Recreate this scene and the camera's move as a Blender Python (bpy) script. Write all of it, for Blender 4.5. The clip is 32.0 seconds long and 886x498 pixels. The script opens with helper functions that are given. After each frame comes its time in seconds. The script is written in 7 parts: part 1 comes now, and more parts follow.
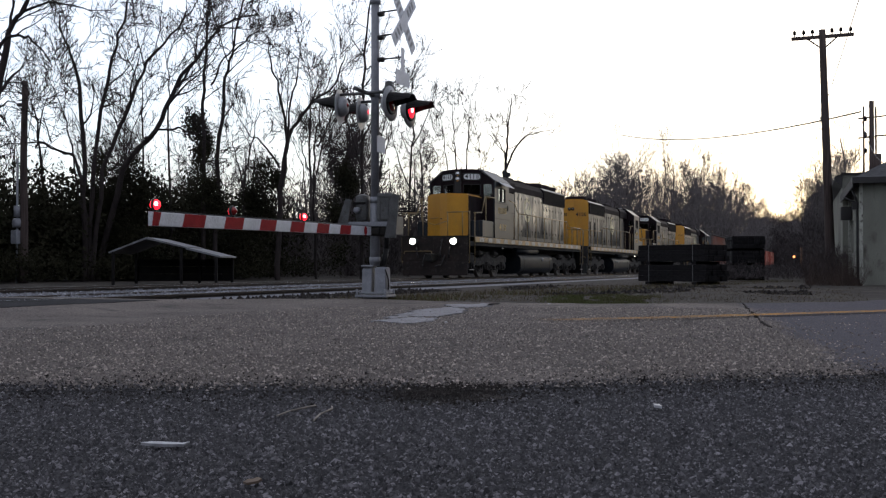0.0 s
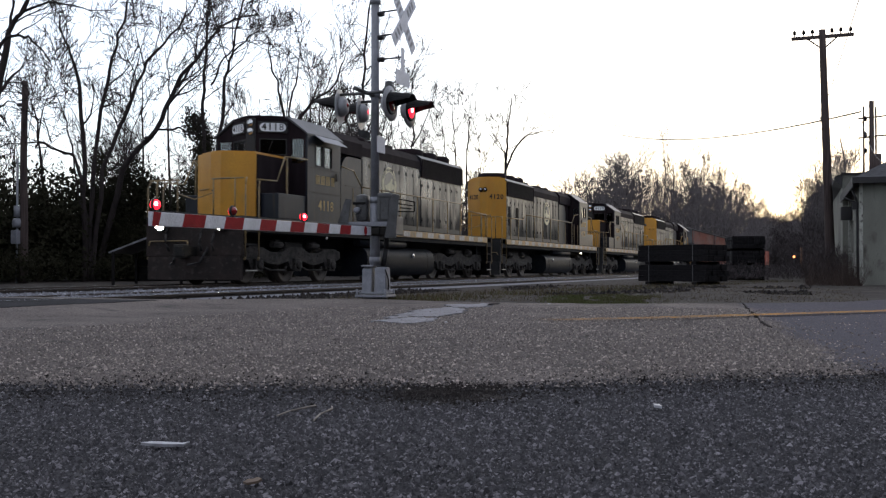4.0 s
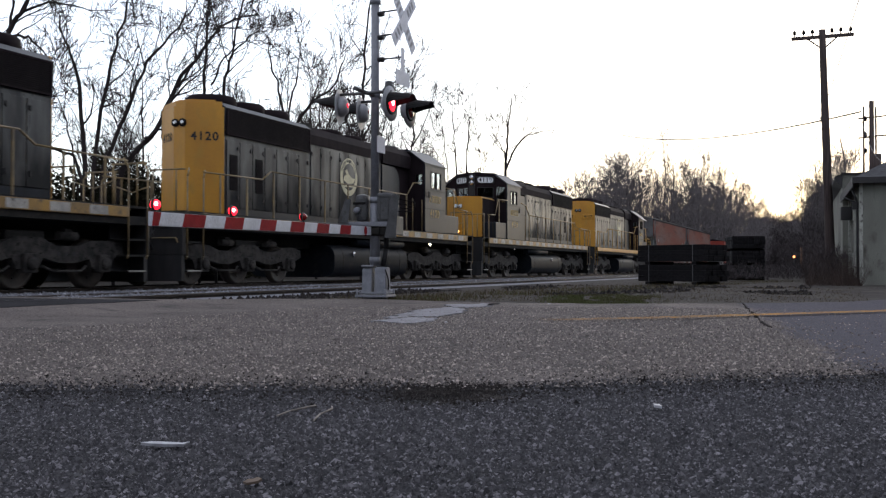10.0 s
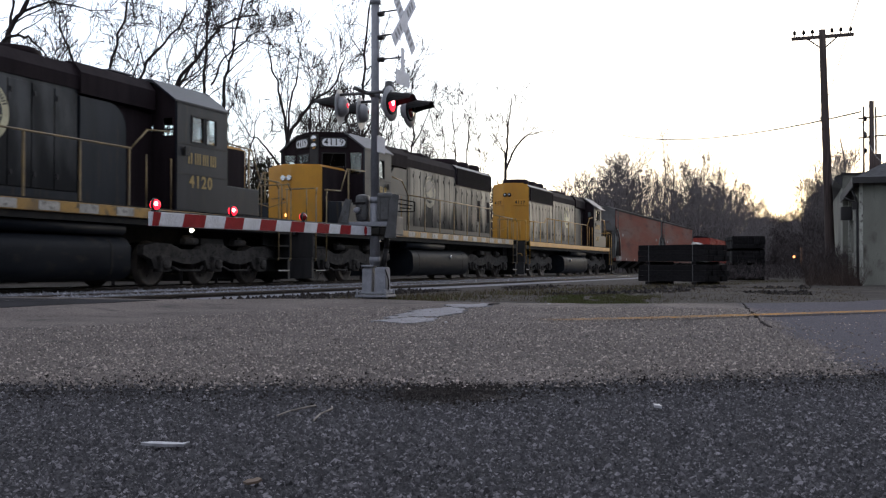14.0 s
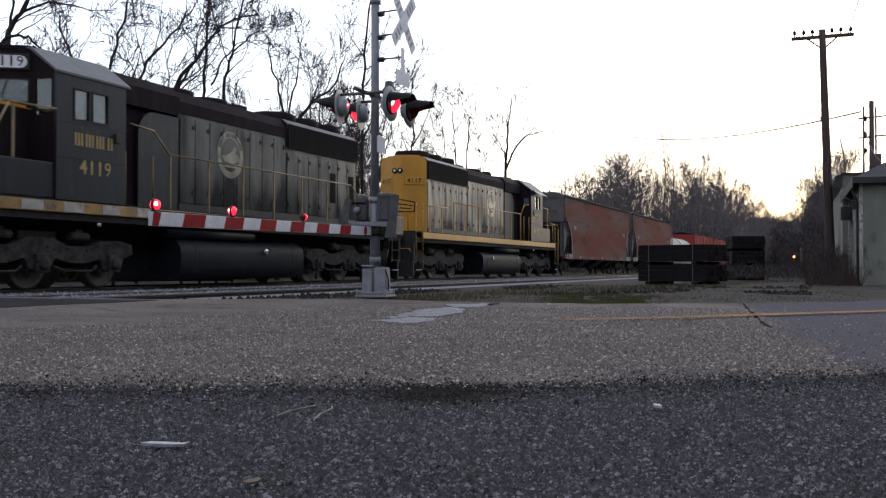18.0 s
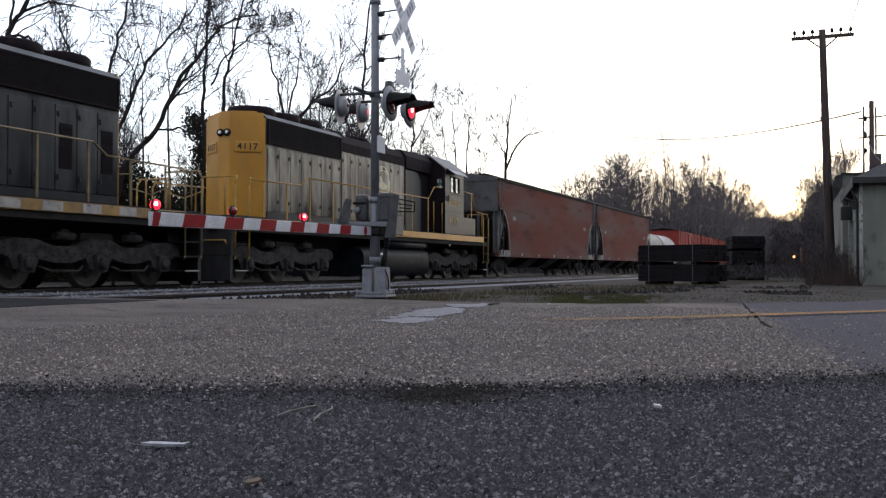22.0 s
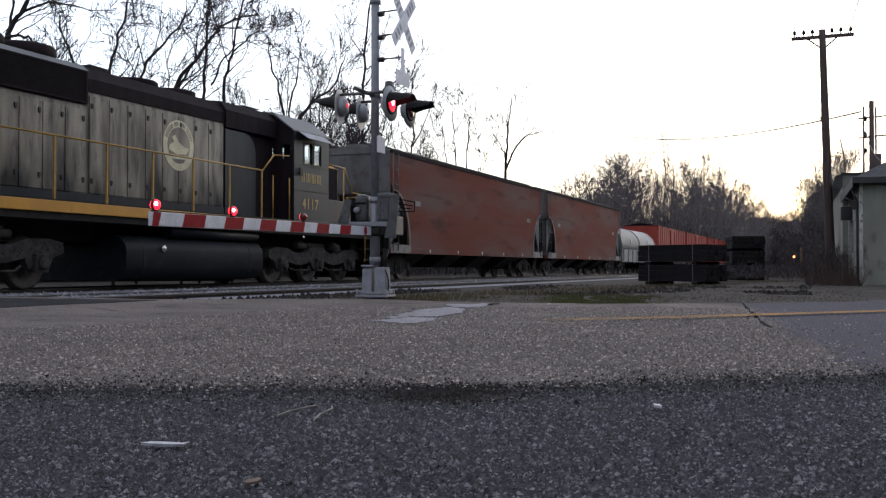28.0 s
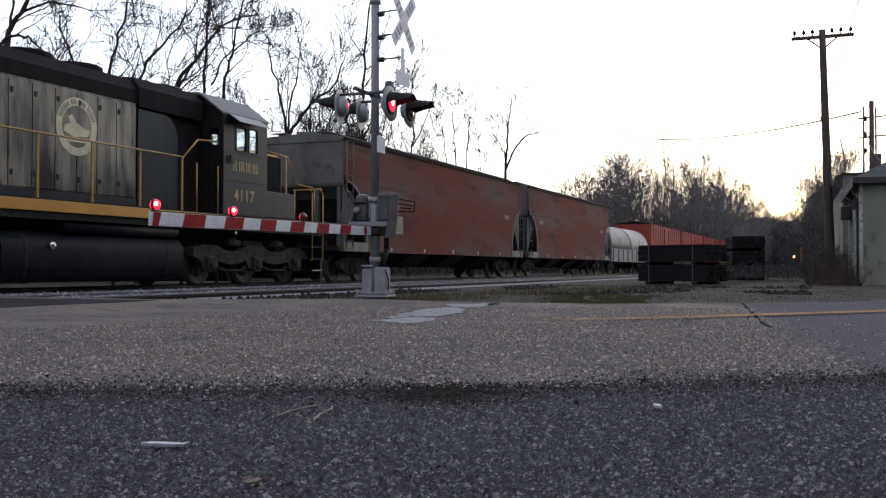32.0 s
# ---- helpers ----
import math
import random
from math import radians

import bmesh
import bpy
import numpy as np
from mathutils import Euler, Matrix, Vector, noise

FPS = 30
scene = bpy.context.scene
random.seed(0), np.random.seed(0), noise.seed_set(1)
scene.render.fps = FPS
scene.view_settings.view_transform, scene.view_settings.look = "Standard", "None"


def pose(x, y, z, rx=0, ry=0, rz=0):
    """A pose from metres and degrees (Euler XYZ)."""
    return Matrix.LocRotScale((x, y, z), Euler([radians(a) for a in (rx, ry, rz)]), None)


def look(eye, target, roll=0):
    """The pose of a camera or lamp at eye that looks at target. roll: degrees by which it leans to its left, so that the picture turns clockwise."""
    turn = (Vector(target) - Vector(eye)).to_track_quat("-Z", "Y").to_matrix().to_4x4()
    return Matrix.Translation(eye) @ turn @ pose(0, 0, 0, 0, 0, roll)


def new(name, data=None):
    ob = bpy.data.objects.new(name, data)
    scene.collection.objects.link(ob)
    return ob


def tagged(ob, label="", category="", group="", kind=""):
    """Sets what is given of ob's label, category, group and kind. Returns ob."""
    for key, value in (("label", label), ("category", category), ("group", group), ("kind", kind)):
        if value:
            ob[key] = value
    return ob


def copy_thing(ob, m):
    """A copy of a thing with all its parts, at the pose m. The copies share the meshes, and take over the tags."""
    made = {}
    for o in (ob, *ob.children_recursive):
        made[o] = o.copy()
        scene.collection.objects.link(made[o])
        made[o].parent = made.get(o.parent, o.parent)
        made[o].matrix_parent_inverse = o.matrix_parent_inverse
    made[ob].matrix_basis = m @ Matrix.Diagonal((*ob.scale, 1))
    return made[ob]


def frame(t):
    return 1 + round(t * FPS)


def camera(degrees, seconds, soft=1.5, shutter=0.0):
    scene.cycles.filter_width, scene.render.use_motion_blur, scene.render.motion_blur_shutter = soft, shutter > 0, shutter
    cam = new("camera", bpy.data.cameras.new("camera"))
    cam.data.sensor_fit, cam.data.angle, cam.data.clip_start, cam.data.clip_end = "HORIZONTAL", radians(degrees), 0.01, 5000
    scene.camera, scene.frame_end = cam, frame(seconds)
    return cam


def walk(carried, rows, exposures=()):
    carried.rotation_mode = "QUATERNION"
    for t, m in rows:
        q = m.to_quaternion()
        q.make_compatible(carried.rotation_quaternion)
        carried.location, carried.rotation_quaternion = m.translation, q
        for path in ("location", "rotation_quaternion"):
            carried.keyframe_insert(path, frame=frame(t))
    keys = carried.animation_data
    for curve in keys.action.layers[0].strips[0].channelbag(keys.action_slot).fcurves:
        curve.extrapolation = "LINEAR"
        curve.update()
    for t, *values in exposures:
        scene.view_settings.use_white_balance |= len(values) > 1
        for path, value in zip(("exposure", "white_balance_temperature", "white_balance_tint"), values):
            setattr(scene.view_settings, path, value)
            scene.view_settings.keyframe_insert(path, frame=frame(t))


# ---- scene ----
# The tracks run along x, with the rail tops at z = 0; the train comes from +x and goes towards -x.
LENS = 47.28
EYE = (0.0, -15.54, 0.425)
AXIS = 68.60      # the way the lens points, in degrees from +y towards +x
cam = camera(LENS, 32.0, 1.25, 0.5)
STAND = pose(EYE[0], EYE[1], EYE[2], 90 + 1.073, 0, -AXIS) @ pose(0, 0, 0, 0, 0, 0.025)
walk(cam, [(0.0, STAND), (32.0, STAND)], [(0.0, -0.30), (2.0, -0.22), (4.5, -0.02), (7.0, 0.06), (20.0, 0.10), (32.0, 0.15)])


def polar(degrees, metres):
    """A place on the ground, by its bearing from the lens's axis and its distance from the camera."""
    a = radians(AXIS + degrees)
    return EYE[0] + metres * math.sin(a), EYE[1] + metres * math.cos(a)


# ---- light: dusk, the sun gone down along the track ----
world = bpy.data.worlds.new("dusk_sky")
scene.world = world
world.use_nodes = True
wn, wl = world.node_tree.nodes, world.node_tree.links
sky = wn.new("ShaderNodeTexSky")
sky.sky_type = 'NISHITA'
sky.sun_disc = False
sky.sun_elevation = radians(11.0)
sky.sun_rotation = radians(88)
sky.air_density, sky.dust_density, sky.ozone_density = 1.0, 0.6, 1.5
veil = wn.new("ShaderNodeMixRGB")
veil.inputs[0].default_value = 0.64
veil.inputs[2].default_value = (6.0, 6.15, 6.9, 1)
wl.new(sky.outputs[0], veil.inputs[1])
wl.new(veil.outputs[0], wn["Background"].inputs[0])
wn["Background"].inputs[1].default_value = 0.26
sun = bpy.data.lights.new("sun", 'SUN')
sun.energy, sun.angle, sun.color = 0.25, radians(20), (1.0, 0.86, 0.72)
sun_ob = new("sun", sun)
sun_ob.matrix_world = look((0, 0, 30), (-28.0, 1.0, 27.0))


# ---- materials ----
def rgb(c):
    return (c[0], c[1], c[2], 1)


def mat(name, a, b=None, rough=0.7, metal=0.0, scale=4.0, fine=60.0, bump=0.15, depth=0.004, stretch=(1, 1, 1), spec=0.4,
        c=None, cut=(0.35, 0.65), per_object=0.0, grit=(0.78, 1.2), soot=None):
    """Two tones mixed by a broad noise, a fine grain, and a third tone for stains."""
    m = bpy.data.materials.new(name)
    m.use_nodes = True
    n, l = m.node_tree.nodes, m.node_tree.links
    bs = n["Principled BSDF"]
    tc = n.new("ShaderNodeTexCoord")
    mp = n.new("ShaderNodeMapping")
    mp.inputs["Scale"].default_value = stretch
    l.new(tc.outputs["Object"], mp.inputs[0])
    broad = n.new("ShaderNodeTexNoise")
    broad.inputs["Scale"].default_value, broad.inputs["Detail"].default_value = scale, 6
    l.new(mp.outputs[0], broad.inputs["Vector"])
    grain = n.new("ShaderNodeTexNoise")
    grain.inputs["Scale"].default_value, grain.inputs["Detail"].default_value = fine, 3
    l.new(tc.outputs["Object"], grain.inputs["Vector"])
    ramp = n.new("ShaderNodeMapRange")
    ramp.inputs[1].default_value, ramp.inputs[2].default_value = cut
    l.new(broad.outputs[0], ramp.inputs[0])
    mix = n.new("ShaderNodeMixRGB")
    b = b or tuple(v * 0.7 for v in a)
    mix.inputs[1].default_value, mix.inputs[2].default_value = rgb(a), rgb(b)
    l.new(ramp.outputs[0], mix.inputs[0])
    tone = n.new("ShaderNodeMixRGB")
    tone.blend_type = 'MULTIPLY'
    tone.inputs[0].default_value = 1
    gr = n.new("ShaderNodeMapRange")
    gr.inputs[1].default_value, gr.inputs[2].default_value, gr.inputs[3].default_value, gr.inputs[4].default_value = 0.3, 0.7, *grit
    l.new(grain.outputs[0], gr.inputs[0])
    l.new(mix.outputs[0], tone.inputs[1])
    l.new(gr.outputs[0], tone.inputs[2])
    last = tone.outputs[0]
    if c:
        spot = n.new("ShaderNodeTexNoise")
        spot.inputs["Scale"].default_value, spot.inputs["Detail"].default_value = scale * 2.7, 5
        l.new(mp.outputs[0], spot.inputs["Vector"])
        sr = n.new("ShaderNodeMapRange")
        sr.inputs[1].default_value, sr.inputs[2].default_value = 0.56, 0.7
        l.new(spot.outputs[0], sr.inputs[0])
        m2 = n.new("ShaderNodeMixRGB")
        m2.inputs[2].default_value = rgb(c)
        l.new(sr.outputs[0], m2.inputs[0])
        l.new(last, m2.inputs[1])
        last = m2.outputs[0]
    dull = None
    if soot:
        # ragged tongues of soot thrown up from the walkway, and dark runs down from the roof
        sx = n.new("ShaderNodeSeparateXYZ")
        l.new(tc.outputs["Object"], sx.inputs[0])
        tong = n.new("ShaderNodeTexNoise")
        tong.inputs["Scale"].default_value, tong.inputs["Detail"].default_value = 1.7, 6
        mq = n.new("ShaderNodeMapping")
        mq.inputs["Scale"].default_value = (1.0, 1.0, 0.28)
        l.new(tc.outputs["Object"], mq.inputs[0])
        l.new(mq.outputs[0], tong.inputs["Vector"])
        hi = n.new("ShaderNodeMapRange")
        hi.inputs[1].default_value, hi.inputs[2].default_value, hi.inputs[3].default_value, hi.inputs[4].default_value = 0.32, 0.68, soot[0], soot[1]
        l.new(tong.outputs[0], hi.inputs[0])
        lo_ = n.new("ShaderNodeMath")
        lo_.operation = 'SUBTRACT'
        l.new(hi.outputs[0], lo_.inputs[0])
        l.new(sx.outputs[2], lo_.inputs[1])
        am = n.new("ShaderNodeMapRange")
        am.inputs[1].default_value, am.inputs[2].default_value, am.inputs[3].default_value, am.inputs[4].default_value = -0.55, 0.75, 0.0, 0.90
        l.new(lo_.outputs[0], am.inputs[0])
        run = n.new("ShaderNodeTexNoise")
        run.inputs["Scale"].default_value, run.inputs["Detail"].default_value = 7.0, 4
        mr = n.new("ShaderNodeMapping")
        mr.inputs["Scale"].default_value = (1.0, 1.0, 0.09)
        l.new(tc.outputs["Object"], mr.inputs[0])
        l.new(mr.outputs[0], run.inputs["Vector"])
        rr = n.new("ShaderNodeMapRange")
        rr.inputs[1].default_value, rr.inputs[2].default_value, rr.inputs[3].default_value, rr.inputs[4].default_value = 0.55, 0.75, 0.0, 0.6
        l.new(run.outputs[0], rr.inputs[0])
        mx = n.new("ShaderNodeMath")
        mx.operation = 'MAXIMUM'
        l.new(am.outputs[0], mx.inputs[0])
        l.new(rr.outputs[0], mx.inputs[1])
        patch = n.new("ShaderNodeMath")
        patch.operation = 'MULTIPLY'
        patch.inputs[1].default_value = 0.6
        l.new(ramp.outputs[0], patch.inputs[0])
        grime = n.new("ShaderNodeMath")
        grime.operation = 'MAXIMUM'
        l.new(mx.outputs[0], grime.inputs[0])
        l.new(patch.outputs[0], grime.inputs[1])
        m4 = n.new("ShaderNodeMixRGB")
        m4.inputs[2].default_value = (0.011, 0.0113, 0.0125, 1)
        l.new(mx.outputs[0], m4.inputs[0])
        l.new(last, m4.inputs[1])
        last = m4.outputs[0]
        dull = n.new("ShaderNodeMapRange")
        dull.inputs[3].default_value, dull.inputs[4].default_value = rough, 0.62
        l.new(grime.outputs[0], dull.inputs[0])
        gloss = n.new("ShaderNodeMapRange")
        gloss.inputs[3].default_value, gloss.inputs[4].default_value = spec, spec * 0.15
        l.new(grime.outputs[0], gloss.inputs[0])
        l.new(gloss.outputs[0], bs.inputs["Specular IOR Level"])
    if per_object:
        oi = n.new("ShaderNodeObjectInfo")
        hr = n.new("ShaderNodeMapRange")
        hr.inputs[3].default_value, hr.inputs[4].default_value = 1 - per_object, 1 + per_object
        l.new(oi.outputs["Random"], hr.inputs[0])
        m3 = n.new("ShaderNodeMixRGB")
        m3.blend_type = 'MULTIPLY'
        m3.inputs[0].default_value = 1
        l.new(last, m3.inputs[1])
        l.new(hr.outputs[0], m3.inputs[2])
        last = m3.outputs[0]
    l.new(last, bs.inputs["Base Color"])
    bs.inputs["Roughness"].default_value, bs.inputs["Metallic"].default_value = rough, metal
    if not soot:
        bs.inputs["Specular IOR Level"].default_value = spec
    if dull:
        l.new(dull.outputs[0], bs.inputs["Roughness"])
    if bump:
        bp = n.new("ShaderNodeBump")
        bp.inputs["Strength"].default_value, bp.inputs["Distance"].default_value = bump, depth
        l.new(grain.outputs[0], bp.inputs["Height"])
        l.new(bp.outputs[0], bs.inputs["Normal"])
    return m


def glow(name, colour, power):
    m = bpy.data.materials.new(name)
    m.use_nodes = True
    bs = m.node_tree.nodes["Principled BSDF"]
    bs.inputs["Base Color"].default_value = rgb(colour)
    bs.inputs["Emission Color"].default_value = rgb(colour)
    bs.inputs["Emission Strength"].default_value = power
    return m


UPRIGHT = (1.6, 1.6, 0.22)
M_BLACK = mat("black_paint", (0.010, 0.010, 0.011), (0.018, 0.017, 0.018), 0.6, stretch=UPRIGHT, spec=0.25)
M_UNDER = mat("oily_steel", (0.009, 0.009, 0.009), (0.018, 0.0165, 0.015), 0.8, scale=5, c=(0.026, 0.022, 0.017), spec=0.15)
M_TRUCK = mat("dusty_cast_steel", (0.020, 0.0188, 0.0185), (0.046, 0.042, 0.039), 0.85, scale=5, c=(0.007, 0.0065, 0.006), spec=0.1)
M_TANK = mat("tank_black", (0.0050, 0.0062, 0.0088), (0.0095, 0.0108, 0.0135), 0.5, scale=2, stretch=(0.4, 1, 1), spec=0.05, c=(0.018, 0.017, 0.016))
M_WHEEL = mat("wheel_steel", (0.030, 0.025, 0.021), (0.055, 0.042, 0.034), 0.6, 0.3)
M_YELLOW = mat("faded_yellow_paint", (0.385, 0.185, 0.012), (0.31, 0.142, 0.011), 0.42, scale=1.4, stretch=(1, 1, 0.5), c=(0.29, 0.150, 0.017))
M_RAILYEL = mat("worn_yellow_rail_paint", (0.17, 0.115, 0.045), (0.085, 0.062, 0.034), 0.55, scale=3)
M_SILL = mat("dirty_yellow_sill_paint", (0.26, 0.140, 0.022), (0.13, 0.078, 0.026), 0.42, scale=2, c=(0.05, 0.038, 0.022))
M_RAILBRIGHT = mat("yellow_rail_paint", (0.30, 0.165, 0.022), (0.20, 0.11, 0.02), 0.5, scale=3)
M_WHITE = mat("white_reflective_plate", (0.30, 0.285, 0.26), (0.19, 0.18, 0.165), 0.5, scale=3, c=(0.10, 0.09, 0.08))
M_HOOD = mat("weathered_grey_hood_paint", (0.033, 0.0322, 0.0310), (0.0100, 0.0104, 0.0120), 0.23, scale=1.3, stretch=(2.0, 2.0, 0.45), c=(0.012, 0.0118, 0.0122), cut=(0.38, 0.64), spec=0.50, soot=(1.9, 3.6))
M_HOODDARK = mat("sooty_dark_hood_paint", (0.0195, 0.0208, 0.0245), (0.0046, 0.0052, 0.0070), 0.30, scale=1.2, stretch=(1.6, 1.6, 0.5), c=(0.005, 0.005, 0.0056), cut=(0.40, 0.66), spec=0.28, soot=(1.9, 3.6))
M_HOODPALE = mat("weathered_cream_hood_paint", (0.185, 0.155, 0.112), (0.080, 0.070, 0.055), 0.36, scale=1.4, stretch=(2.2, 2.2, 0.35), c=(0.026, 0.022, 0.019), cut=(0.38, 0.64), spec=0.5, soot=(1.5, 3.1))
M_BLUE = mat("dark_blue_grey_cab_paint", (0.0092, 0.0112, 0.0172), (0.0052, 0.0065, 0.0102), 0.40, scale=2, stretch=UPRIGHT, spec=0.18, c=(0.018, 0.015, 0.013))
M_DARK = mat("faded_dark_hood_paint", (0.0088, 0.0060, 0.0074), (0.0150, 0.0104, 0.0122), 0.75, scale=2.5, stretch=UPRIGHT, spec=0.06)
M_CABROOF = mat("dusty_grey_roof_paint", (0.042, 0.043, 0.050), (0.026, 0.027, 0.032), 0.5, scale=2, c=(0.06, 0.06, 0.065))
M_VISOR = mat("bleached_blue_grey_paint", (0.125, 0.132, 0.155), (0.085, 0.090, 0.105), 0.45, scale=2)
M_BOARD = mat("white_number_board", (0.60, 0.61, 0.64), (0.50, 0.51, 0.53), 0.5, scale=3)
M_GRILLE = mat("grille_black", (0.006, 0.0055, 0.006), (0.010, 0.009, 0.009), 0.85, fine=90, spec=0.1)
M_CREST = mat("faded_emblem_cream", (0.46, 0.42, 0.27), (0.34, 0.31, 0.20), 0.5)
M_CRESTFAINT = mat("nearly_worn_off_emblem", (0.21, 0.195, 0.14), (0.08, 0.075, 0.06), 0.5, scale=3)
M_BARS = mat("faded_letter_grey", (0.22, 0.22, 0.25), (0.18, 0.18, 0.2), 0.5)
M_GOLD = mat("gold_letter_paint", (0.26, 0.175, 0.045), (0.20, 0.135, 0.04), 0.5)
M_GLASS = bpy.data.materials.new("window_glass")
M_GLASS.use_nodes = True
_b = M_GLASS.node_tree.nodes["Principled BSDF"]
_b.inputs["Transmission Weight"].default_value, _b.inputs["Roughness"].default_value = 1.0, 0.03
_b.inputs["IOR"].default_value, _b.inputs["Base Color"].default_value = 1.45, (0.85, 0.93, 0.95, 1)
# Headlamp glow is put into the lead pilot's paint as a faint red.
M_PILOT = mat("lamp_reddened_pilot", (0.020, 0.0145, 0.0135), (0.012, 0.010, 0.0095), 0.85, scale=3, c=(0.034, 0.028, 0.026), spec=0.15)
M_BROWN = mat("oxide_brown_hopper_paint", (0.108, 0.030, 0.020), (0.092, 0.072, 0.068), 0.78, scale=0.5, stretch=(0.26, 1, 1.3), c=(0.060, 0.022, 0.017), cut=(0.42, 0.72), spec=0.08)
M_HOPGREY = mat("dirty_grey_hopper_end", (0.075, 0.075, 0.078), (0.042, 0.041, 0.041), 0.8, scale=1.2, c=(0.045, 0.030, 0.024))
M_COIL = mat("silver_grey_cover", (0.135, 0.132, 0.13), (0.10, 0.097, 0.093), 0.6, scale=1.0, c=(0.11, 0.098, 0.085))
M_COILWHITE = mat("chalky_white_cover", (0.25, 0.245, 0.235), (0.18, 0.176, 0.168), 0.6, scale=1.0, c=(0.15, 0.13, 0.11))
M_RIM = mat("bare_edge_metal", (0.15, 0.14, 0.13), (0.09, 0.08, 0.072), 0.7, scale=3)
M_RED = mat("faded_red_car_paint", (0.23, 0.028, 0.018), (0.16, 0.022, 0.015), 0.6, scale=1.0, c=(0.10, 0.024, 0.017), spec=0.2)
M_GALV = mat("galvanised_steel", (0.185, 0.19, 0.215), (0.135, 0.14, 0.16), 0.5, 0.1, scale=6)
M_SIGNWHITE = mat("sign_white", (0.50, 0.51, 0.57), (0.42, 0.43, 0.49), 0.45)
M_ARMWHITE = mat("gate_white", (0.44, 0.455, 0.50), (0.36, 0.37, 0.41), 0.5)
M_ARMRED = mat("gate_red", (0.23, 0.006, 0.010), (0.17, 0.005, 0.008), 0.75, spec=0.12)
M_BOX = mat("weathered_aluminium_housing", (0.066, 0.066, 0.069), (0.038, 0.038, 0.040), 0.55, 0.1, scale=5, c=(0.03, 0.028, 0.026))
M_DISC = mat("grey_background_disc", (0.27, 0.275, 0.295), (0.19, 0.195, 0.21), 0.5, scale=5)
M_LENSRED = glow("red_lens_glow", (1.0, 0.012, 0.030), 3.2)
M_LENSCORE = glow("red_lamp_core", (1.0, 0.50, 0.52), 5.0)
M_LENSDIM = mat("dark_red_lens", (0.16, 0.006, 0.006), (0.11, 0.005, 0.005), 0.15, spec=0.6)
M_HEAD = glow("headlamp_glow", (1.0, 0.90, 0.72), 60.0)
M_LAMP = glow("lamp_glow", (1.0, 0.85, 0.62), 14.0)
M_AMBER = glow("amber_marker_glow", (1.0, 0.45, 0.12), 4.0)
M_CHROME = mat("lamp_chrome", (0.45, 0.45, 0.45), (0.35, 0.35, 0.35), 0.25, 0.9)
M_WOODPOLE = mat("creosoted_pole", (0.030, 0.022, 0.022), (0.055, 0.040, 0.037), 0.85, scale=3, stretch=(6, 6, 0.4), bump=0.4, spec=0.2)
M_TIE = mat("creosoted_tie", (0.0055, 0.0053, 0.0062), (0.011, 0.0100, 0.0108), 0.95, scale=3, stretch=(0.5, 4, 4), per_object=0.25, spec=0.12)
M_BALLAST = mat("ballast_grey_stone", (0.175, 0.176, 0.20), (0.105, 0.106, 0.122), 0.9, scale=14, fine=40, bump=1.0, depth=0.03, per_object=0.3)
M_RAIL = mat("rusty_rail", (0.022, 0.018, 0.016), (0.04, 0.029, 0.023), 0.6, 0.3, spec=0.2)
M_RAILTOP = mat("polished_rail_head", (0.42, 0.42, 0.44), (0.33, 0.32, 0.32), 0.25, 0.9)
M_BARK = mat("grey_bark", (0.028, 0.022, 0.022), (0.016, 0.013, 0.013), 0.9, scale=5, stretch=(1, 1, 0.3), bump=0.5, spec=0.15)
M_TWIG = mat("twig_bark", (0.030, 0.023, 0.024), (0.018, 0.014, 0.015), 0.9, spec=0.1)
# Paler than the near twigs: the haze of distance put into the colour.
M_FARTWIG = mat("hazed_far_twig", (0.130, 0.115, 0.118), (0.088, 0.078, 0.081), 0.9, spec=0.15)
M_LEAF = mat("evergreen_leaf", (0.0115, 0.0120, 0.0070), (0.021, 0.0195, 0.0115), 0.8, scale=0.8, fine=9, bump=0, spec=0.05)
M_STRAW = mat("dry_grass", (0.085, 0.064, 0.036), (0.05, 0.04, 0.022), 0.9, scale=0.6, fine=9, bump=0, spec=0.1)
M_GRASS = mat("winter_grass", (0.055, 0.066, 0.022), (0.065, 0.058, 0.030), 0.9, scale=0.6, fine=9, bump=0, spec=0.1)


# ---- mesh helpers ----
def box(bm, x0, x1, y0, y1, z0, z1, bevel=0.0):
    r = bmesh.ops.create_cube(bm, size=1)
    for v in r["verts"]:
        v.co = Vector(((x0 + x1) / 2 + v.co.x * (x1 - x0), (y0 + y1) / 2 + v.co.y * (y1 - y0), (z0 + z1) / 2 + v.co.z * (z1 - z0)))
    if bevel:
        es = list({e for v in r["verts"] for e in v.link_edges})
        bmesh.ops.bevel(bm, geom=es, offset=bevel, segments=2, affect='EDGES', profile=0.6)
    return bm


def prism(bm, outline, lo, hi, axis="x"):
    """Extrudes an outline: (y, z) along x, (x, z) along y, (x, y) along z."""
    def at(p, k):
        return {"x": (k, p[0], p[1]), "y": (p[0], k, p[1]), "z": (p[0], p[1], k)}[axis]
    a = [bm.verts.new(at(p, lo)) for p in outline]
    b = [bm.verts.new(at(p, hi)) for p in outline]
    n = len(outline)
    fs = [bm.faces.new(a), bm.faces.new(b[::-1])]
    for i in range(n):
        fs.append(bm.faces.new((a[i], b[i], b[(i + 1) % n], a[(i + 1) % n])))
    bmesh.ops.recalc_face_normals(bm, faces=fs)
    return bm


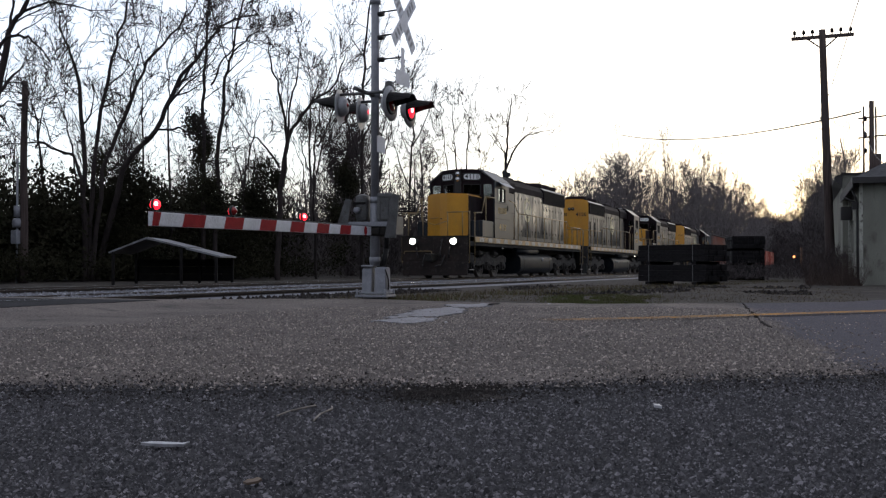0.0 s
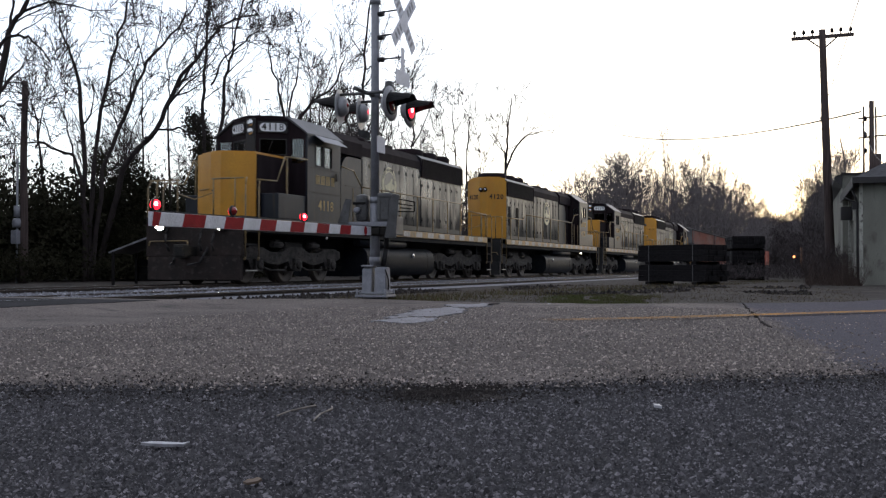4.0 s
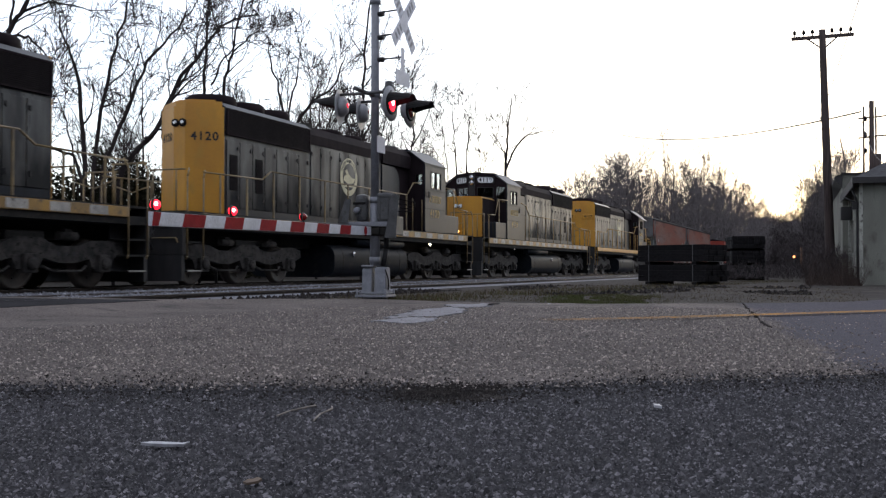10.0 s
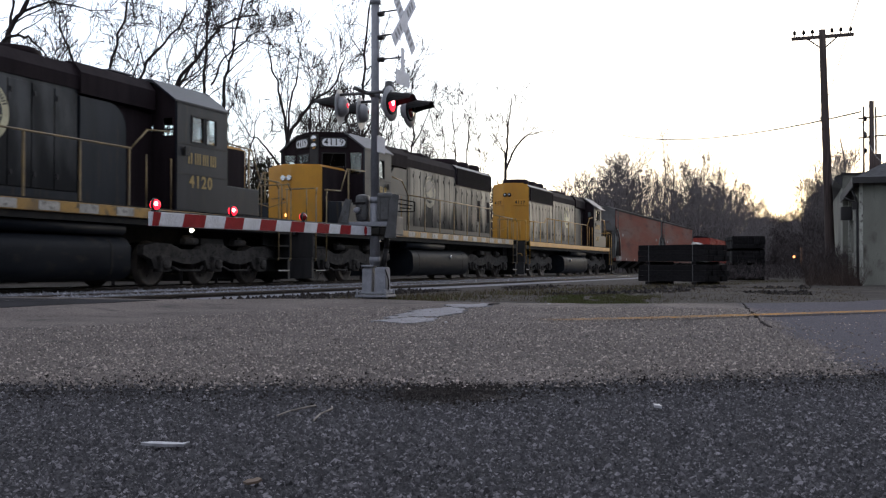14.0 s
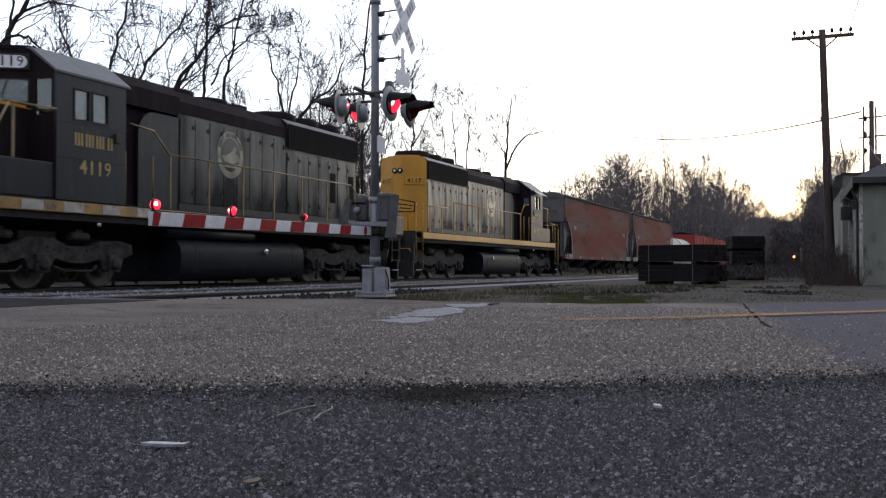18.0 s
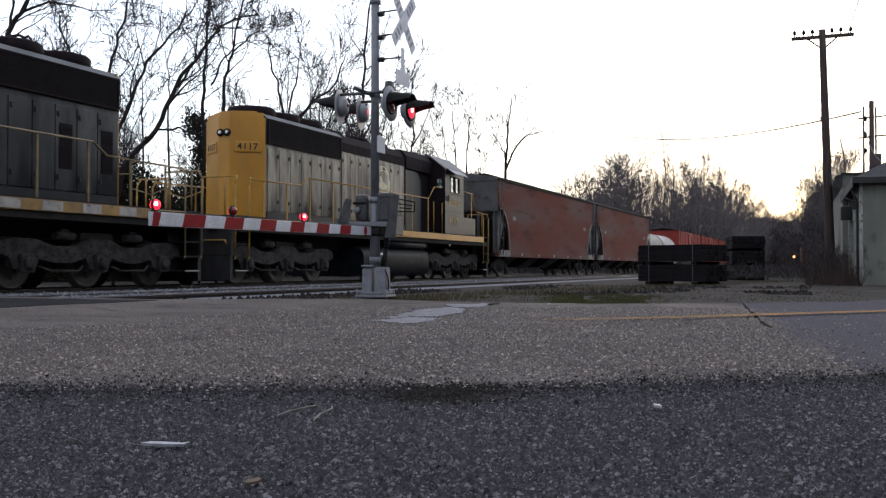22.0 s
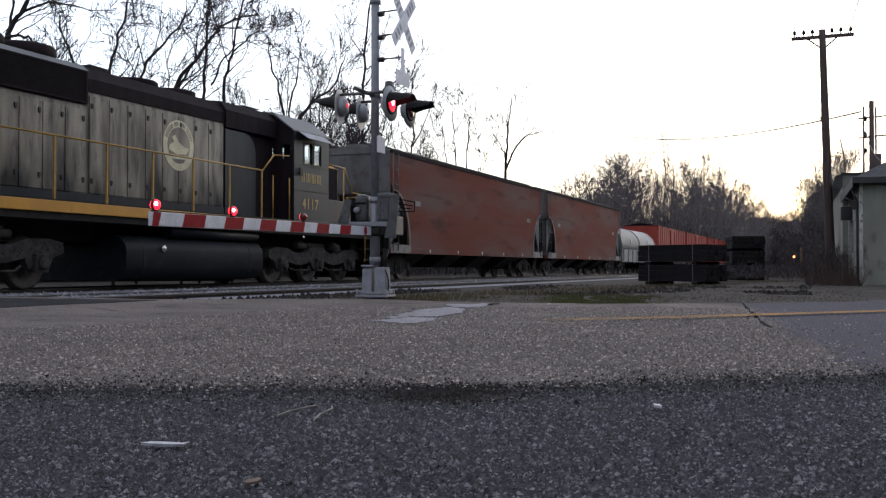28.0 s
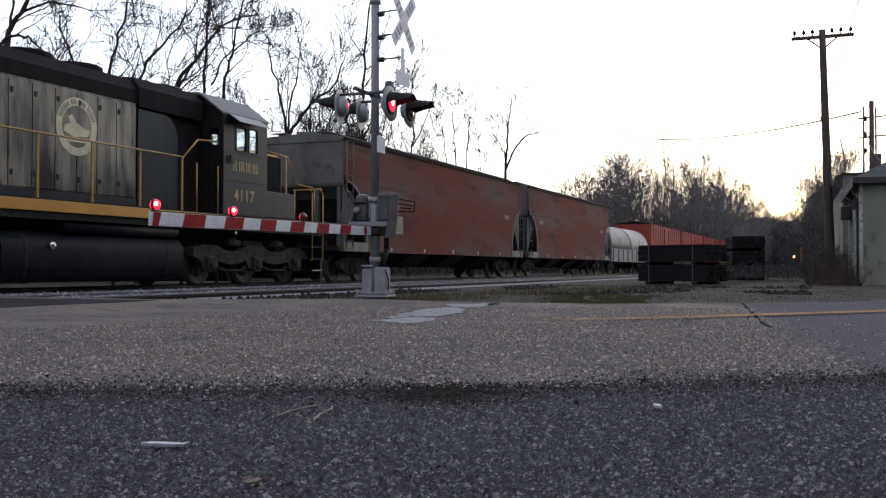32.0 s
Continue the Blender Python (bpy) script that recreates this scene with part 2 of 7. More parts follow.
def tube(bm, p, q, r, r2=None, n=8):
    p, q = Vector(p), Vector(q)
    d = q - p
    up = Vector((0, 0, 1)) if abs(d.normalized().z) < 0.95 else Vector((1, 0, 0))
    u = d.cross(up).normalized()
    w = d.cross(u).normalized()
    r2 = r if r2 is None else r2
    a = [bm.verts.new(p + r * (math.cos(6.28319 * i / n) * u + math.sin(6.28319 * i / n) * w)) for i in range(n)]
    b = [bm.verts.new(q + r2 * (math.cos(6.28319 * i / n) * u + math.sin(6.28319 * i / n) * w)) for i in range(n)]
    fs = [bm.faces.new(a[::-1]), bm.faces.new(b)]
    for i in range(n):
        fs.append(bm.faces.new((a[i], a[(i + 1) % n], b[(i + 1) % n], b[i])))
    bmesh.ops.recalc_face_normals(bm, faces=fs)
    for f in fs[2:]:
        f.smooth = True
    return bm


def pipe(bm, pts, r, n=6):
    for p, q in zip(pts, pts[1:]):
        tube(bm, p, q, r, n=n)
    return bm


def lathe(bm, profile, n=20, axis="z", at=(0, 0, 0)):
    """Turns (radius, height) pairs about an axis."""
    rings = []
    for r, h in profile:
        ring = []
        for i in range(n):
            c, s = r * math.cos(6.28319 * i / n), r * math.sin(6.28319 * i / n)
            v = {"z": (c, s, h), "y": (c, h, s), "x": (h, c, s)}[axis]
            ring.append(bm.verts.new(Vector(v) + Vector(at)))
        rings.append(ring)
    fs = []
    for a, b in zip(rings, rings[1:]):
        for i in range(n):
            fs.append(bm.faces.new((a[i], a[(i + 1) % n], b[(i + 1) % n], b[i])))
    for f in fs:
        f.smooth = True
    fs.append(bm.faces.new(rings[0]))
    fs.append(bm.faces.new(rings[-1]))
    bmesh.ops.recalc_face_normals(bm, faces=fs)
    return bm


def holed(bm, u0, u1, z0, z1, k0, k1, holes, axis="y"):
    """A wall of thickness k0..k1 with rectangular openings (ua, ub, za, zb), as one closed shell."""
    us = sorted({u0, u1, *[h[0] for h in holes], *[h[1] for h in holes]})
    zs = sorted({z0, z1, *[h[2] for h in holes], *[h[3] for h in holes]})
    made = {}

    def v(i, j, k):
        if (i, j, k) not in made:
            d = k1 if k else k0
            made[i, j, k] = bm.verts.new((us[i], d, zs[j]) if axis == "y" else (d, us[i], zs[j]))
        return made[i, j, k]

    def solid(i, j):
        if not (0 <= i < len(us) - 1 and 0 <= j < len(zs) - 1):
            return False
        um, zm = (us[i] + us[i + 1]) / 2, (zs[j] + zs[j + 1]) / 2
        return not any(h[0] < um < h[1] and h[2] < zm < h[3] for h in holes)

    fs = []
    for i in range(len(us) - 1):
        for j in range(len(zs) - 1):
            if not solid(i, j):
                continue
            for k in (0, 1):
                fs.append(bm.faces.new((v(i, j, k), v(i + 1, j, k), v(i + 1, j + 1, k), v(i, j + 1, k))))
            for di, dj, a, b in ((-1, 0, (i, j), (i, j + 1)), (1, 0, (i + 1, j), (i + 1, j + 1)), (0, -1, (i, j), (i + 1, j)), (0, 1, (i, j + 1), (i + 1, j + 1))):
                if not solid(i + di, j + dj):
                    fs.append(bm.faces.new((v(*a, 0), v(*b, 0), v(*b, 1), v(*a, 1))))
    bmesh.ops.recalc_face_normals(bm, faces=fs)
    return bm


def facing(x, y, z, n):
    """A pose whose y axis is the level direction n, with z up."""
    n = Vector((n[0], n[1], 0)).normalized()
    u = Vector((n.y, -n.x, 0))
    m = Matrix.Identity(4)
    m.col[0], m.col[1], m.col[2], m.col[3] = (*u, 0), (*n, 0), (0, 0, 1, 0), (x, y, z, 1)
    return m


def B():
    return bmesh.new()


def part(name, bm, material, parent, label=""):
    me = bpy.data.meshes.new(name)
    bm.to_mesh(me)
    bm.free()
    me.materials.append(material)
    ob = new(name, me)
    ob.parent = parent
    if label:
        ob["label"] = label
    return ob


def again(ob, name, parent, m):
    """Another part on the same mesh, at the pose m in its parent's space."""
    o = new(name, ob.data)
    o.parent = parent
    o.matrix_basis = m
    return o


def thing(name, m, label, category, group=""):
    ob = new(name)
    ob.matrix_basis = m
    return tagged(ob, label, category, group)


def single(name, bm, material, label, category, group="", kind="", m=None):
    ob = part(name, bm, material, None)
    if m is not None:
        ob.matrix_basis = m
    return tagged(ob, label, category, group, kind)


def lettering(name, text, size, material, parent, m, deep=0.004):
    """One part for each character, side by side."""
    for k, ch in enumerate(text):
        cu = bpy.data.curves.new(name, 'FONT')
        cu.body, cu.size, cu.align_x, cu.align_y, cu.extrude = ch, size, 'CENTER', 'CENTER', deep
        cu.offset = (0.0 if ch in '689' else 0.025) * size
        ob = bpy.data.objects.new(name, cu)
        me = bpy.data.meshes.new_from_object(ob)
        bpy.data.objects.remove(ob)
        me.materials.clear()
        me.materials.append(material)
        o = new(name, me)
        o.parent = parent
        o.matrix_basis = m @ Matrix.Translation(((k - (len(text) - 1) / 2) * 0.60 * size, 0, 0))


# ---- the train's way: the front coupler's place along the track ----
FRONT = [38.08, 33.76, 29.5, 25.38, 21.36, 17.39, 13.38, 9.41, 5.51, 1.68, -2.08, -5.88, -9.68, -13.33, -16.88, -20.42, -23.88, -27.23, -30.46, -33.6, -36.62, -39.45, -42.04, -44.4, -46.59, -48.6, -50.43, -52.1, -53.54, -54.78, -55.79, -56.54, -56.98]


def front_at(t):
    """Smooth (Catmull-Rom) between the places at whole seconds."""
    i = min(31, int(t))
    f = t - i
    p1, p2 = FRONT[i], FRONT[i + 1]
    p0 = FRONT[i - 1] if i else 2 * p1 - p2
    p3 = FRONT[i + 2] if i < 31 else 2 * p2 - p1
    return 0.5 * (2 * p1 + (p2 - p0) * f + (2 * p0 - 5 * p1 + 4 * p2 - p3) * f * f + (3 * p1 - p0 - 3 * p2 + p3) * f ** 3)


TIMES = [i * 0.5 for i in range(65)]
LOCO = 20.98
ROLLING = []          # (thing, its centre behind the front coupler, turned)
WHEELSETS = []        # (wheelset, its pose in the truck, radius, sense)


def smooth_sides(bm):
    """Round sides, with sharp edges round the flat ends."""
    for fc in bm.faces:
        fc.smooth = len(fc.verts) == 4
    for ed in bm.edges:
        ed.smooth = all(fc.smooth for fc in ed.link_faces)


def wheelset(parent, x, r, sense, master=[]):
    if not master:
        bm = B()
        for sgn in (-1, 1):
            lathe(bm, [(0.10, -0.07), (0.50, -0.062), (0.545, -0.058), (0.545, -0.03), (0.508, -0.025), (0.508, 0.065), (0.44, 0.07),
                       (0.42, 0.035), (0.16, 0.03), (0.15, 0.08), (0.05, 0.09)] if sgn > 0 else
                  [(0.05, -0.09), (0.15, -0.08), (0.16, -0.03), (0.42, -0.035), (0.44, -0.07), (0.508, -0.065), (0.508, 0.025), (0.545, 0.03),
                   (0.545, 0.058), (0.50, 0.062), (0.10, 0.07)], 24, "y", (0, sgn * 0.76, 0))
        tube(bm, (0, -0.76, 0), (0, 0.76, 0), 0.09, n=10)
        for i in range(6):
            a = i * 1.0472
            box(bm, -0.03 + 0.27 * math.cos(a), 0.03 + 0.27 * math.cos(a), -0.81, -0.79, -0.03 + 0.27 * math.sin(a), 0.03 + 0.27 * math.sin(a))
            box(bm, -0.03 + 0.27 * math.cos(a), 0.03 + 0.27 * math.cos(a), 0.79, 0.81, -0.03 + 0.27 * math.sin(a), 0.03 + 0.27 * math.sin(a))
        master.append(part("wheelset", bm, M_WHEEL, parent))
        o = master[0]
    else:
        o = again(master[0], "wheelset", parent, Matrix())
    k = r / 0.508
    o.matrix_basis = Matrix.Translation((x, 0, r)) @ Matrix.Diagonal((k, 1, k, 1))
    o.scale = (k, 1, k)
    WHEELSETS.append((o, x, r, sense))
    return o


def loco_truck(loco, cx, sense):
    tr = part("truck", box(box(B(), cx - 2.5, cx + 2.5, -0.45, 0.45, 0.62, 0.95, 0.04), cx - 0.5, cx + 0.5, -1.1, 1.1, 0.75, 1.15, 0.04), M_UNDER, loco)
    for sgn in (-1, 1):
        y0, y1 = sorted((sgn * 1.0, sgn * 1.16))
        side = [(-2.75, 0.72), (-2.72, 0.92), (-2.3, 1.0), (-1.75, 0.98), (-1.35, 0.86), (-0.75, 0.86), (-0.35, 1.02), (0.35, 1.02), (0.75, 0.86),
                (1.35, 0.86), (1.75, 0.98), (2.3, 1.0), (2.72, 0.92), (2.75, 0.72), (2.45, 0.62), (2.35, 0.40), (1.8, 0.40), (1.7, 0.60),
                (1.25, 0.52), (0.85, 0.52), (0.4, 0.62), (0.28, 0.40), (-0.28, 0.40), (-0.4, 0.62), (-0.85, 0.52), (-1.25, 0.52), (-1.7, 0.60),
                (-1.8, 0.40), (-2.35, 0.40), (-2.45, 0.62)]
        part("side_frame", prism(B(), [(cx + a, b) for a, b in side], y0, y1, "y"), M_TRUCK, tr)
        for dx in (-2.07, 0.0, 2.07):
            bm = box(B(), cx + dx - 0.17, cx + dx + 0.17, *sorted((sgn * 1.02, sgn * 1.26)), 0.33, 0.70, 0.03)
            lathe(bm, [(0.13, 0), (0.13, 0.05), (0.05, 0.07)] if sgn > 0 else [(0.05, -0.07), (0.13, -0.05), (0.13, 0)], 12, "y", (cx + dx, sgn * 1.26, 0.51))
            part("journal_box", bm, M_TRUCK, tr)
        for dx in (-1.04, 1.04):
            for k in (-0.22, 0, 0.22):
                part("frame_hole", tube(B(), (cx + dx + k, sgn * 1.155, 0.70), (cx + dx + k, sgn * 1.165, 0.70), 0.045, n=10), M_BLACK, tr)
            part("brake_cylinder", tube(box(B(), cx + dx - 0.1, cx + dx + 0.1, *sorted((sgn * 1.0, sgn * 1.2)), 0.98, 1.2, 0.02), (cx + dx - 0.26, sgn * 1.16, 1.06), (cx + dx + 0.26, sgn * 1.16, 1.06), 0.085, n=12), M_TRUCK, tr)
            part("brake_rod", pipe(B(), [(cx + dx - 0.62, sgn * 1.1, 0.46), (cx + dx - 0.4, sgn * 1.18, 0.36), (cx + dx + 0.4, sgn * 1.18, 0.36), (cx + dx + 0.62, sgn * 1.1, 0.46)], 0.028), M_TRUCK, tr)
    for dx in (-2.07, 0.0, 2.07):
        wheelset(tr, cx + dx, 0.508, sense)
    return tr


def coupler(parent, x, sgn):
    bm = box(B(), *sorted((x, x - sgn * 0.75)), -0.13, 0.13, 0.72, 0.98, 0.03)
    box(bm, *sorted((x - sgn * 0.02, x - sgn * 0.3)), -0.2, 0.16, 0.68, 1.02, 0.05)
    part("coupler", bm, M_UNDER, parent)
    for y in (-0.45, 0.45):
        part("air_hose", pipe(B(), [(x - sgn * 0.62, y, 0.95), (x - sgn * 0.3, y * 0.9, 0.55), (x, y * 0.6, 0.5)], 0.03), M_BLACK, parent)


def latch(door, x, y, z, master=[]):
    if not master:
        master.append(part("latch", box(box(B(), -0.03, 0.03, -0.012, 0.012, -0.045, 0.045), -0.010, 0.010, -0.009, 0.009, -0.07, -0.045), M_BLACK, door))
        master[0].matrix_basis = pose(x, y, z)
    else:
        again(master[0], "latch", door, pose(x, y, z))


def locomotive(number, order, turned, hood, lead, label):
    """x points to the cab end; X(s) turns metres behind the front coupler into x."""
    lo = thing("diesel_locomotive", Matrix(), label, "locomotive", "locomotives of the train")
    ROLLING.append((lo, order * LOCO + LOCO / 2, turned))
    sense = 1 if turned else -1
    railing = M_RAILBRIGHT if number == "4117" else M_RAILYEL

    def X(s):
        return LOCO / 2 - s

    def sbox(bm, s0, s1, y0, y1, z0, z1, bevel=0.0):
        return box(bm, X(s1), X(s0), min(y0, y1), max(y0, y1), z0, z1, bevel)

    part("underframe", sbox(sbox(B(), 0.7, 20.3, -0.6, 0.6, 1.0, 1.5), 0.62, 20.36, -1.46, 1.46, 1.36, 1.53), M_UNDER, lo)
    part("deck", sbox(B(), 0.60, 20.38, -1.5, 1.5, 1.70, 1.75), M_UNDER, lo)
    for y in (-1, 1):
        sill = part("side_sill", sbox(B(), 1.36, 19.62, y * 1.44, y * 1.52, 1.50, 1.72, 0.01), M_SILL if number != "4117" else M_YELLOW, lo)
        for k in range(0 if number == "4117" else 16):
            s0 = 1.9 + k * 1.10
            part("reflector_plate", sbox(B(), s0, s0 + 0.55, y * 1.52, y * 1.527, 1.52, 1.70), M_WHITE, sill)
    # ends: pilots, plough, steps, couplers
    for e, sgn in ((0.0, 1), (LOCO, -1)):
        def E(d):
            return X(e + sgn * d) if sgn > 0 else X(e - d)
        bm = box(B(), *sorted((E(0.60), E(0.72))), -1.46, 1.46, 0.72, 1.72, 0.02)
        part("pilot", bm, M_PILOT if lead and sgn > 0 else M_BLACK, lo)
        bm = B()
        for y in (-1, 1):
            prism(bm, [(E(0.30), 0.0), (E(0.62), y * 1.42), (E(0.74), y * 1.42), (E(0.55), 0.0)], 0.12, 0.72, "z")
        part("snow_plough", bm, M_PILOT if lead and sgn > 0 else M_BLACK, lo)
        coupler(lo, E(0.0), sgn)
        for y in (-1, 1):
            well = part("step_well", sbox(B(), *((0.74, 1.34) if sgn > 0 else (LOCO - 1.34, LOCO - 0.74)), y * 0.95, y * 1.0, 0.35, 1.70), M_BLACK, lo)
            for z in (0.36, 0.70, 1.04, 1.38):
                bm = box(B(), *sorted((E(0.76), E(1.32))), *sorted((y * 1.0, y * 1.46)), z - 0.03, z)
                box(bm, *sorted((E(0.76), E(1.32))), *sorted((y * 1.462, y * 1.475)), z - 0.035, z + 0.008)
                part("step", bm, M_UNDER, well)
                if z < 0.5:
                    part("step_edge", box(B(), *sorted((E(0.76), E(1.32))), *sorted((y * 1.477, y * 1.487)), z - 0.02, z + 0.012), M_WHITE, well)
            bm = B()
            for d in (0.72, 1.36):
                pipe(bm, [(E(d), y * 1.47, 0.62), (E(d), y * 1.5, 0.7), (E(d), y * 1.5, 2.55), (E(d) - sgn * 0.12, y * 1.46, 2.75)], 0.021)
            part("grab_rail", bm, railing, lo)
        # end handrail and posts across the porch
        for y in (-1.2, -0.55, 0.55, 1.2):
            part("end_post", tube(B(), (E(0.70), y, 1.72), (E(0.70), y, 2.72), 0.022, n=6), railing, lo)
        part("end_rail", pipe(B(), [(E(0.70), -1.45, 2.72), (E(0.70), -0.5, 2.72)], 0.022), railing, lo)
        part("end_rail", pipe(B(), [(E(0.70), 0.5, 2.72), (E(0.70), 1.45, 2.72)], 0.022), railing, lo)
        part("chain", pipe(B(), [(E(0.70), -0.5, 2.35), (E(0.66), 0, 2.2), (E(0.70), 0.5, 2.35)], 0.015), railing, lo)
        for y in (-0.90, 0.90):
            bm = lathe(B(), [(0.15, 0.0), (0.15, 0.16), (0.135, 0.18)] if sgn > 0 else [(0.135, -0.18), (0.15, -0.16), (0.15, 0.0)], 16, "x", (E(0.60), y, 1.52))
            dl = part("ditch_light", bm, M_BLACK, lo)
            r0 = 0.125
            bm = lathe(B(), [(r0, 0.0), (r0 * 0.7, 0.03), (0.01, 0.04)] if sgn > 0 else [(0.01, -0.04), (r0 * 0.7, -0.03), (r0, 0.0)], 14, "x", (E(0.60) + sgn * 0.181, y, 1.52))
            part("lens", bm, M_HEAD if lead and sgn > 0 else M_CHROME, dl)
        part("uncoupling_lever", pipe(B(), [(E(0.56), -1.35, 1.0), (E(0.56), -1.30, 1.12), (E(0.50), -0.1, 1.12), (E(0.46), -0.05, 1.0)], 0.018), railing, lo)
        for y in (-0.75, 0.75, 0.35):
            part("jumper_cable", pipe(B(), [(E(0.60), y, 1.62), (E(0.46), y * 0.98, 1.30), (E(0.40), y * 0.94, 1.05), (E(0.52), y * 0.9, 0.86)], 0.026), M_BLACK, lo)
    # short hood
    nose = [(X(3.95), -0.92), (X(2.12), -0.92), (X(1.62), -0.16), (X(1.62), 0.16), (X(2.12), 0.92), (X(3.95), 0.92)]
    bm = prism(B(), nose, 1.75, 3.52, "z")
    prism(bm, [(X(3.95), -0.84), (X(2.20), -0.84), (X(1.74), -0.14), (X(1.74), 0.14), (X(2.20), 0.84), (X(3.95), 0.84)], 3.52, 3.58, "z")
    ns = part("short_hood", bm, M_YELLOW, lo)
    for y in (-1, 1):
        # dark nose-side paint, with the shade of the recess put into its colour
        part("nose_side_panel", sbox(B(), 2.16, 3.86, y * 0.92, y * 0.935, 1.80, 3.50), M_DARK, ns)
        part("battery_box", sbox(B(), 2.34, 3.86, y * 0.95, y * 1.49, 1.75, 2.45, 0.03), M_BLUE, lo)
    door = part("nose_door", box(B(), X(1.62), X(1.612), -0.155, 0.155, 1.85, 3.20), M_YELLOW, ns)
    part("door_handle", box(B(), X(1.612), X(1.585), -0.12, -0.05, 2.48, 2.52), M_BLACK, door)
    if number == "4119":
        for y in (-0.10, 0.10):
            part("nose_lamp", lathe(B(), [(0.09, 0.0), (0.09, 0.05), (0.07, 0.06)], 14, "x", (X(1.62), y, 3.14)), M_CHROME, ns)
        part("marker_lamp", lathe(B(), [(0.05, 0.0), (0.04, 0.02), (0.01, 0.03)], 10, "x", (X(1.60), 0.0, 2.02)), M_AMBER, ns)
    part("latch_bar", pipe(B(), [(X(1.70) + 0.02, -0.25, 2.55), (X(2.0) + 0.03, -0.75, 2.55)], 0.015), railing, ns)
    # cab: walls with openings
    cab = part("cab", sbox(B(), 3.9, 5.88, -1.46, 1.46, 1.75, 1.80), M_BLUE, lo)
    for y in (-1, 1):
        k0, k1 = sorted((y * 1.47, y * 1.53))
        bm = holed(B(), X(5.90), X(3.87), 1.75, 4.22, k0, k1, [(X(4.80), X(4.34), 3.34, 3.98), (X(5.36), X(4.86), 3.34, 3.98)])
        w = part("cab_side", bm, M_BLUE, lo)
        bm = B()
        for a, b in ((4.34, 4.80), (4.86, 5.36)):
            for (s0, s1, z0, z1) in ((a, b, 3.34, 3.37), (a, b, 3.95, 3.98), (a, a + 0.03, 3.37, 3.95), (b - 0.03, b, 3.37, 3.95)):
                sbox(bm, s0, s1, y * 1.48, y * 1.545, z0, z1)
        part("window_frame", bm, M_BLACK, w)
        for a, b in ((4.37, 4.77), (4.89, 5.33)):
            gp = part("pane", sbox(B(), a, b, y * 1.497, y * 1.503, 3.37, 3.95), M_GLASS, w)
            gp.visible_shadow = False
        if number in ("4118", "4117"):
            bm = prism(B(), [(y * 1.55, 4.24), (y * 1.86, 4.03), (y * 1.86, 4.01), (y * 1.55, 4.215)], X(5.7), X(4.25), "x")
            part("sunshade", bm, M_VISOR, w)
        part("belt_rail", sbox(B(), 3.87, 5.9, y * 1.53, y * 1.54, 2.58, 2.61), M_BLACK, w)
        part("belt_rail", sbox(B(), 3.87, 5.9, y * 1.53, y * 1.54, 3.27, 3.30), M_BLACK, w)
        part("mirror", sbox(B(), 5.52, 5.68, y * 1.56, y * 1.60, 3.0, 3.22, 0.015), M_BLACK, w)
        # reporting mark as plain gold strokes; road number below it
        for k in range(4):
            s0 = 4.35 + k * 0.31
            ss = (s0 + 0.02, s0 + 0.11, s0 + 0.20) if k < 3 else (s0 + 0.05, s0 + 0.15)
            for q in ss:
                part("mark_bar", sbox(B(), q, q + 0.05, y * 1.53, y * 1.536, 2.84, 3.10), M_GOLD, w)
        lz = 2.22 if number in ("4118", "4117") else 2.72
        if number not in ("4118", "4117"):
            lz = 2.42
        flip = pose(X(4.98), y * 1.533, lz, 90, 0, 0 if y < 0 else 180)
        lettering("road_number", number, 0.40, M_GOLD, w, flip)
        part("grab_rail", pipe(B(), [(X(6.0), y * 1.44, 1.75), (X(6.0), y * 1.44, 2.9)], 0.02), railing, lo)
        part("grab_rail", pipe(B(), [(X(6.9), y * 1.46, 1.75), (X(6.9), y * 1.46, 2.9)], 0.02), railing, lo)
    # cab front: flat beside the nose, a V in the middle that carries the windscreens and number boards
    fr = part("cab_front", box(B(), X(3.93), X(3.87), -0.94, 0.94, 1.75, 3.5), M_DARK, lo)
    for y in (-1, 1):
        bm = holed(B(), *sorted((y * 0.95, y * 1.47)), 1.75, 4.22, X(3.93), X(3.87), [(*sorted((y * 1.0, y * 1.40)), 3.40, 4.10)], "x")
        part("front_panel", bm, M_DARK, fr)
        gp = part("pane", box(B(), X(3.903), X(3.897), *sorted((y * 1.0, y * 1.40)), 3.40, 4.10), M_GLASS, fr)
        gp.visible_shadow = False
        part("gable", prism(B(), [(y * 1.5, 4.22), (y * 0.95, 4.22), (y * 0.95, 4.62)], X(3.93), X(3.87), "x"), M_DARK, fr)
        fm = facing(X(3.615), y * 0.55, 0, (0.80, y * 0.51))
        bm = holed(B(), -0.475, 0.475, 3.50, 4.68, -0.05, 0.0, [(-0.40, 0.38, 3.64, 4.10)])
        w = part("front_panel", bm, M_DARK, fr)
        w.matrix_basis = fm
        gp = part("pane", box(B(), -0.40, 0.38, -0.030, -0.024, 3.64, 4.10), M_GLASS, fr)
        gp.matrix_basis = fm
        gp.visible_shadow = False
        bm = B()
        for (a, b, c0, c1) in ((-0.40, 0.38, 3.64, 3.665), (-0.40, 0.38, 4.075, 4.10), (-0.40, -0.37, 3.665, 4.075), (0.35, 0.38, 3.665, 4.075)):
            box(bm, a, b, -0.04, 0.012, c0, c1)
        part("windscreen_frame", bm, M_BLACK, fr).matrix_basis = fm
        part("wiper", pipe(B(), [(0.0, 0.02, 4.08), (0.12, 0.03, 3.72)], 0.01, 4), M_BLACK, fr).matrix_basis = fm
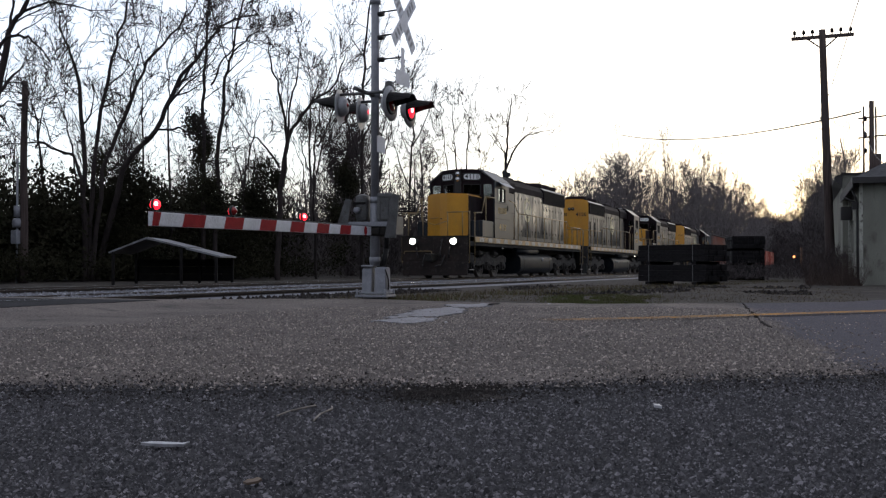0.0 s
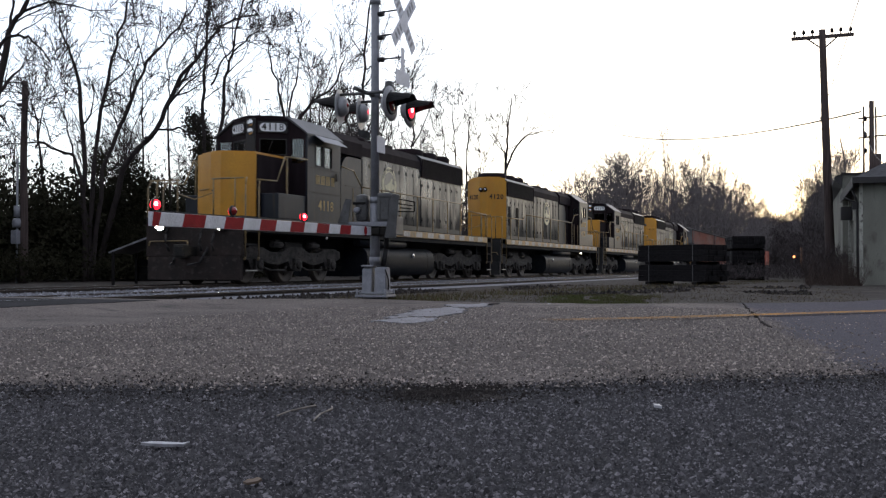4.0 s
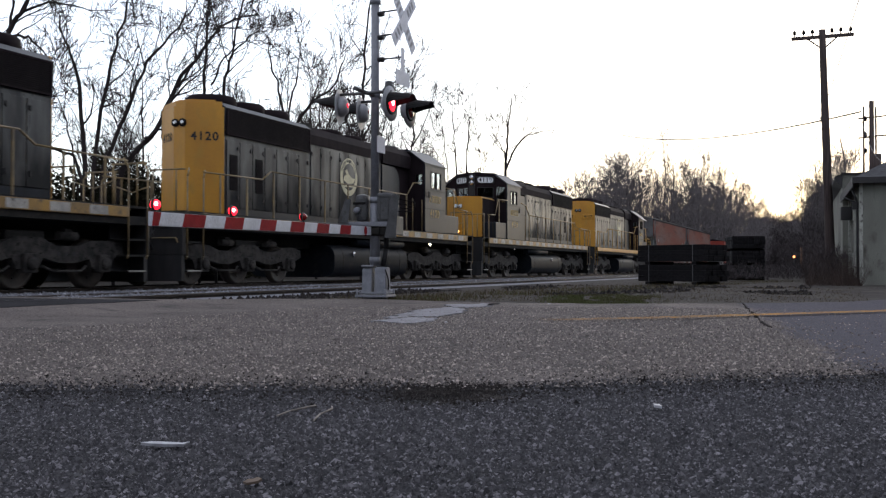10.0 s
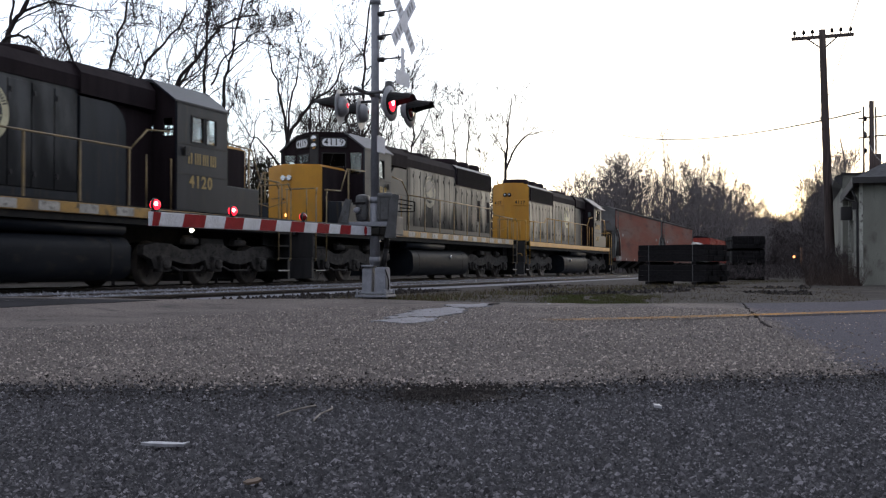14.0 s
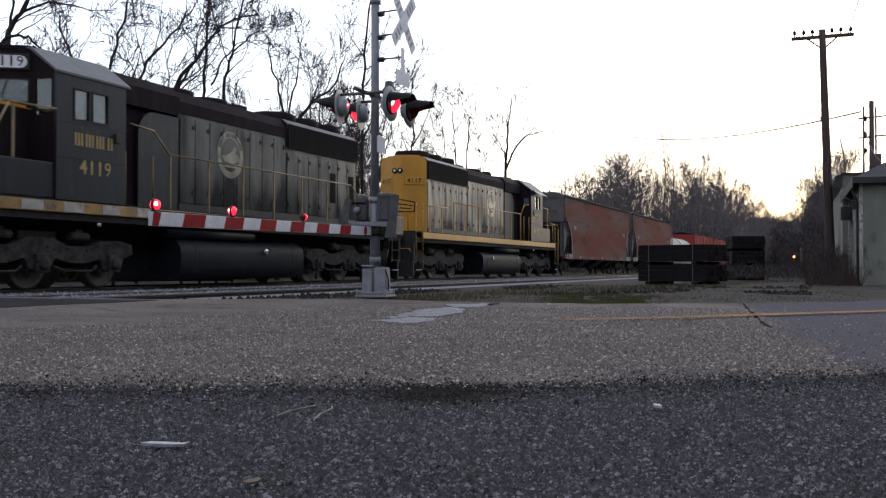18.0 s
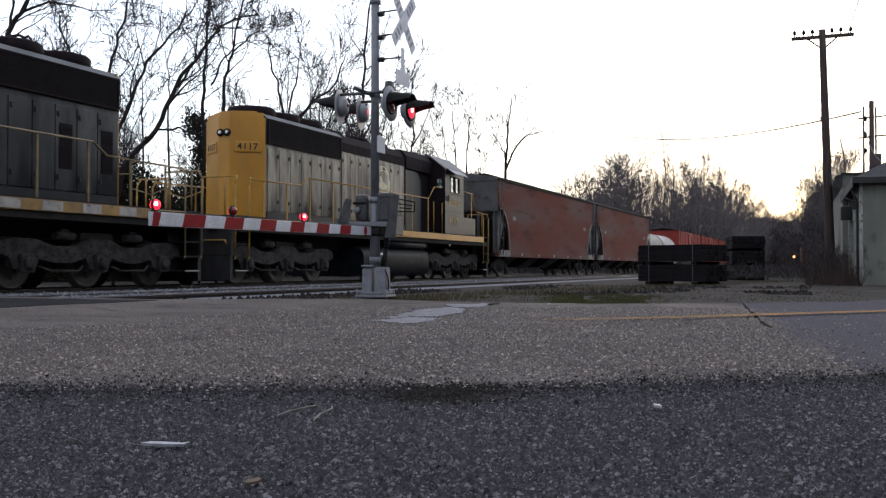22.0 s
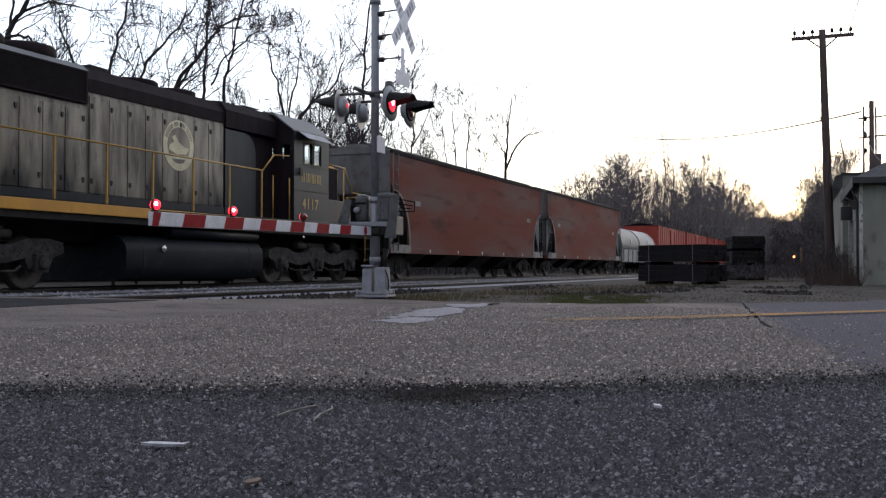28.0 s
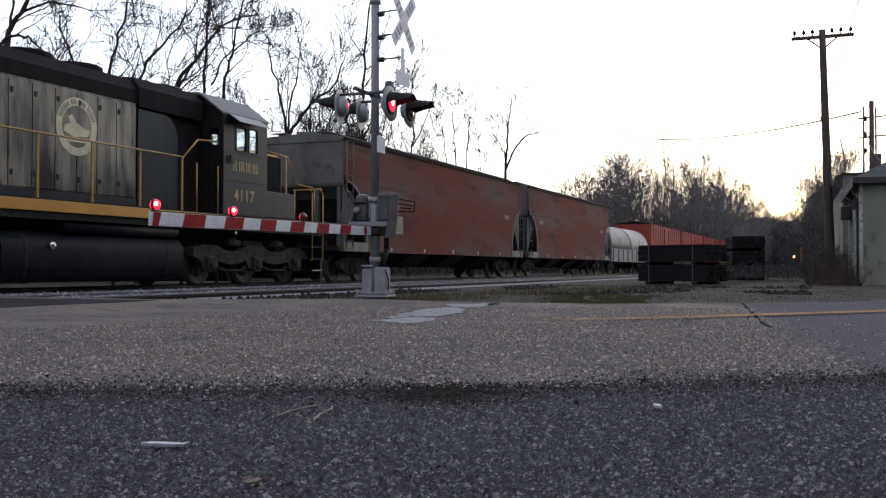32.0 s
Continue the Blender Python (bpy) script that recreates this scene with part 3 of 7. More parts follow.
        nb = part("number_board", box(B(), -0.41, 0.41, 0.0, 0.05, 4.26, 4.58, 0.02), M_BLACK, lo)
        nb.matrix_basis = fm
        ends = [(0.25 * sg + 0.12 * math.cos(a), 4.42 + 0.12 * math.sin(a)) for sg, a0 in ((1, -1.5708), (-1, 1.5708)) for a in a0 + np.arange(7) * math.pi / 6]
        part("board_face", prism(B(), ends, 0.05, 0.056, "y"), M_BOARD, nb)
        lettering("board_digits", number, 0.27, M_BLACK, nb, pose(0, 0.058, 4.42, 90, 0, 180))
    part("brow", prism(B(), [(X(3.9), -0.97), (X(3.32), -0.19), (X(3.32), 0.19), (X(3.9), 0.97)], 4.67, 4.75, "z"), M_DARK, fr)
    hl = part("headlight", box(B(), X(3.42), X(3.31), -0.15, 0.15, 3.50, 4.67, 0.02), M_BLACK, lo)
    for z in (4.30, 4.54):
        part("lens", lathe(B(), [(0.105, 0.0), (0.10, 0.03), (0.02, 0.04)], 14, "x", (X(3.31), 0, z)), M_CHROME, hl)
    holes_b = [(-1.40, -1.14, 3.45, 3.85), (1.14, 1.40, 3.45, 3.85), (-0.86, -0.62, 3.55, 3.85), (0.62, 0.86, 3.55, 3.85)]
    bk = part("cab_back", holed(B(), -1.47, 1.47, 1.75, 4.22, X(5.90), X(5.84), holes_b, "x"), M_DARK, lo)
    part("gable", prism(B(), [(-1.5, 4.22), (1.5, 4.22), (0.88, 4.68), (-0.88, 4.68)], X(5.90), X(5.84), "x"), M_DARK, bk)
    for (ya, yb, za, zb) in holes_b:
        gp = part("pane", box(B(), X(5.873), X(5.867), ya, yb, za, zb), M_GLASS, bk)
        gp.visible_shadow = False
    bm = prism(B(), [(-1.56, 4.205), (-0.9, 4.69), (0, 4.74), (0.9, 4.69), (1.56, 4.205), (1.56, 4.25), (0.9, 4.75), (0, 4.80), (-0.9, 4.75), (-1.56, 4.25)], X(6.02), X(3.80), "x")
    part("cab_roof", bm, M_CABROOF if number != "4120" else M_BLUE, lo)
    # hood behind the cab
    part("engine_hood", sbox(B(), 5.92, 8.48, -0.86, 0.86, 1.75, 4.12), M_DARK, lo)
    body = prism(B(), [(-0.95, 1.75), (0.95, 1.75), (0.95, 4.12), (0.78, 4.60), (-0.78, 4.60), (-0.95, 4.12)], X(17.94), X(8.48), "x")
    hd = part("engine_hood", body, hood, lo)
    bm = prism(B(), [(-0.975, 4.10), (0.975, 4.10), (0.975, 4.38), (0.80, 4.64), (0, 4.72), (-0.80, 4.64), (-0.975, 4.38)], X(13.48), X(8.40), "x")
    rf = part("hood_roof", bm, M_DARK, lo)
    bm = prism(B(), [(-1.02, 4.02), (1.02, 4.02), (1.02, 4.46), (0.82, 4.70), (0, 4.77), (-0.82, 4.70), (-1.02, 4.46)], X(8.46), X(6.02), "x")
    part("filter_hatch", bm, M_DARK, lo)
    bm = prism(B(), [(-0.96, 3.80), (0.96, 3.80), (1.0, 4.52), (0.82, 4.66), (0, 4.72), (-0.82, 4.66), (-1.0, 4.52)], X(17.96), X(13.50), "x")
    rad = part("radiator_section", bm, M_BLUE, lo)
    for y in (-1, 1):
        arc = [(X(7.0) - 0.55 * (1 - math.cos(a)), 3.42 + 0.55 * math.sin(a)) for a in np.arange(9) * math.pi / 16]
        part("filter_panel", prism(B(), [(X(7.0), 1.8), *arc, (X(8.44), 3.97), (X(8.44), 1.8)], *sorted((y * 0.86, y * 0.985)), "y"), M_BLUE, lo)
        part("panel_seam", sbox(B(), 7.3, 8.44, y * 0.985, y * 0.990, 3.02, 3.05), M_BLACK, lo)
        # grille
        gr = part("grille", sbox(B(), 13.62, 17.84, y * 0.97, y * 1.012, 3.88, 4.46), M_GRILLE, rad)
        bm = B()
        for k in range(15):
            z = 3.90 + k * 0.038
            sbox(bm, 13.62, 17.84, y * 1.012, y * 1.022, z, z + 0.014)
        part("grille_slats", bm, M_DARK, gr)
        part("grille_border", sbox(sbox(sbox(sbox(B(), 13.56, 17.9, y * 0.97, y * 1.03, 3.83, 3.875), 13.56, 17.9, y * 0.985, y * 1.03, 4.465, 4.51), 13.56, 13.615, y * 0.975, y * 1.03, 3.875, 4.465), 17.845, 17.9, y * 0.975, y * 1.03, 3.875, 4.465), M_DARK, gr)
        # engine doors
        for k in range(8):
            s0 = 8.56 + k * 0.613
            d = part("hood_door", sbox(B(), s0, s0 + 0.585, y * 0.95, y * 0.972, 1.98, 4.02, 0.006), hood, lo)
            for z in (2.25, 3.82):
                latch(d, X(s0 + 0.52), y * 0.983, z)
        for k in range(7):
            s0 = 13.56 + k * 0.618
            d = part("hood_door", sbox(B(), s0, s0 + 0.59, y * 0.955, y * 0.976, 1.98, 3.70, 0.006), hood, lo)
            for z in (2.25, 3.52):
                latch(d, X(s0 + 0.08), y * 0.987, z)
            if k in (4, 6) and number in ("4119", "4120"):
                vent = part("vent", sbox(B(), s0 + 0.10, s0 + 0.47, y * 0.976, y * 0.982, 2.42, 3.34), M_GRILLE, d)
                bm = B()
                for z in np.arange(2.46, 3.30, 0.07):
                    sbox(bm, s0 + 0.11, s0 + 0.46, y * 0.982, y * 0.994, float(z), float(z) + 0.025)
                part("louvre", bm, M_DARK, vent)
        part("kick_plate", sbox(B(), 8.5, 17.9, y * 0.95, y * 0.985, 1.75, 1.96), M_BLUE, lo)
        # emblem: a cream ring with a plain field and band
        crest = M_CRESTFAINT if number == "4119" else M_CREST
        crest_at = {"4120": 10.95, "4117": 10.38}.get(number, 10.68)

        def disc(r, y0, y1):
            return prism(B(), [(X(crest_at) + r * math.cos(a), 3.32 + r * math.sin(a)) for a in np.arange(36) * math.pi / 18], *sorted((y * y0, y * y1)), "y")

        em = part("emblem", disc(0.60, 0.970, 0.980), crest, lo, "faded round cream emblem")
        part("emblem_field", disc(0.43, 0.980, 0.984), hood, em)
        cx_ = X(crest_at)
        wing = [(cx_ - 0.40, 3.20), (cx_ - 0.10, 3.10), (cx_ + 0.30, 3.14), (cx_ + 0.40, 3.28), (cx_ + 0.20, 3.30), (cx_ - 0.02, 3.40), (cx_ - 0.16, 3.56), (cx_ - 0.28, 3.50), (cx_ - 0.20, 3.38), (cx_ - 0.36, 3.32)]
        part("emblem_figure", prism(B(), wing, *sorted((y * 0.984, y * 0.989)), "y"), crest, em)
        part("emblem_band", prism(B(), [(cx_ - 0.30, 2.99), (cx_ + 0.30, 3.01), (cx_ + 0.34, 3.07), (cx_ - 0.34, 3.07)], *sorted((y * 0.984, y * 0.989)), "y"), crest, em)
        for k in range(22):
            a = 0.35 + k * 0.112 + (0.09 if k > 10 else 0)
            u, w = cx_ + 0.515 * math.cos(a), 3.32 + 0.515 * math.sin(a)
            if k not in (6, 14):
                part("rim_bar", prism(B(), [(u + 0.05 * math.cos(a) * p_ - 0.016 * math.sin(a) * q_, w + 0.05 * math.sin(a) * p_ + 0.016 * math.cos(a) * q_) for p_, q_ in ((-1, -1), (1, -1), (1, 1), (-1, 1))], *sorted((y * 0.980, y * 0.983)), "y"), hood, em)
        # handrail
        part("handrail", pipe(B(), [(X(6.1), y * 1.48, 3.50), (X(6.9), y * 1.48, 3.44), (X(7.45), y * 1.48, 2.98), (X(16.55), y * 1.48, 2.98), (X(16.95), y * 1.48, 2.74), (X(19.6), y * 1.48, 2.70)], 0.022), railing, lo)
        part("handrail", pipe(B(), [(X(1.3), y * 1.48, 2.72), (X(2.3), y * 1.48, 2.76), (X(2.72), y * 1.48, 3.46), (X(3.86), y * 1.52, 3.49)], 0.022), railing, lo)
        for s in (2.82, 7.5, 9.0, 10.5, 12.0, 13.5, 15.0, 16.4, 17.7, 18.9):
            z1 = 2.98 if 7.4 < s < 16.6 else (3.46 if s < 3 else 2.70)
            part("rail_post", sbox(B(), s - 0.025, s + 0.025, y * 1.465, y * 1.495, 1.72 if s > 3 else 2.45, z1), railing, lo)
        # tank side fittings
        part("air_reservoir", tube(B(), (X(7.5), y * 1.28, 1.24), (X(11.2), y * 1.28, 1.24), 0.13, n=12), M_TANK, lo)
        part("sight_light", lathe(B(), [(0.05, 0), (0.05, 0.03), (0.02, 0.04)] if y > 0 else [(0.02, -0.04), (0.05, -0.03), (0.05, 0)], 10, "y", (X(5.2), y * 1.42, 1.30)), M_LAMP if number == "4120" else M_CHROME, lo)
    # V-shaped end of the long hood, with its headlight and number boards
    end = [(X(17.96), -0.955), (X(18.52), -0.17), (X(18.52), 0.17), (X(17.96), 0.955)]
    he = part("hood_end", prism(B(), [*end, (X(17.945), 0.955), (X(17.945), -0.955)], 1.76, 4.52, "z"), M_YELLOW, lo)
    part("hood_end_cap", prism(prism(B(), [(X(17.965), -0.9), (X(17.98), -0.9), (X(18.46), -0.15), (X(18.46), 0.15), (X(17.98), 0.9), (X(17.965), 0.9)], 4.52, 4.66, "z"), [(X(17.97), -0.7), (X(18.3), -0.2), (X(18.3), 0.2), (X(17.97), 0.7)], 4.66, 4.72, "z"), M_YELLOW, lo)
    for y in (-0.11, 0.11):
        el = part("end_lamp", lathe(B(), [(0.07, -0.05), (0.105, -0.045), (0.105, 0.0)], 14, "x", (X(18.52), y, 4.10)), M_GRILLE, he)
        part("lens", lathe(B(), [(0.03, -0.062), (0.068, -0.051)], 12, "x", (X(18.52), y, 4.10)), M_CHROME, el)
    for y in (-1, 1):
        m = facing(X(18.24), y * 0.5625, 3.72, (-0.785, y * 0.56))
        if number == "4120":
            lettering("road_number", number, 0.30, M_BLACK, he, m @ pose(0, 0.005, 0.04, 90, 0, 180))
        else:
            bd = part("number_panel", box(B(), -0.36, 0.36, 0.0, 0.03, -0.15, 0.15, 0.025), M_YELLOW, he)
            bd.matrix_basis = m
            lettering("road_number", number, 0.235, M_BLACK, he, m @ pose(0, 0.033, 0, 90, 0, 180))
    # roof fittings
    for s in (14.35, 15.75, 17.15):
        bm = lathe(B(), [(0.68, 4.62), (0.68, 4.90), (0.61, 4.95), (0.2, 4.92), (0.14, 4.96)], 24, "z", (X(s), 0, 0))
        fan = part("radiator_fan", bm, M_DARK, lo)
        bar = None
        for k in range(10):
            m = pose(X(s), 0, 4.955, 0, 0, k * 18)
            if bar is None:
                bar = part("guard_bar", tube(B(), (-0.62, 0, 0), (0.62, 0, 0), 0.012, n=4), M_UNDER, fan)
                bar.matrix_basis = m
            else:
                again(bar, "guard_bar", fan, m)
    for s in (9.4, 10.9):
        part("brake_fan", lathe(B(), [(0.62, 4.66), (0.62, 4.80), (0.56, 4.83), (0.1, 4.82)], 24, "z", (X(s), 0, 0)), M_DARK, lo)
    part("exhaust_pipe", box(B(), X(12.6), X(12.0), -0.25, 0.25, 4.68, 4.90, 0.03), M_UNDER, lo)
    if lead:
        hx = X(11.75)
        part("horn_post", tube(B(), (hx, -0.45, 4.66), (hx, -0.45, 5.20), 0.06), M_BLACK, lo)
        for dy, dx, dz in ((0.0, 0.36, 0.12), (0.16, 0.30, 0.0), (-0.16, -0.34, 0.0)):
            bm = tube(B(), (hx, -0.45 + dy, 5.18 + dz), (hx + dx * 0.7, -0.45 + dy, 5.19 + dz), 0.055, 0.08, 10)
            part("air_horn", tube(bm, (hx + dx * 0.7, -0.45 + dy, 5.19 + dz), (hx + dx, -0.45 + dy, 5.20 + dz), 0.08, 0.15, 12), M_BLACK, lo)
    part("antenna_plate", sbox(B(), 6.5, 7.3, -0.78, -0.2, 4.74, 4.765), M_VISOR, lo)
    # fuel tank
    def oval(k):
        half = [(1.05, 0.15), (1.28, 0.19), (1.41, 0.29), (1.46, 0.44), (1.46, 0.80), (1.43, 0.92), (1.33, 1.04), (1.14, 1.13)]
        return [(k * p, 0.65 + k * (q - 0.65)) for p, q in half] + [(-k * p, 0.65 + k * (q - 0.65)) for p, q in half[::-1]]
    t0, t1 = (7.95, 13.65) if turned else (7.4, 12.85)
    bm = prism(B(), oval(1.0), X(t1), X(t0), "x")
    smooth_sides(bm)
    ft = part("fuel_tank", bm, M_TANK, lo)
    for s_ in (t0 + 0.6, t1 - 0.6):
        part("tank_band", prism(B(), oval(1.004), X(s_ + 0.03), X(s_ - 0.03), "x"), M_UNDER, ft)
    for y in (-1, 1):
        part("filler_cap", lathe(B(), [(0.08, 0), (0.08, 0.05), (0.03, 0.06)] if y > 0 else [(0.03, -0.06), (0.08, -0.05), (0.08, 0)], 12, "y", (X(11.6), y * 1.46, 0.85)), M_CHROME, ft)
    loco_truck(lo, X(3.86), sense)
    loco_truck(lo, X(17.12), sense)
    return lo


locomotive("4118", 0, True, M_HOOD, True, "dirty grey diesel locomotive with yellow nose and lit headlights")
locomotive("4120", 1, False, M_HOODDARK, False, "grey diesel locomotive running hood first, with yellow hood end")
locomotive("4119", 2, True, M_HOODDARK, False, "grimy blue-grey diesel locomotive with bright yellow nose")
locomotive("4117", 3, False, M_HOODPALE, False, "weathered cream diesel locomotive coupled by its yellow hood end")


def freight_truck(car, cx, sense):
    tr = part("truck", box(B(), cx - 0.3, cx + 0.3, -1.0, 1.0, 0.45, 0.75, 0.03), M_UNDER, car)
    for y in (-1, 1):
        pts = [(-1.15, 0.42), (-1.15, 0.62), (-0.75, 0.72), (-0.35, 0.86), (0.35, 0.86), (0.75, 0.72), (1.15, 0.62), (1.15, 0.42), (0.75, 0.40), (0.4, 0.22), (-0.4, 0.22), (-0.75, 0.40)]
        part("side_frame", prism(B(), [(cx + a, b) for a, b in pts], *sorted((y * 0.92, y * 1.06)), "y"), M_UNDER, tr)
        bm = B()
        for k in (-0.16, 0.0, 0.16):
            tube(bm, (cx + k, y * 1.08, 0.30), (cx + k, y * 1.08, 0.62), 0.06, n=8)
        part("spring", bm, M_TRUCK, tr)
        for dx in (-0.89, 0.89):
            part("bearing_cap", lathe(B(), [(0.12, 0), (0.12, 0.08), (0.05, 0.1)] if y > 0 else [(0.05, -0.1), (0.12, -0.08), (0.12, 0)], 12, "y", (cx + dx, y * 1.04, 0.48)), M_TRUCK, tr)
    for dx in (-0.89, 0.89):
        wheelset(tr, cx + dx, 0.457, sense)


def hopper_car(centre, long, label):
    """A covered hopper with smooth rounded sides, cut away beneath the slope sheets at both ends."""
    car = thing("hopper_wagon", Matrix(), label, "freight wagon", "wagons behind the locomotives")
    ROLLING.append((car, centre, False))
    hl = long / 2 - 0.55
    # side sheets: outline in x-z, bowed at each end
    n = 10
    left = [(-hl + 0.15 + 1.35 * math.sin(math.pi / 2 * i / n), 3.05 - 1.85 * (1 - math.cos(math.pi / 2 * i / n))) for i in range(n + 1)]
    out = [(-hl, 4.30), (-hl, 3.25), *left, (-hl + 1.75, 1.12), (hl - 1.75, 1.12), *[(-a, b) for a, b in left[::-1]], (hl, 3.25), (hl, 4.30)]
    for y in (-1, 1):
        sh = part("side_sheet", prism(B(), out, *sorted((y * 1.56, y * 1.50)), "y"), M_BROWN, car)
        part("roof_edge", box(B(), -hl, hl, *sorted((y * 1.50, y * 1.60)), 4.28, 4.40, 0.01), M_DARK, car)
        for e in (-1, 1):
            part("edge_rim", prism(B(), [*[(e * (p[0] - 0.005), p[1]) for p in left], *[(e * (p[0] + 0.09), p[1] + 0.03) for p in left[::-1]]], *sorted((y * 1.56, y * 1.585)), "y"), M_RIM, sh)
            part("end_plate", box(B(), *sorted((e * (hl + 0.1), e * (hl - 1.6))), *sorted((y * 1.575, y * 1.59)), 0.94, 1.22), M_RIM, sh)
        part("side_sill", box(B(), -hl - 0.1, hl + 0.1, *sorted((y * 1.42, y * 1.58)), 0.92, 1.12, 0.015), M_BROWN, car)
        for k in range(7):
            x = -hl + 0.5 + k * (2 * hl - 1.0) / 6
            part("reflector", lathe(B(), [(0.075, 0), (0.07, 0.01), (0.01, 0.012)] if y > 0 else [(0.01, -0.012), (0.07, -0.01), (0.075, 0)], 12, "y", (x, y * 1.58, 1.03)), M_WHITE, car)
        for x in (-hl + 2.0, hl - 2.6):
            part("data_panel", box(B(), x, x + 0.55, *sorted((y * 1.562, y * 1.567)), 2.62, 2.80), M_RIM, sh)
        for e in (-1, 1):
            bm = B()
            for k in range(6):
                z = 1.25 + k * 0.5
                tube(bm, (e * (hl - 0.02), y * 1.62, z), (e * (hl - 0.45), y * 1.62, z), 0.016, n=5)
            for d in (0.02, 0.45):
                tube(bm, (e * (hl - d), y * 1.62, 1.0), (e * (hl - d), y * 1.62, 4.3), 0.018, n=5)
            part("ladder", bm, M_HOPGREY, car)
    part("roof", prism(B(), [(-1.52, 4.38), (-1.1, 4.52), (0, 4.58), (1.1, 4.52), (1.52, 4.38), (1.4, 4.30), (-1.4, 4.30)], -hl, hl, "x"), M_HOPGREY, car)
    part("running_board", box(box(B(), -hl, hl, -0.95, -0.55, 4.60, 4.63), -hl, hl, 0.55, 0.95, 4.60, 4.63), M_HOPGREY, car)
    bm = B()
    for k in range(5):
        x = -hl + 1.6 + k * (2 * hl - 3.2) / 4
        box(bm, x - 1.3, x + 1.3, -0.28, 0.28, 4.57, 4.68, 0.02)
    part("hatch_covers", bm, M_HOPGREY, car)
    for e in (-1, 1):
        part("end_sheet", box(B(), *sorted((e * (hl - 0.03), e * (hl - 0.09))), -1.50, 1.50, 3.0, 4.36), M_HOPGREY, car)
        part("slope_sheet", prism(B(), [(e * (hl - 0.06), 3.02), (e * (hl - 0.06), 2.94), (e * (hl - 3.0), 1.1), (e * (hl - 3.1), 1.18)], -1.49, 1.49, "y"), M_HOPGREY, car)
        part("end_platform", box(B(), *sorted((e * (hl + 0.1), e * (hl - 2.4))), -1.42, 1.42, 0.96, 1.08), M_UNDER, car)
        for y in (-0.55, 0.55, -1.3, 1.3):
            part("end_post", box(B(), *sorted((e * (hl - 0.10), e * (hl - 0.22))), y - 0.06, y + 0.06, 1.08, 3.0), M_HOPGREY, car)
        pts = [(e * (hl - 0.12), 3.0), (e * (hl - 0.12), 1.1), (e * (hl - 1.0), 2.4)]
        # dark plate stands in for the shade beneath the end sheet
        part("end_shadow_plate", box(B(), *sorted((e * (hl - 0.30), e * (hl - 0.34))), -1.40, 1.40, 2.55, 3.0), M_UNDER, car)
        for y in (-1.43, 1.43):
            part("end_gusset", prism(B(), pts, y - 0.03, y + 0.03, "y"), M_HOPGREY, car)
        part("brake_gear", tube(box(B(), *sorted((e * (hl - 0.9), e * (hl - 1.5))), -0.5, -0.1, 1.08, 1.5, 0.03), (e * (hl - 0.7), 0.3, 1.35), (e * (hl - 1.7), 0.3, 1.35), 0.2, n=12), M_UNDER, car)
        coupler(car, e * long / 2, e)
    for k in (-1.5, -0.5, 0.5, 1.5):
        x = k * hl * 0.42
        bm = prism(B(), [(-1.35, 1.12), (1.35, 1.12), (0.4, 0.45), (-0.4, 0.45)], x - 0.9, x + 0.9, "x")
        part("discharge_gate", bm, M_UNDER, car)
    freight_truck(car, -hl + 1.55, -1)
    freight_truck(car, hl - 1.55, -1)


def coil_car(centre, long):
    car = thing("coil_wagon", Matrix(), "low freight wagon with two rounded silver-grey covers", "freight wagon", "wagons behind the locomotives")
    ROLLING.append((car, centre, False))
    hl = long / 2 - 0.6
    part("deck", box(B(), -hl, hl, -1.4, 1.4, 0.95, 1.35, 0.03), M_HOPGREY, car)
    for y in (-1, 1):
        part("side_beam", box(B(), -hl, hl, *sorted((y * 1.38, y * 1.5)), 0.85, 1.75, 0.03), M_COIL, car)
        for k in range(9):
            x = -hl + 0.4 + k * (2 * hl - 0.8) / 8
            part("side_rib", box(B(), x - 0.07, x + 0.07, *sorted((y * 1.5, y * 1.56)), 0.9, 1.72), M_COIL, car)
    for e in (-1, 1):
        arch = [(1.42 * math.cos(math.pi * i / 12), 1.78 + 0.25 + 1.38 * math.sin(math.pi * i / 12)) for i in range(13)]
        bm = prism(B(), [(1.42, 1.76), *arch, (-1.42, 1.76)], *sorted((e * 0.15, e * (hl - 0.15))), "x")
        smooth_sides(bm)
        skin = M_COIL if e < 0 else M_COILWHITE
        cv = part("cover", bm, skin, car)
        for k in (0, 1):
            x = e * (0.22 + k * (hl - 0.44))
            a2 = [(1.45 * math.cos(math.pi * i / 12), 2.03 + 1.41 * math.sin(math.pi * i / 12)) for i in range(13)]
            part("cover_rib", prism(B(), [(1.45, 1.8), *a2, (-1.45, 1.8)], x - 0.05, x + 0.05, "x"), skin, cv)
        for y in (-1, 1):
            part("cover_rail", box(B(), *sorted((e * 0.25, e * (hl - 0.25))), *sorted((y * 1.42, y * 1.47)), 2.02, 2.10), skin, cv)
            part("cover_plate", box(B(), e * hl * 0.5 - 0.25, e * hl * 0.5 + 0.25, *sorted((y * 1.425, y * 1.445)), 2.2, 2.55), M_WHITE, cv)
        coupler(car, e * long / 2, e)
    freight_truck(car, -hl + 1.6, -1)
    freight_truck(car, hl - 1.6, -1)


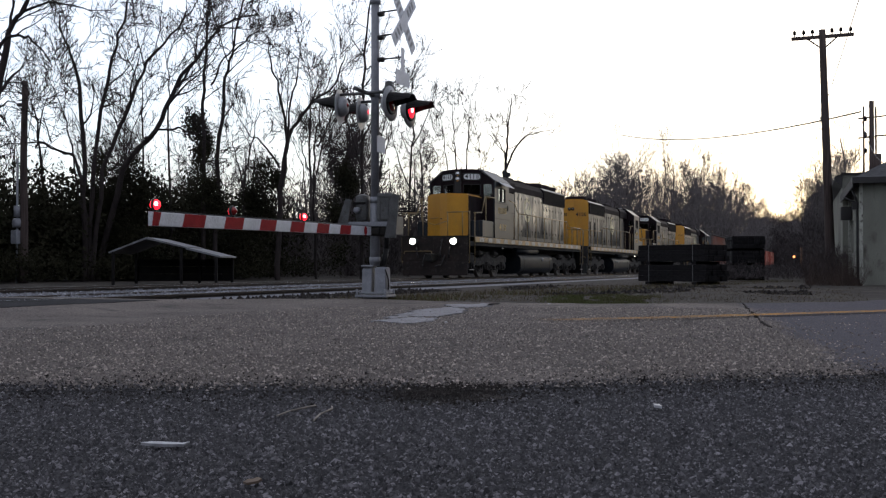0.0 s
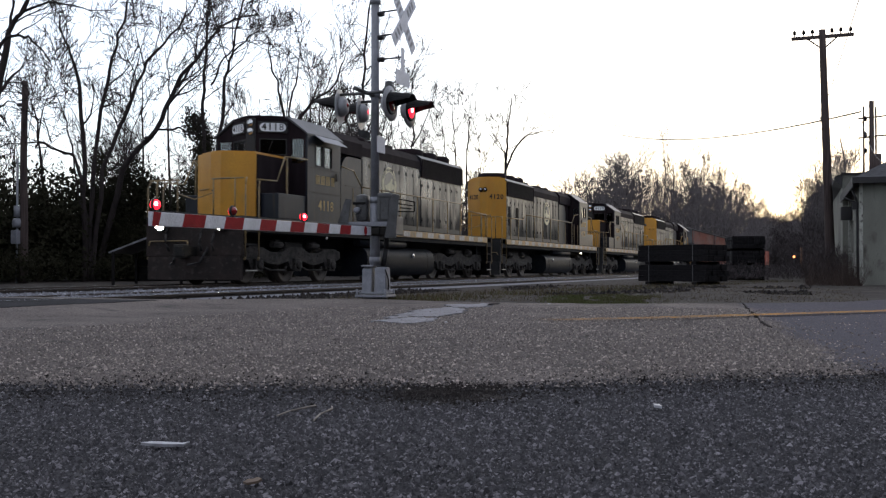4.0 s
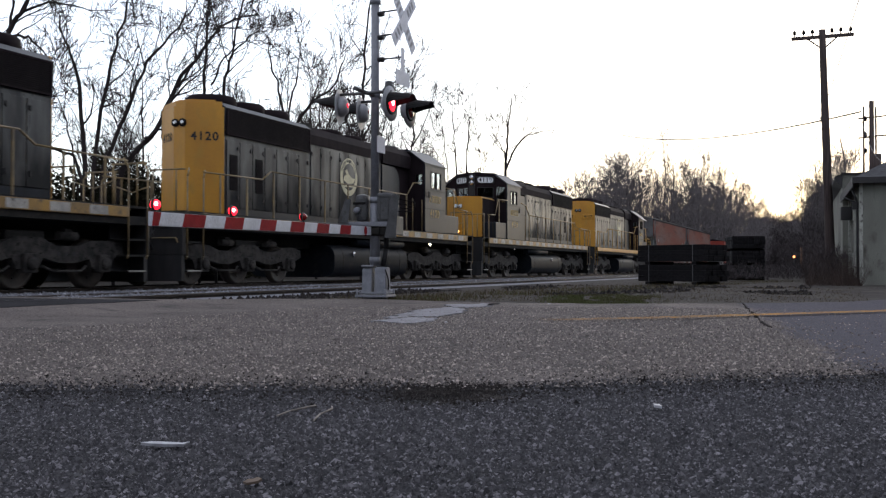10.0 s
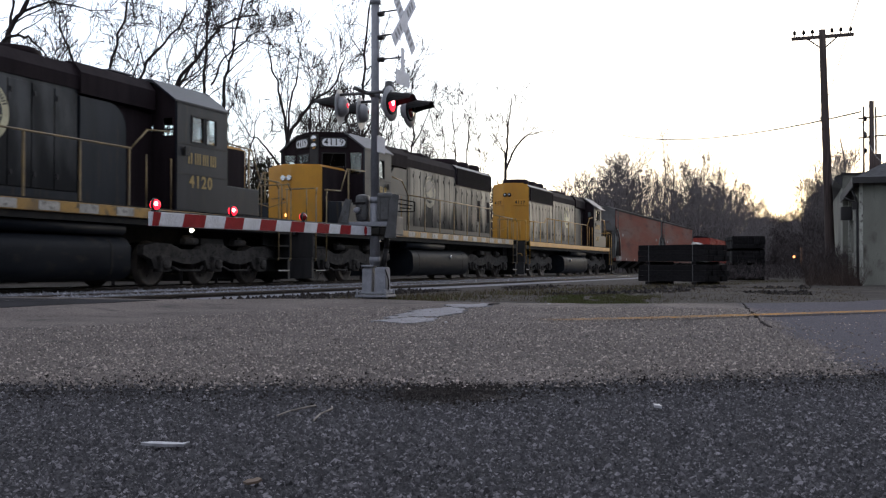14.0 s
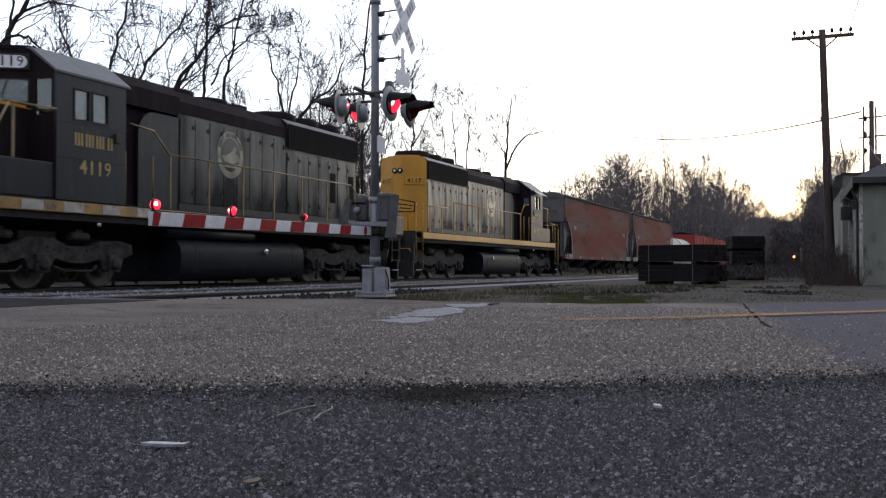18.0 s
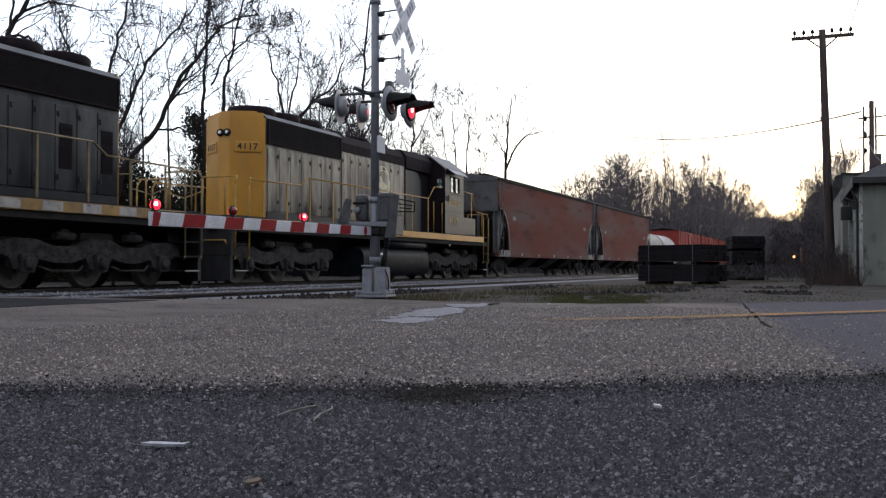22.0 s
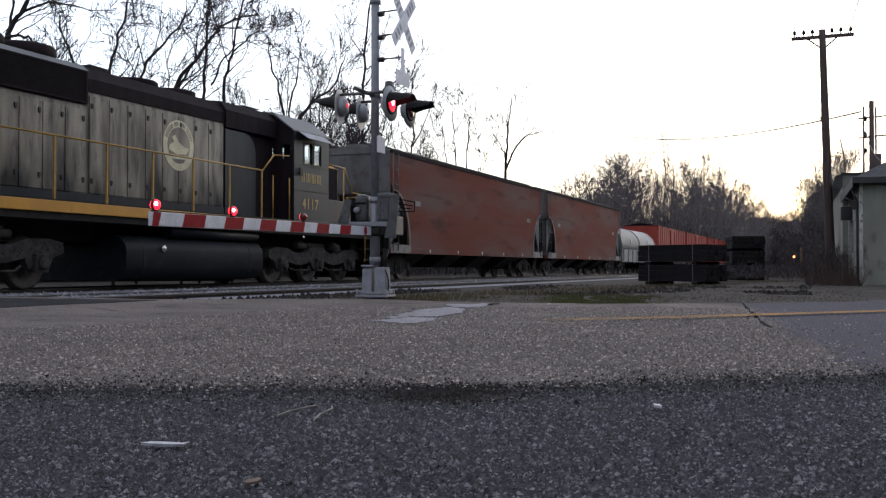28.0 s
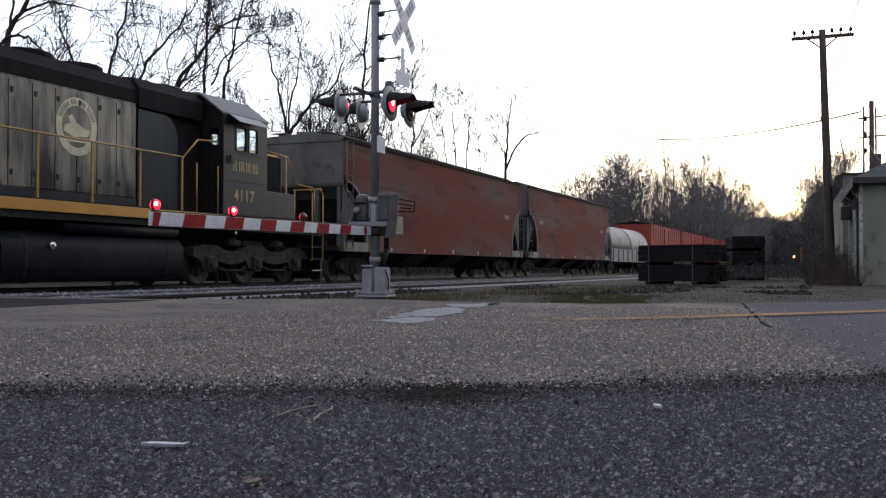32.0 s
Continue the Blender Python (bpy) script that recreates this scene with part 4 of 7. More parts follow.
def box_car(centre, long, height, material, label):
    car = thing("boxcar", Matrix(), label, "freight wagon", "wagons behind the locomotives")
    ROLLING.append((car, centre, False))
    hl = long / 2 - 0.5
    part("body", box(B(), -hl, hl, -1.45, 1.45, 1.0, height - 0.12, 0.02), material, car)
    part("roof", prism(B(), [(-1.5, height - 0.12), (0, height + 0.1), (1.5, height - 0.12)], -hl - 0.05, hl + 0.05, "x"), M_DARK, car)
    for y in (-1, 1):
        for k in range(15):
            x = -hl + 0.1 + k * (2 * hl - 0.2) / 14
            if abs(x) > 1.5:
                part("side_post", box(B(), x - 0.05, x + 0.05, *sorted((y * 1.45, y * 1.49)), 1.0, height - 0.15, 0.01), material, car)
        dr = part("sliding_door", box(B(), -1.45, 1.45, *sorted((y * 1.45, y * 1.54)), 1.1, height - 0.3, 0.02), material, car)
        part("door_bar", tube(B(), (0.4, y * 1.56, 1.15), (0.4, y * 1.56, height - 0.4), 0.025), M_UNDER, dr)
        part("side_sill", box(B(), -hl, hl, *sorted((y * 1.40, y * 1.5)), 0.8, 1.05), M_DARK, car)
    for e in (-1, 1):
        coupler(car, e * long / 2, e)
    freight_truck(car, -hl + 1.8, -1)
    freight_truck(car, hl - 1.8, -1)


TAIL = 4 * LOCO
hopper_car(TAIL + 9.75, 19.5, "rust-brown covered hopper wagon with faded patches and grey ends")
hopper_car(TAIL + 29.25, 19.5, "rust-brown covered hopper wagon, its paint chalky in places")
coil_car(TAIL + 39.0 + 7.6, 15.2)
for k in range(4):
    box_car(TAIL + 54.2 + 8.5 + k * 17.0, 17.0, 4.1, M_RED, "faded red boxcar with ribbed sides")


# ---- ground, road and track ----
def sheet(name, pts, faces, material, label, category, kind="structure"):
    me = bpy.data.meshes.new(name)
    me.from_pydata(pts, [], faces)
    me.materials.append(material)
    me.update()
    return tagged(new(name, me), label, category, "", kind)


def lerp_rows(rows, n):
    """Rows of (left, right) edge points become a grid with n columns."""
    pts, faces = [], []
    for (a, b) in rows:
        for k in range(n + 1):
            f = k / n
            pts.append(tuple(a[i] + (b[i] - a[i]) * f for i in range(3)))
    for r in range(len(rows) - 1):
        for k in range(n):
            i = r * (n + 1) + k
            faces.append((i, i + 1, i + n + 2, i + n + 1))
    return pts, faces


M_GROUND = mat("winter_ground", (0.042, 0.036, 0.031), (0.020, 0.0175, 0.016), 0.95, scale=0.7, fine=24, bump=0.9, depth=0.03, c=(0.022, 0.018, 0.016), spec=0.15, grit=(0.6, 1.35))
M_ROAD = mat("chip_seal_road", (0.121, 0.102, 0.094), (0.079, 0.067, 0.063), 0.95, scale=0.8, fine=48, bump=1.0, depth=0.02, c=(0.046, 0.042, 0.040), spec=0.2, grit=(0.35, 1.6))
M_PALE = mat("pale_worn_patch", (0.17, 0.168, 0.19), (0.12, 0.117, 0.13), 0.85, scale=2.5, fine=50, c=(0.075, 0.068, 0.066), stretch=(1, 2.5, 1), grit=(0.6, 1.3))
M_LOT = mat("dark_gravel_bed", (0.0235, 0.0226, 0.0268), (0.0112, 0.0109, 0.0130), 0.95, scale=2.0, fine=110, bump=1.0, depth=0.01, spec=0.15, grit=(0.4, 1.6))
M_LINE = mat("worn_yellow_line", (0.42, 0.19, 0.012), (0.22, 0.11, 0.025), 0.85, scale=3, fine=60, c=(0.085, 0.07, 0.06), spec=0.1)
M_SOIL = mat("dark_soil", (0.016, 0.0138, 0.0138), (0.028, 0.024, 0.0225), 0.95, scale=5, fine=80, bump=1.0, depth=0.01, spec=0.1)
M_CROSS = mat("crossing_asphalt", (0.024, 0.0235, 0.027), (0.015, 0.0148, 0.0165), 0.95, scale=1.5, fine=70, bump=0.6, depth=0.008, spec=0.06)

rng = np.random.default_rng(7)
xs = np.concatenate([np.array([-500, -250, -120, -60]), np.arange(-30, 90, 1.0), np.array([100, 130, 180, 260, 400, 700])])
ys = np.concatenate([np.array([-500, -200, -80, -45]), np.arange(-30, 40, 1.0), np.array([45, 60, 90, 150, 300, 600])])


def ground_z(x, y):
    z = -0.135
    if y > 4.5:
        z += 0.05 * min(1, (y - 4.5) / 3)
    if y > 16:
        z += min(3.0, (y - 16) * 0.55) * (1.0 if x < 60 else 1.4)
    if y > 4.5 or (x > 17 and y < -8.5):
        z += 0.05 * noise.noise((x * 0.5, y * 0.5, 0)) + 0.02 * noise.noise((x * 2, y * 2, 3))
    return z


pts = [(float(x), float(y), ground_z(x, y)) for y in ys for x in xs]
nx = len(xs)
fcs = [(j * nx + i, j * nx + i + 1, (j + 1) * nx + i + 1, (j + 1) * nx + i) for j in range(len(ys) - 1) for i in range(nx - 1)]
sheet("ground", pts, fcs, M_GROUND, "rough winter ground with dead grass and bare soil", "ground")

RZ = -0.10
edges = [((3.0, 60, -0.10), (14, 60, -0.10)), ((3.0, 5.5, -0.08), (12.0, 5.5, -0.08)), ((3.0, 3.0, -0.02), (12.0, 3.0, -0.02)), ((3.0, -7.0, -0.02), (12.2, -7.0, -0.02)),
         ((2.8, -8.1, -0.07), (15.4, -8.0, -0.09)), ((2.9, -9.4, RZ), (14.8, -9.6, RZ)), ((3.0, -10.6, RZ), (14.6, -10.9, RZ)), ((3.35, -12.0, RZ), (14.8, -12.1, RZ)),
         ((3.8, -13.3, RZ), (15.3, -13.6, RZ)), ((4.15, -14.1, RZ), (16.0, -14.7, RZ)), ((4.7, -14.95, RZ), (17.2, -15.7, RZ)), ((5.3, -15.8, RZ), (19.5, -16.6, RZ)),
         ((6.6, -17.2, RZ), (24, -18.2, RZ)), ((9.5, -20, RZ), (34, -21.5, RZ)), ((30, -32, RZ), (60, -29, RZ)), ((120, -62, RZ), (140, -55, RZ))]
fine_rows = []
for (a, b), (c, d) in zip(edges, edges[1:]):
    for k in range(12):
        w = k / 12
        fine_rows.append((tuple(a[i] + (c[i] - a[i]) * w for i in range(3)), tuple(b[i] + (d[i] - b[i]) * w for i in range(3))))
fine_rows.append(edges[-1])
p, f = lerp_rows(fine_rows, 40)
p = [(x + ((0.34 * noise.noise((x * 1.7, y * 1.7, 1)) + 0.12 * noise.noise((x * 6, y * 6, 4))) if i % 41 == 0 else (0.15 * noise.noise((x * 2, y * 2, 6)) if i % 41 == 40 else 0)), y, z + 0.012 * noise.noise((x * 0.6, y * 0.6, 5)) - (0.022 if i % 41 == 0 and z < -0.05 else 0)) for i, (x, y, z) in enumerate(p)]
road = sheet("road", p, f, M_ROAD, "worn chip-seal road that bends towards the level crossing", "road")

# worn double yellow line along the bend
mid = [(9.49, -12.80), (9.73, -13.11), (10.33, -13.77), (11.25, -14.55), (11.88, -15.07), (13.01, -16.02), (15.0, -17.4), (18.6, -19.3), (28.0, -23.8), (60, -37)]
for off in (-0.085, 0.085):
    rows = []
    for i, (x, y) in enumerate(mid):
        a, b = mid[max(0, i - 1)], mid[min(len(mid) - 1, i + 1)]
        d = Vector((b[0] - a[0], b[1] - a[1])).normalized()
        nrm = Vector((-d.y, d.x))
        w = 0.042 if i > 2 else (0.006, 0.02, 0.034)[i]
        zz = RZ + 0.024
        rows.append(((x + nrm.x * (off - w), y + nrm.y * (off - w), zz), (x + nrm.x * (off + w), y + nrm.y * (off + w), zz)))
    p, f = lerp_rows(rows, 2)
    sheet("centre_line", p, f, M_LINE, "worn yellow centre line painted on the road", "road marking")


def blob(name, outline, z, material, label, category, ragged=0.12, kind="structure"):
    """A ragged flat patch lying on the road."""
    pts2 = []
    n = len(outline)
    for i in range(n):
        a, b = outline[i], outline[(i + 1) % n]
        for k in range(22):
            f = k / 22
            x, y = a[0] + (b[0] - a[0]) * f, a[1] + (b[1] - a[1]) * f
            pts2.append((x + ragged * (noise.noise((x * 4, y * 4, 2)) + 1.3 * noise.noise((x * 13, y * 13, 3))), y + ragged * (noise.noise((x * 4, y * 4, 9)) + 0.3 * noise.noise((x * 13, y * 13, 7)))))
    bm = prism(B(), pts2, z - 0.02, z, "z")
    return single(name, bm, material, label, category, "", kind)


SEAM_A, SEAM_N = (6.46, -15.48), (0.146, -0.989)


def newer_asphalt(m):
    """Beyond a ragged seam the road is smoother, bluish asphalt."""
    n, l = m.node_tree.nodes, m.node_tree.links
    bs = n["Principled BSDF"]
    old = bs.inputs["Base Color"].links[0].from_socket
    tc = n.new("ShaderNodeTexCoord")
    off = n.new("ShaderNodeVectorMath")
    off.operation = 'SUBTRACT'
    off.inputs[1].default_value = (*SEAM_A, 0)
    l.new(tc.outputs["Object"], off.inputs[0])
    dot = n.new("ShaderNodeVectorMath")
    dot.operation = 'DOT_PRODUCT'
    dot.inputs[1].default_value = (*SEAM_N, 0)
    l.new(off.outputs[0], dot.inputs[0])
    wob = n.new("ShaderNodeTexNoise")
    wob.inputs["Scale"].default_value, wob.inputs["Detail"].default_value = 2.2, 8
    l.new(tc.outputs["Object"], wob.inputs["Vector"])
    wr = n.new("ShaderNodeMapRange")
    wr.inputs[3].default_value, wr.inputs[4].default_value = -0.35, 0.35
    l.new(wob.outputs[0], wr.inputs[0])
    add = n.new("ShaderNodeMath")
    l.new(dot.outputs["Value"], add.inputs[0])
    l.new(wr.outputs[0], add.inputs[1])
    ramp = n.new("ShaderNodeMapRange")
    ramp.inputs[1].default_value, ramp.inputs[2].default_value, ramp.inputs[4].default_value = -0.03, 0.10, 0.9
    l.new(add.outputs[0], ramp.inputs[0])
    mix = n.new("ShaderNodeMixRGB")
    mix.inputs[2].default_value = (0.043, 0.041, 0.056, 1)
    l.new(ramp.outputs[0], mix.inputs[0])
    l.new(old, mix.inputs[1])
    l.new(mix.outputs[0], bs.inputs["Base Color"])


newer_asphalt(M_ROAD)
crack = [(15.36, -14.22), (12.6, -14.55), (10.28, -14.82), (9.3, -14.97), (8.55, -15.05), (7.93, -15.24), (7.2, -15.3)]
for k, ((xa, ya), (xb, yb)) in enumerate(zip(crack, crack[1:])):
    if k >= 3:
        continue
    w = 0.013 if k < 2 else 0.006
    outline = [(xa + (xb - xa) * f, ya + (yb - ya) * f + 0.05 * noise.noise((f * 9, k * 3, 1)) - w * (0.4 + abs(noise.noise((f * 7, k, 5))))) for f in np.linspace(0, 0.96, 12)]
    outline += [(xa + (xb - xa) * f, ya + (yb - ya) * f + 0.05 * noise.noise((f * 9, k * 3, 1)) + 0.004) for f in np.linspace(0.96, 0, 12)]
    single("road_crack", prism(B(), outline, RZ, RZ + 0.016, "z"), M_SOIL, "dark open crack along the asphalt seam", "crack", "", "structure")
for o_ in ([(8.85, -11.36), (9.39, -11.28), (9.82, -11.42), (9.46, -11.78), (8.95, -11.89), (8.68, -11.74)], [(10.33, -10.96), (11.49, -10.67), (12.45, -10.71), (12.04, -11.14), (10.82, -11.48), (9.99, -11.53), (10.03, -11.29)], [(12.81, -10.55), (13.43, -10.41), (14.09, -10.87), (13.22, -11.06), (12.38, -11.05)], [(9.82, -11.08), (10.47, -10.95), (9.91, -11.31), (9.52, -11.29)]):
    blob("pale_patch", o_, RZ + 0.011, M_PALE, "pale worn patch in the road surface", "road patch", 0.16)

# gravel lot where the camera stands, a little lower than the road
lot_edge = [(-6, 2), (1.0, -9.0), (2.6, -11.0), (3.35, -12.05), (3.9, -13.35), (4.25, -14.15), (4.8, -15.0), (5.4, -15.85), (6.7, -17.3), (9.6, -20.1)]
LZ = -0.104
rows = [((x - 25, y - 6, LZ), (x + 0.35, y, LZ)) for x, y in lot_edge]
p, f = lerp_rows(rows, 60)
sheet("gravel_lot", p, f, M_LOT, "dark fine gravel lot beside the road", "gravel lot")


blob("pothole", [(3.81, -13.80), (4.10, -13.78), (4.34, -13.94), (4.24, -14.15), (3.84, -14.24), (3.70, -14.08)], LZ + 0.0015, M_SOIL, "shallow pothole full of dark soil at the road's edge", "pothole", 0.10)

def stones(name, n, place, size, material, label, category):
    """Loose angular stones, each a squat four-sided peak half sunk in the ground, as one mesh."""
    base = np.array([(1, 0, -0.25), (-1, 0, -0.25), (0, 1, -0.25), (0, -1, -0.25), (0, 0, 1)], float)
    tri = np.array([(0, 2, 4), (2, 1, 4), (1, 3, 4), (3, 0, 4)])
    at = place(n)
    n = len(at)
    r = size[0] + (size[1] - size[0]) * rng.random((n, 1, 1)) ** 2.2
    s = r * (0.55 + 0.75 * rng.random((n, 1, 3)))
    jit = base[None] * (0.75 + 0.5 * rng.random((n, 5, 1))) + 0.22 * rng.normal(size=(n, 5, 3))
    a = rng.random(n) * 6.2832
    v = jit * s
    c, sn = np.cos(a)[:, None], np.sin(a)[:, None]
    x, y = v[:, :, 0] * c - v[:, :, 1] * sn, v[:, :, 0] * sn + v[:, :, 1] * c
    v = np.stack([x, y, v[:, :, 2] * 0.75], 2) + at[:, None, :]
    fs = (tri[None] + 5 * np.arange(n)[:, None, None]).reshape(-1, 3)
    me = bpy.data.meshes.new(name)
    me.from_pydata(v.reshape(-1, 3).tolist(), [], fs.tolist())
    me.materials.append(material)
    return tagged(new(name, me), label, category, "", "stuff")


def island_stone(name, dark, light, rough=0.85):
    m = bpy.data.materials.new(name)
    m.use_nodes = True
    n, l = m.node_tree.nodes, m.node_tree.links
    g = n.new("ShaderNodeNewGeometry")
    rp = n.new("ShaderNodeValToRGB")
    rp.color_ramp.elements[0].color, rp.color_ramp.elements[1].color = rgb(dark), rgb(light)
    e = rp.color_ramp.elements.new(0.75)
    e.color = rgb(tuple(0.72 * a + 0.28 * b for a, b in zip(dark, light)))
    l.new(g.outputs["Random Per Island"], rp.inputs[0])
    l.new(rp.outputs[0], n["Principled BSDF"].inputs["Base Color"])
    n["Principled BSDF"].inputs["Roughness"].default_value = rough
    return m


M_GRAVEL = island_stone("dark_gravel_stones", (0.0105, 0.0100, 0.0130), (0.170, 0.160, 0.176))
M_BSTONE = island_stone("ballast_stones", (0.075, 0.076, 0.088), (0.24, 0.242, 0.275))
M_CHIP = island_stone("loose_chippings", (0.053, 0.046, 0.0435), (0.375, 0.318, 0.288))


def edge_x(y):
    return np.interp(y, [q[1] for q in lot_edge[::-1]], [q[0] for q in lot_edge[::-1]])


def lot_place(n):
    d = 2.0 + 3.3 * rng.random(n) ** 0.8
    b = np.radians(AXIS - 25.5 + 51 * rng.random(n))
    x, y = EYE[0] + d * np.sin(b), EYE[1] + d * np.cos(b)
    keep = x < edge_x(y) + 0.02 + 0.24 * rng.normal(size=n)
    # bare dark soil along the edge and in the pothole
    keep &= rng.random(n) > (0.42 + 0.5 * np.array([noise.noise((q * 1.4, 3.0, 8.0)) for q in y])) * np.exp(-((x - edge_x(y) + 0.18) / 0.36) ** 2)
    keep &= ((x - 4.02) / 0.42) ** 2 + ((y + 14.0) / 0.30) ** 2 > 1 + 0.35 * rng.normal(size=n)
    return np.stack([x, y, np.where(x > edge_x(y) - 0.1, RZ + 0.004, LZ + 0.001)], 1)[keep]


def lot_round(n):
    d = 0.5 + 6.5 * rng.random(n) ** 0.7
    b = np.radians(AXIS + 23 + 314 * rng.random(n))
    x, y = EYE[0] + d * np.sin(b), EYE[1] + d * np.cos(b)
    keep = x < edge_x(y) + 0.24 * rng.normal(size=n)
    return np.stack([x, y, np.full(n, LZ + 0.001)], 1)[keep]


def chip_place(n):
    d = 3.6 + 10 * rng.random(n) ** 1.5
    b = np.radians(AXIS - 25.5 + 51 * rng.random(n))
    x, y = EYE[0] + d * np.sin(b), EYE[1] + d * np.cos(b)
    keep = (rng.random(n) < np.clip((x - edge_x(y) + 0.15) / 0.8, 0.0, 1.0)) & (y < -9)
    keep &= ((x - SEAM_A[0]) * SEAM_N[0] + (y - SEAM_A[1]) * SEAM_N[1] < 0.15 * rng.normal(size=n)) | (rng.random(n) < 0.12)
    return np.stack([x, y, np.full(n, RZ + 0.006)], 1)[keep]


stones("gravel", 95000, lot_place, (0.003, 0.0105), M_GRAVEL, "dark angular gravel covering the lot", "gravel")
stones("gravel", 9000, lot_round, (0.004, 0.0125), M_GRAVEL, "dark angular gravel round about on the lot", "gravel")


def clod_place(n):
    y = -11.0 - 5.6 * rng.random(n)
    x = edge_x(y) - 0.02 + 0.34 * rng.normal(size=n)
    k = rng.random(n) < 0.15
    x, y = np.where(k, 4.0 + 0.17 * rng.normal(size=n), x), np.where(k, -14.0 + 0.14 * rng.normal(size=n), y)
    return np.stack([x, y, np.where(x > edge_x(y) - 0.1, RZ + 0.004, LZ + 0.002)], 1)


def debris_place(n):
    """Dark churned soil between the sleeper stacks and the verge."""
    b, d = np.radians(AXIS + 3.5 + 16.5 * rng.random(n)), 21.0 + 12.0 * rng.random(n)
    x, y = EYE[0] + d * np.sin(b), EYE[1] + d * np.cos(b)
    keep = np.array([noise.noise((p_ * 0.35, q_ * 0.5, 7)) + 0.5 * noise.noise((p_ * 1.3, q_ * 1.3, 2)) > 0.05 for p_, q_ in zip(x, y)]) & (y < -6.6)
    strip = rng.random(n) < 0.22
    x, y = np.where(strip, 12.5 + 11 * rng.random(n), x), np.where(strip, -5.4 - 1.5 * rng.random(n), y)
    return np.stack([x, y, np.full(n, GZ + 0.0)], 1)[keep | strip]


stones("soil_clods", 11000, clod_place, (0.003, 0.012), M_SOIL, "dark crumbs of damp soil along the road's edge", "soil")
stones("loose_chippings", 120000, chip_place, (0.004, 0.012), M_CHIP, "loose stone chippings on the road", "gravel")
GZ = -0.13
stones("soil_clods", 4500, debris_place, (0.02, 0.085), M_SOIL, "dark lumps of churned soil and bark beside the sleeper stacks", "soil")


# ---- tracks ----
def rail_profile(cy, top):
    return [(cy - 0.07, top - 0.17), (cy - 0.07, top - 0.155), (cy - 0.012, top - 0.13), (cy - 0.012, top - 0.045), (cy - 0.036, top - 0.035), (cy - 0.036, top - 0.006), (cy - 0.028, top),
            (cy + 0.028, top), (cy + 0.036, top - 0.006), (cy + 0.036, top - 0.035), (cy + 0.012, top - 0.045), (cy + 0.012, top - 0.13), (cy + 0.07, top - 0.155), (cy + 0.07, top - 0.17)]


def track(cy, top, label):
    tr = thing("railway_track", Matrix(), label, "railway track", "tracks")
    for y in (-0.754, 0.754):
        rl = part("rail", prism(B(), rail_profile(cy + y, top), -120, 420, "x"), M_RAIL, tr)
        part("rail_head", box(B(), -120, 420, cy + y - 0.026, cy + y + 0.026, top - 0.001, top + 0.002), M_RAILTOP, rl)
    first = None
    for k in range(170):
        x = 12.4 + k * 0.52
        if first is None:
            first = part("sleeper", box(B(), -0.115, 0.115, cy - 1.3, cy + 1.3, top - 0.34, top - 0.165, 0.012), M_TIE, tr)
            first.matrix_basis = pose(x, 0, 0)
        else:
            again(first, "sleeper", tr, pose(x, 0.03 * math.sin(k * 7.1), 0, 0, 0, 0.4 * math.sin(k * 3.3)))
    return tr


NEAR = -4.45
track(0.0, 0.0, "main line track with rusty rails and bright heads")
track(NEAR, -0.015, "siding track beside the main line, half sunk in ballast")
bm = prism(B(), [(-5.9, -0.20), (-5.6, -0.155), (-5.35, -0.12), (-5.15, -0.075), (-3.75, -0.065), (-3.4, -0.08), (-2.4, -0.07), (-1.7, -0.09), (1.8, -0.13), (3.0, -0.20), (3.0, -0.5), (-5.9, -0.5)], 11.4, 420, "x")
single("ballast_bed", bm, M_BALLAST, "pale grey crushed-stone ballast under both tracks", "ballast", "", "structure")
bm = B()
for y0, y1 in ((-6.9, NEAR - 0.80), (NEAR - 0.66, NEAR + 0.66), (NEAR + 0.80, -0.80), (-0.66, 0.66), (0.80, 3.2)):
    box(bm, 2.0, 11.4, y0, y1, -0.2, -0.012, 0.01)
single("crossing_surface", bm, M_CROSS, "dark asphalt laid between the rails of the level crossing", "level crossing", "", "structure")


def ballast_place(n):
    x = 11.5 + 40 * rng.random(n) ** 1.4
    y = -5.1 + 6.9 * rng.random(n)
    z = np.interp(y, [-7, -6.2, -5.45, -5.15, -3.75, -3.4, -2.4, -1.7, 1.8, 3], [-0.2, -0.175, -0.12, -0.065, -0.065, -0.08, -0.07, -0.09, -0.13, -0.2])
    keep = ~((np.abs(np.abs(y) - 0.754) < 0.09) | (np.abs(np.abs(y - NEAR) - 0.754) < 0.09))
    return np.stack([x, y, z + 0.012], 1)[keep]


stones("ballast_stones", 30000, ballast_place, (0.022, 0.055), M_BSTONE, "pale grey crushed ballast stones between the tracks", "ballast")


# ---- the crossing signal and its gate ----
MX, MY = polar(-3.85, 17.25)
sg = thing("crossing_signal", pose(MX, MY, 0), "galvanised crossing signal mast with crossbuck and red flashing lamps", "crossing signal")
TX, TY = polar(-16.16, 10.50)
# the mechanism's own axes: x along its shaft, y away from the arm
gy = Vector((MX - TX, MY - TY, 0)).normalized()
GATE = Matrix.Identity(4)
GATE.col[0], GATE.col[1] = (gy.y, -gy.x, 0, 0), (gy.x, gy.y, 0, 0)


def gpart(name, bm, material, parent):
    o = part(name, bm, material, parent)
    o.matrix_basis = GATE
    return o


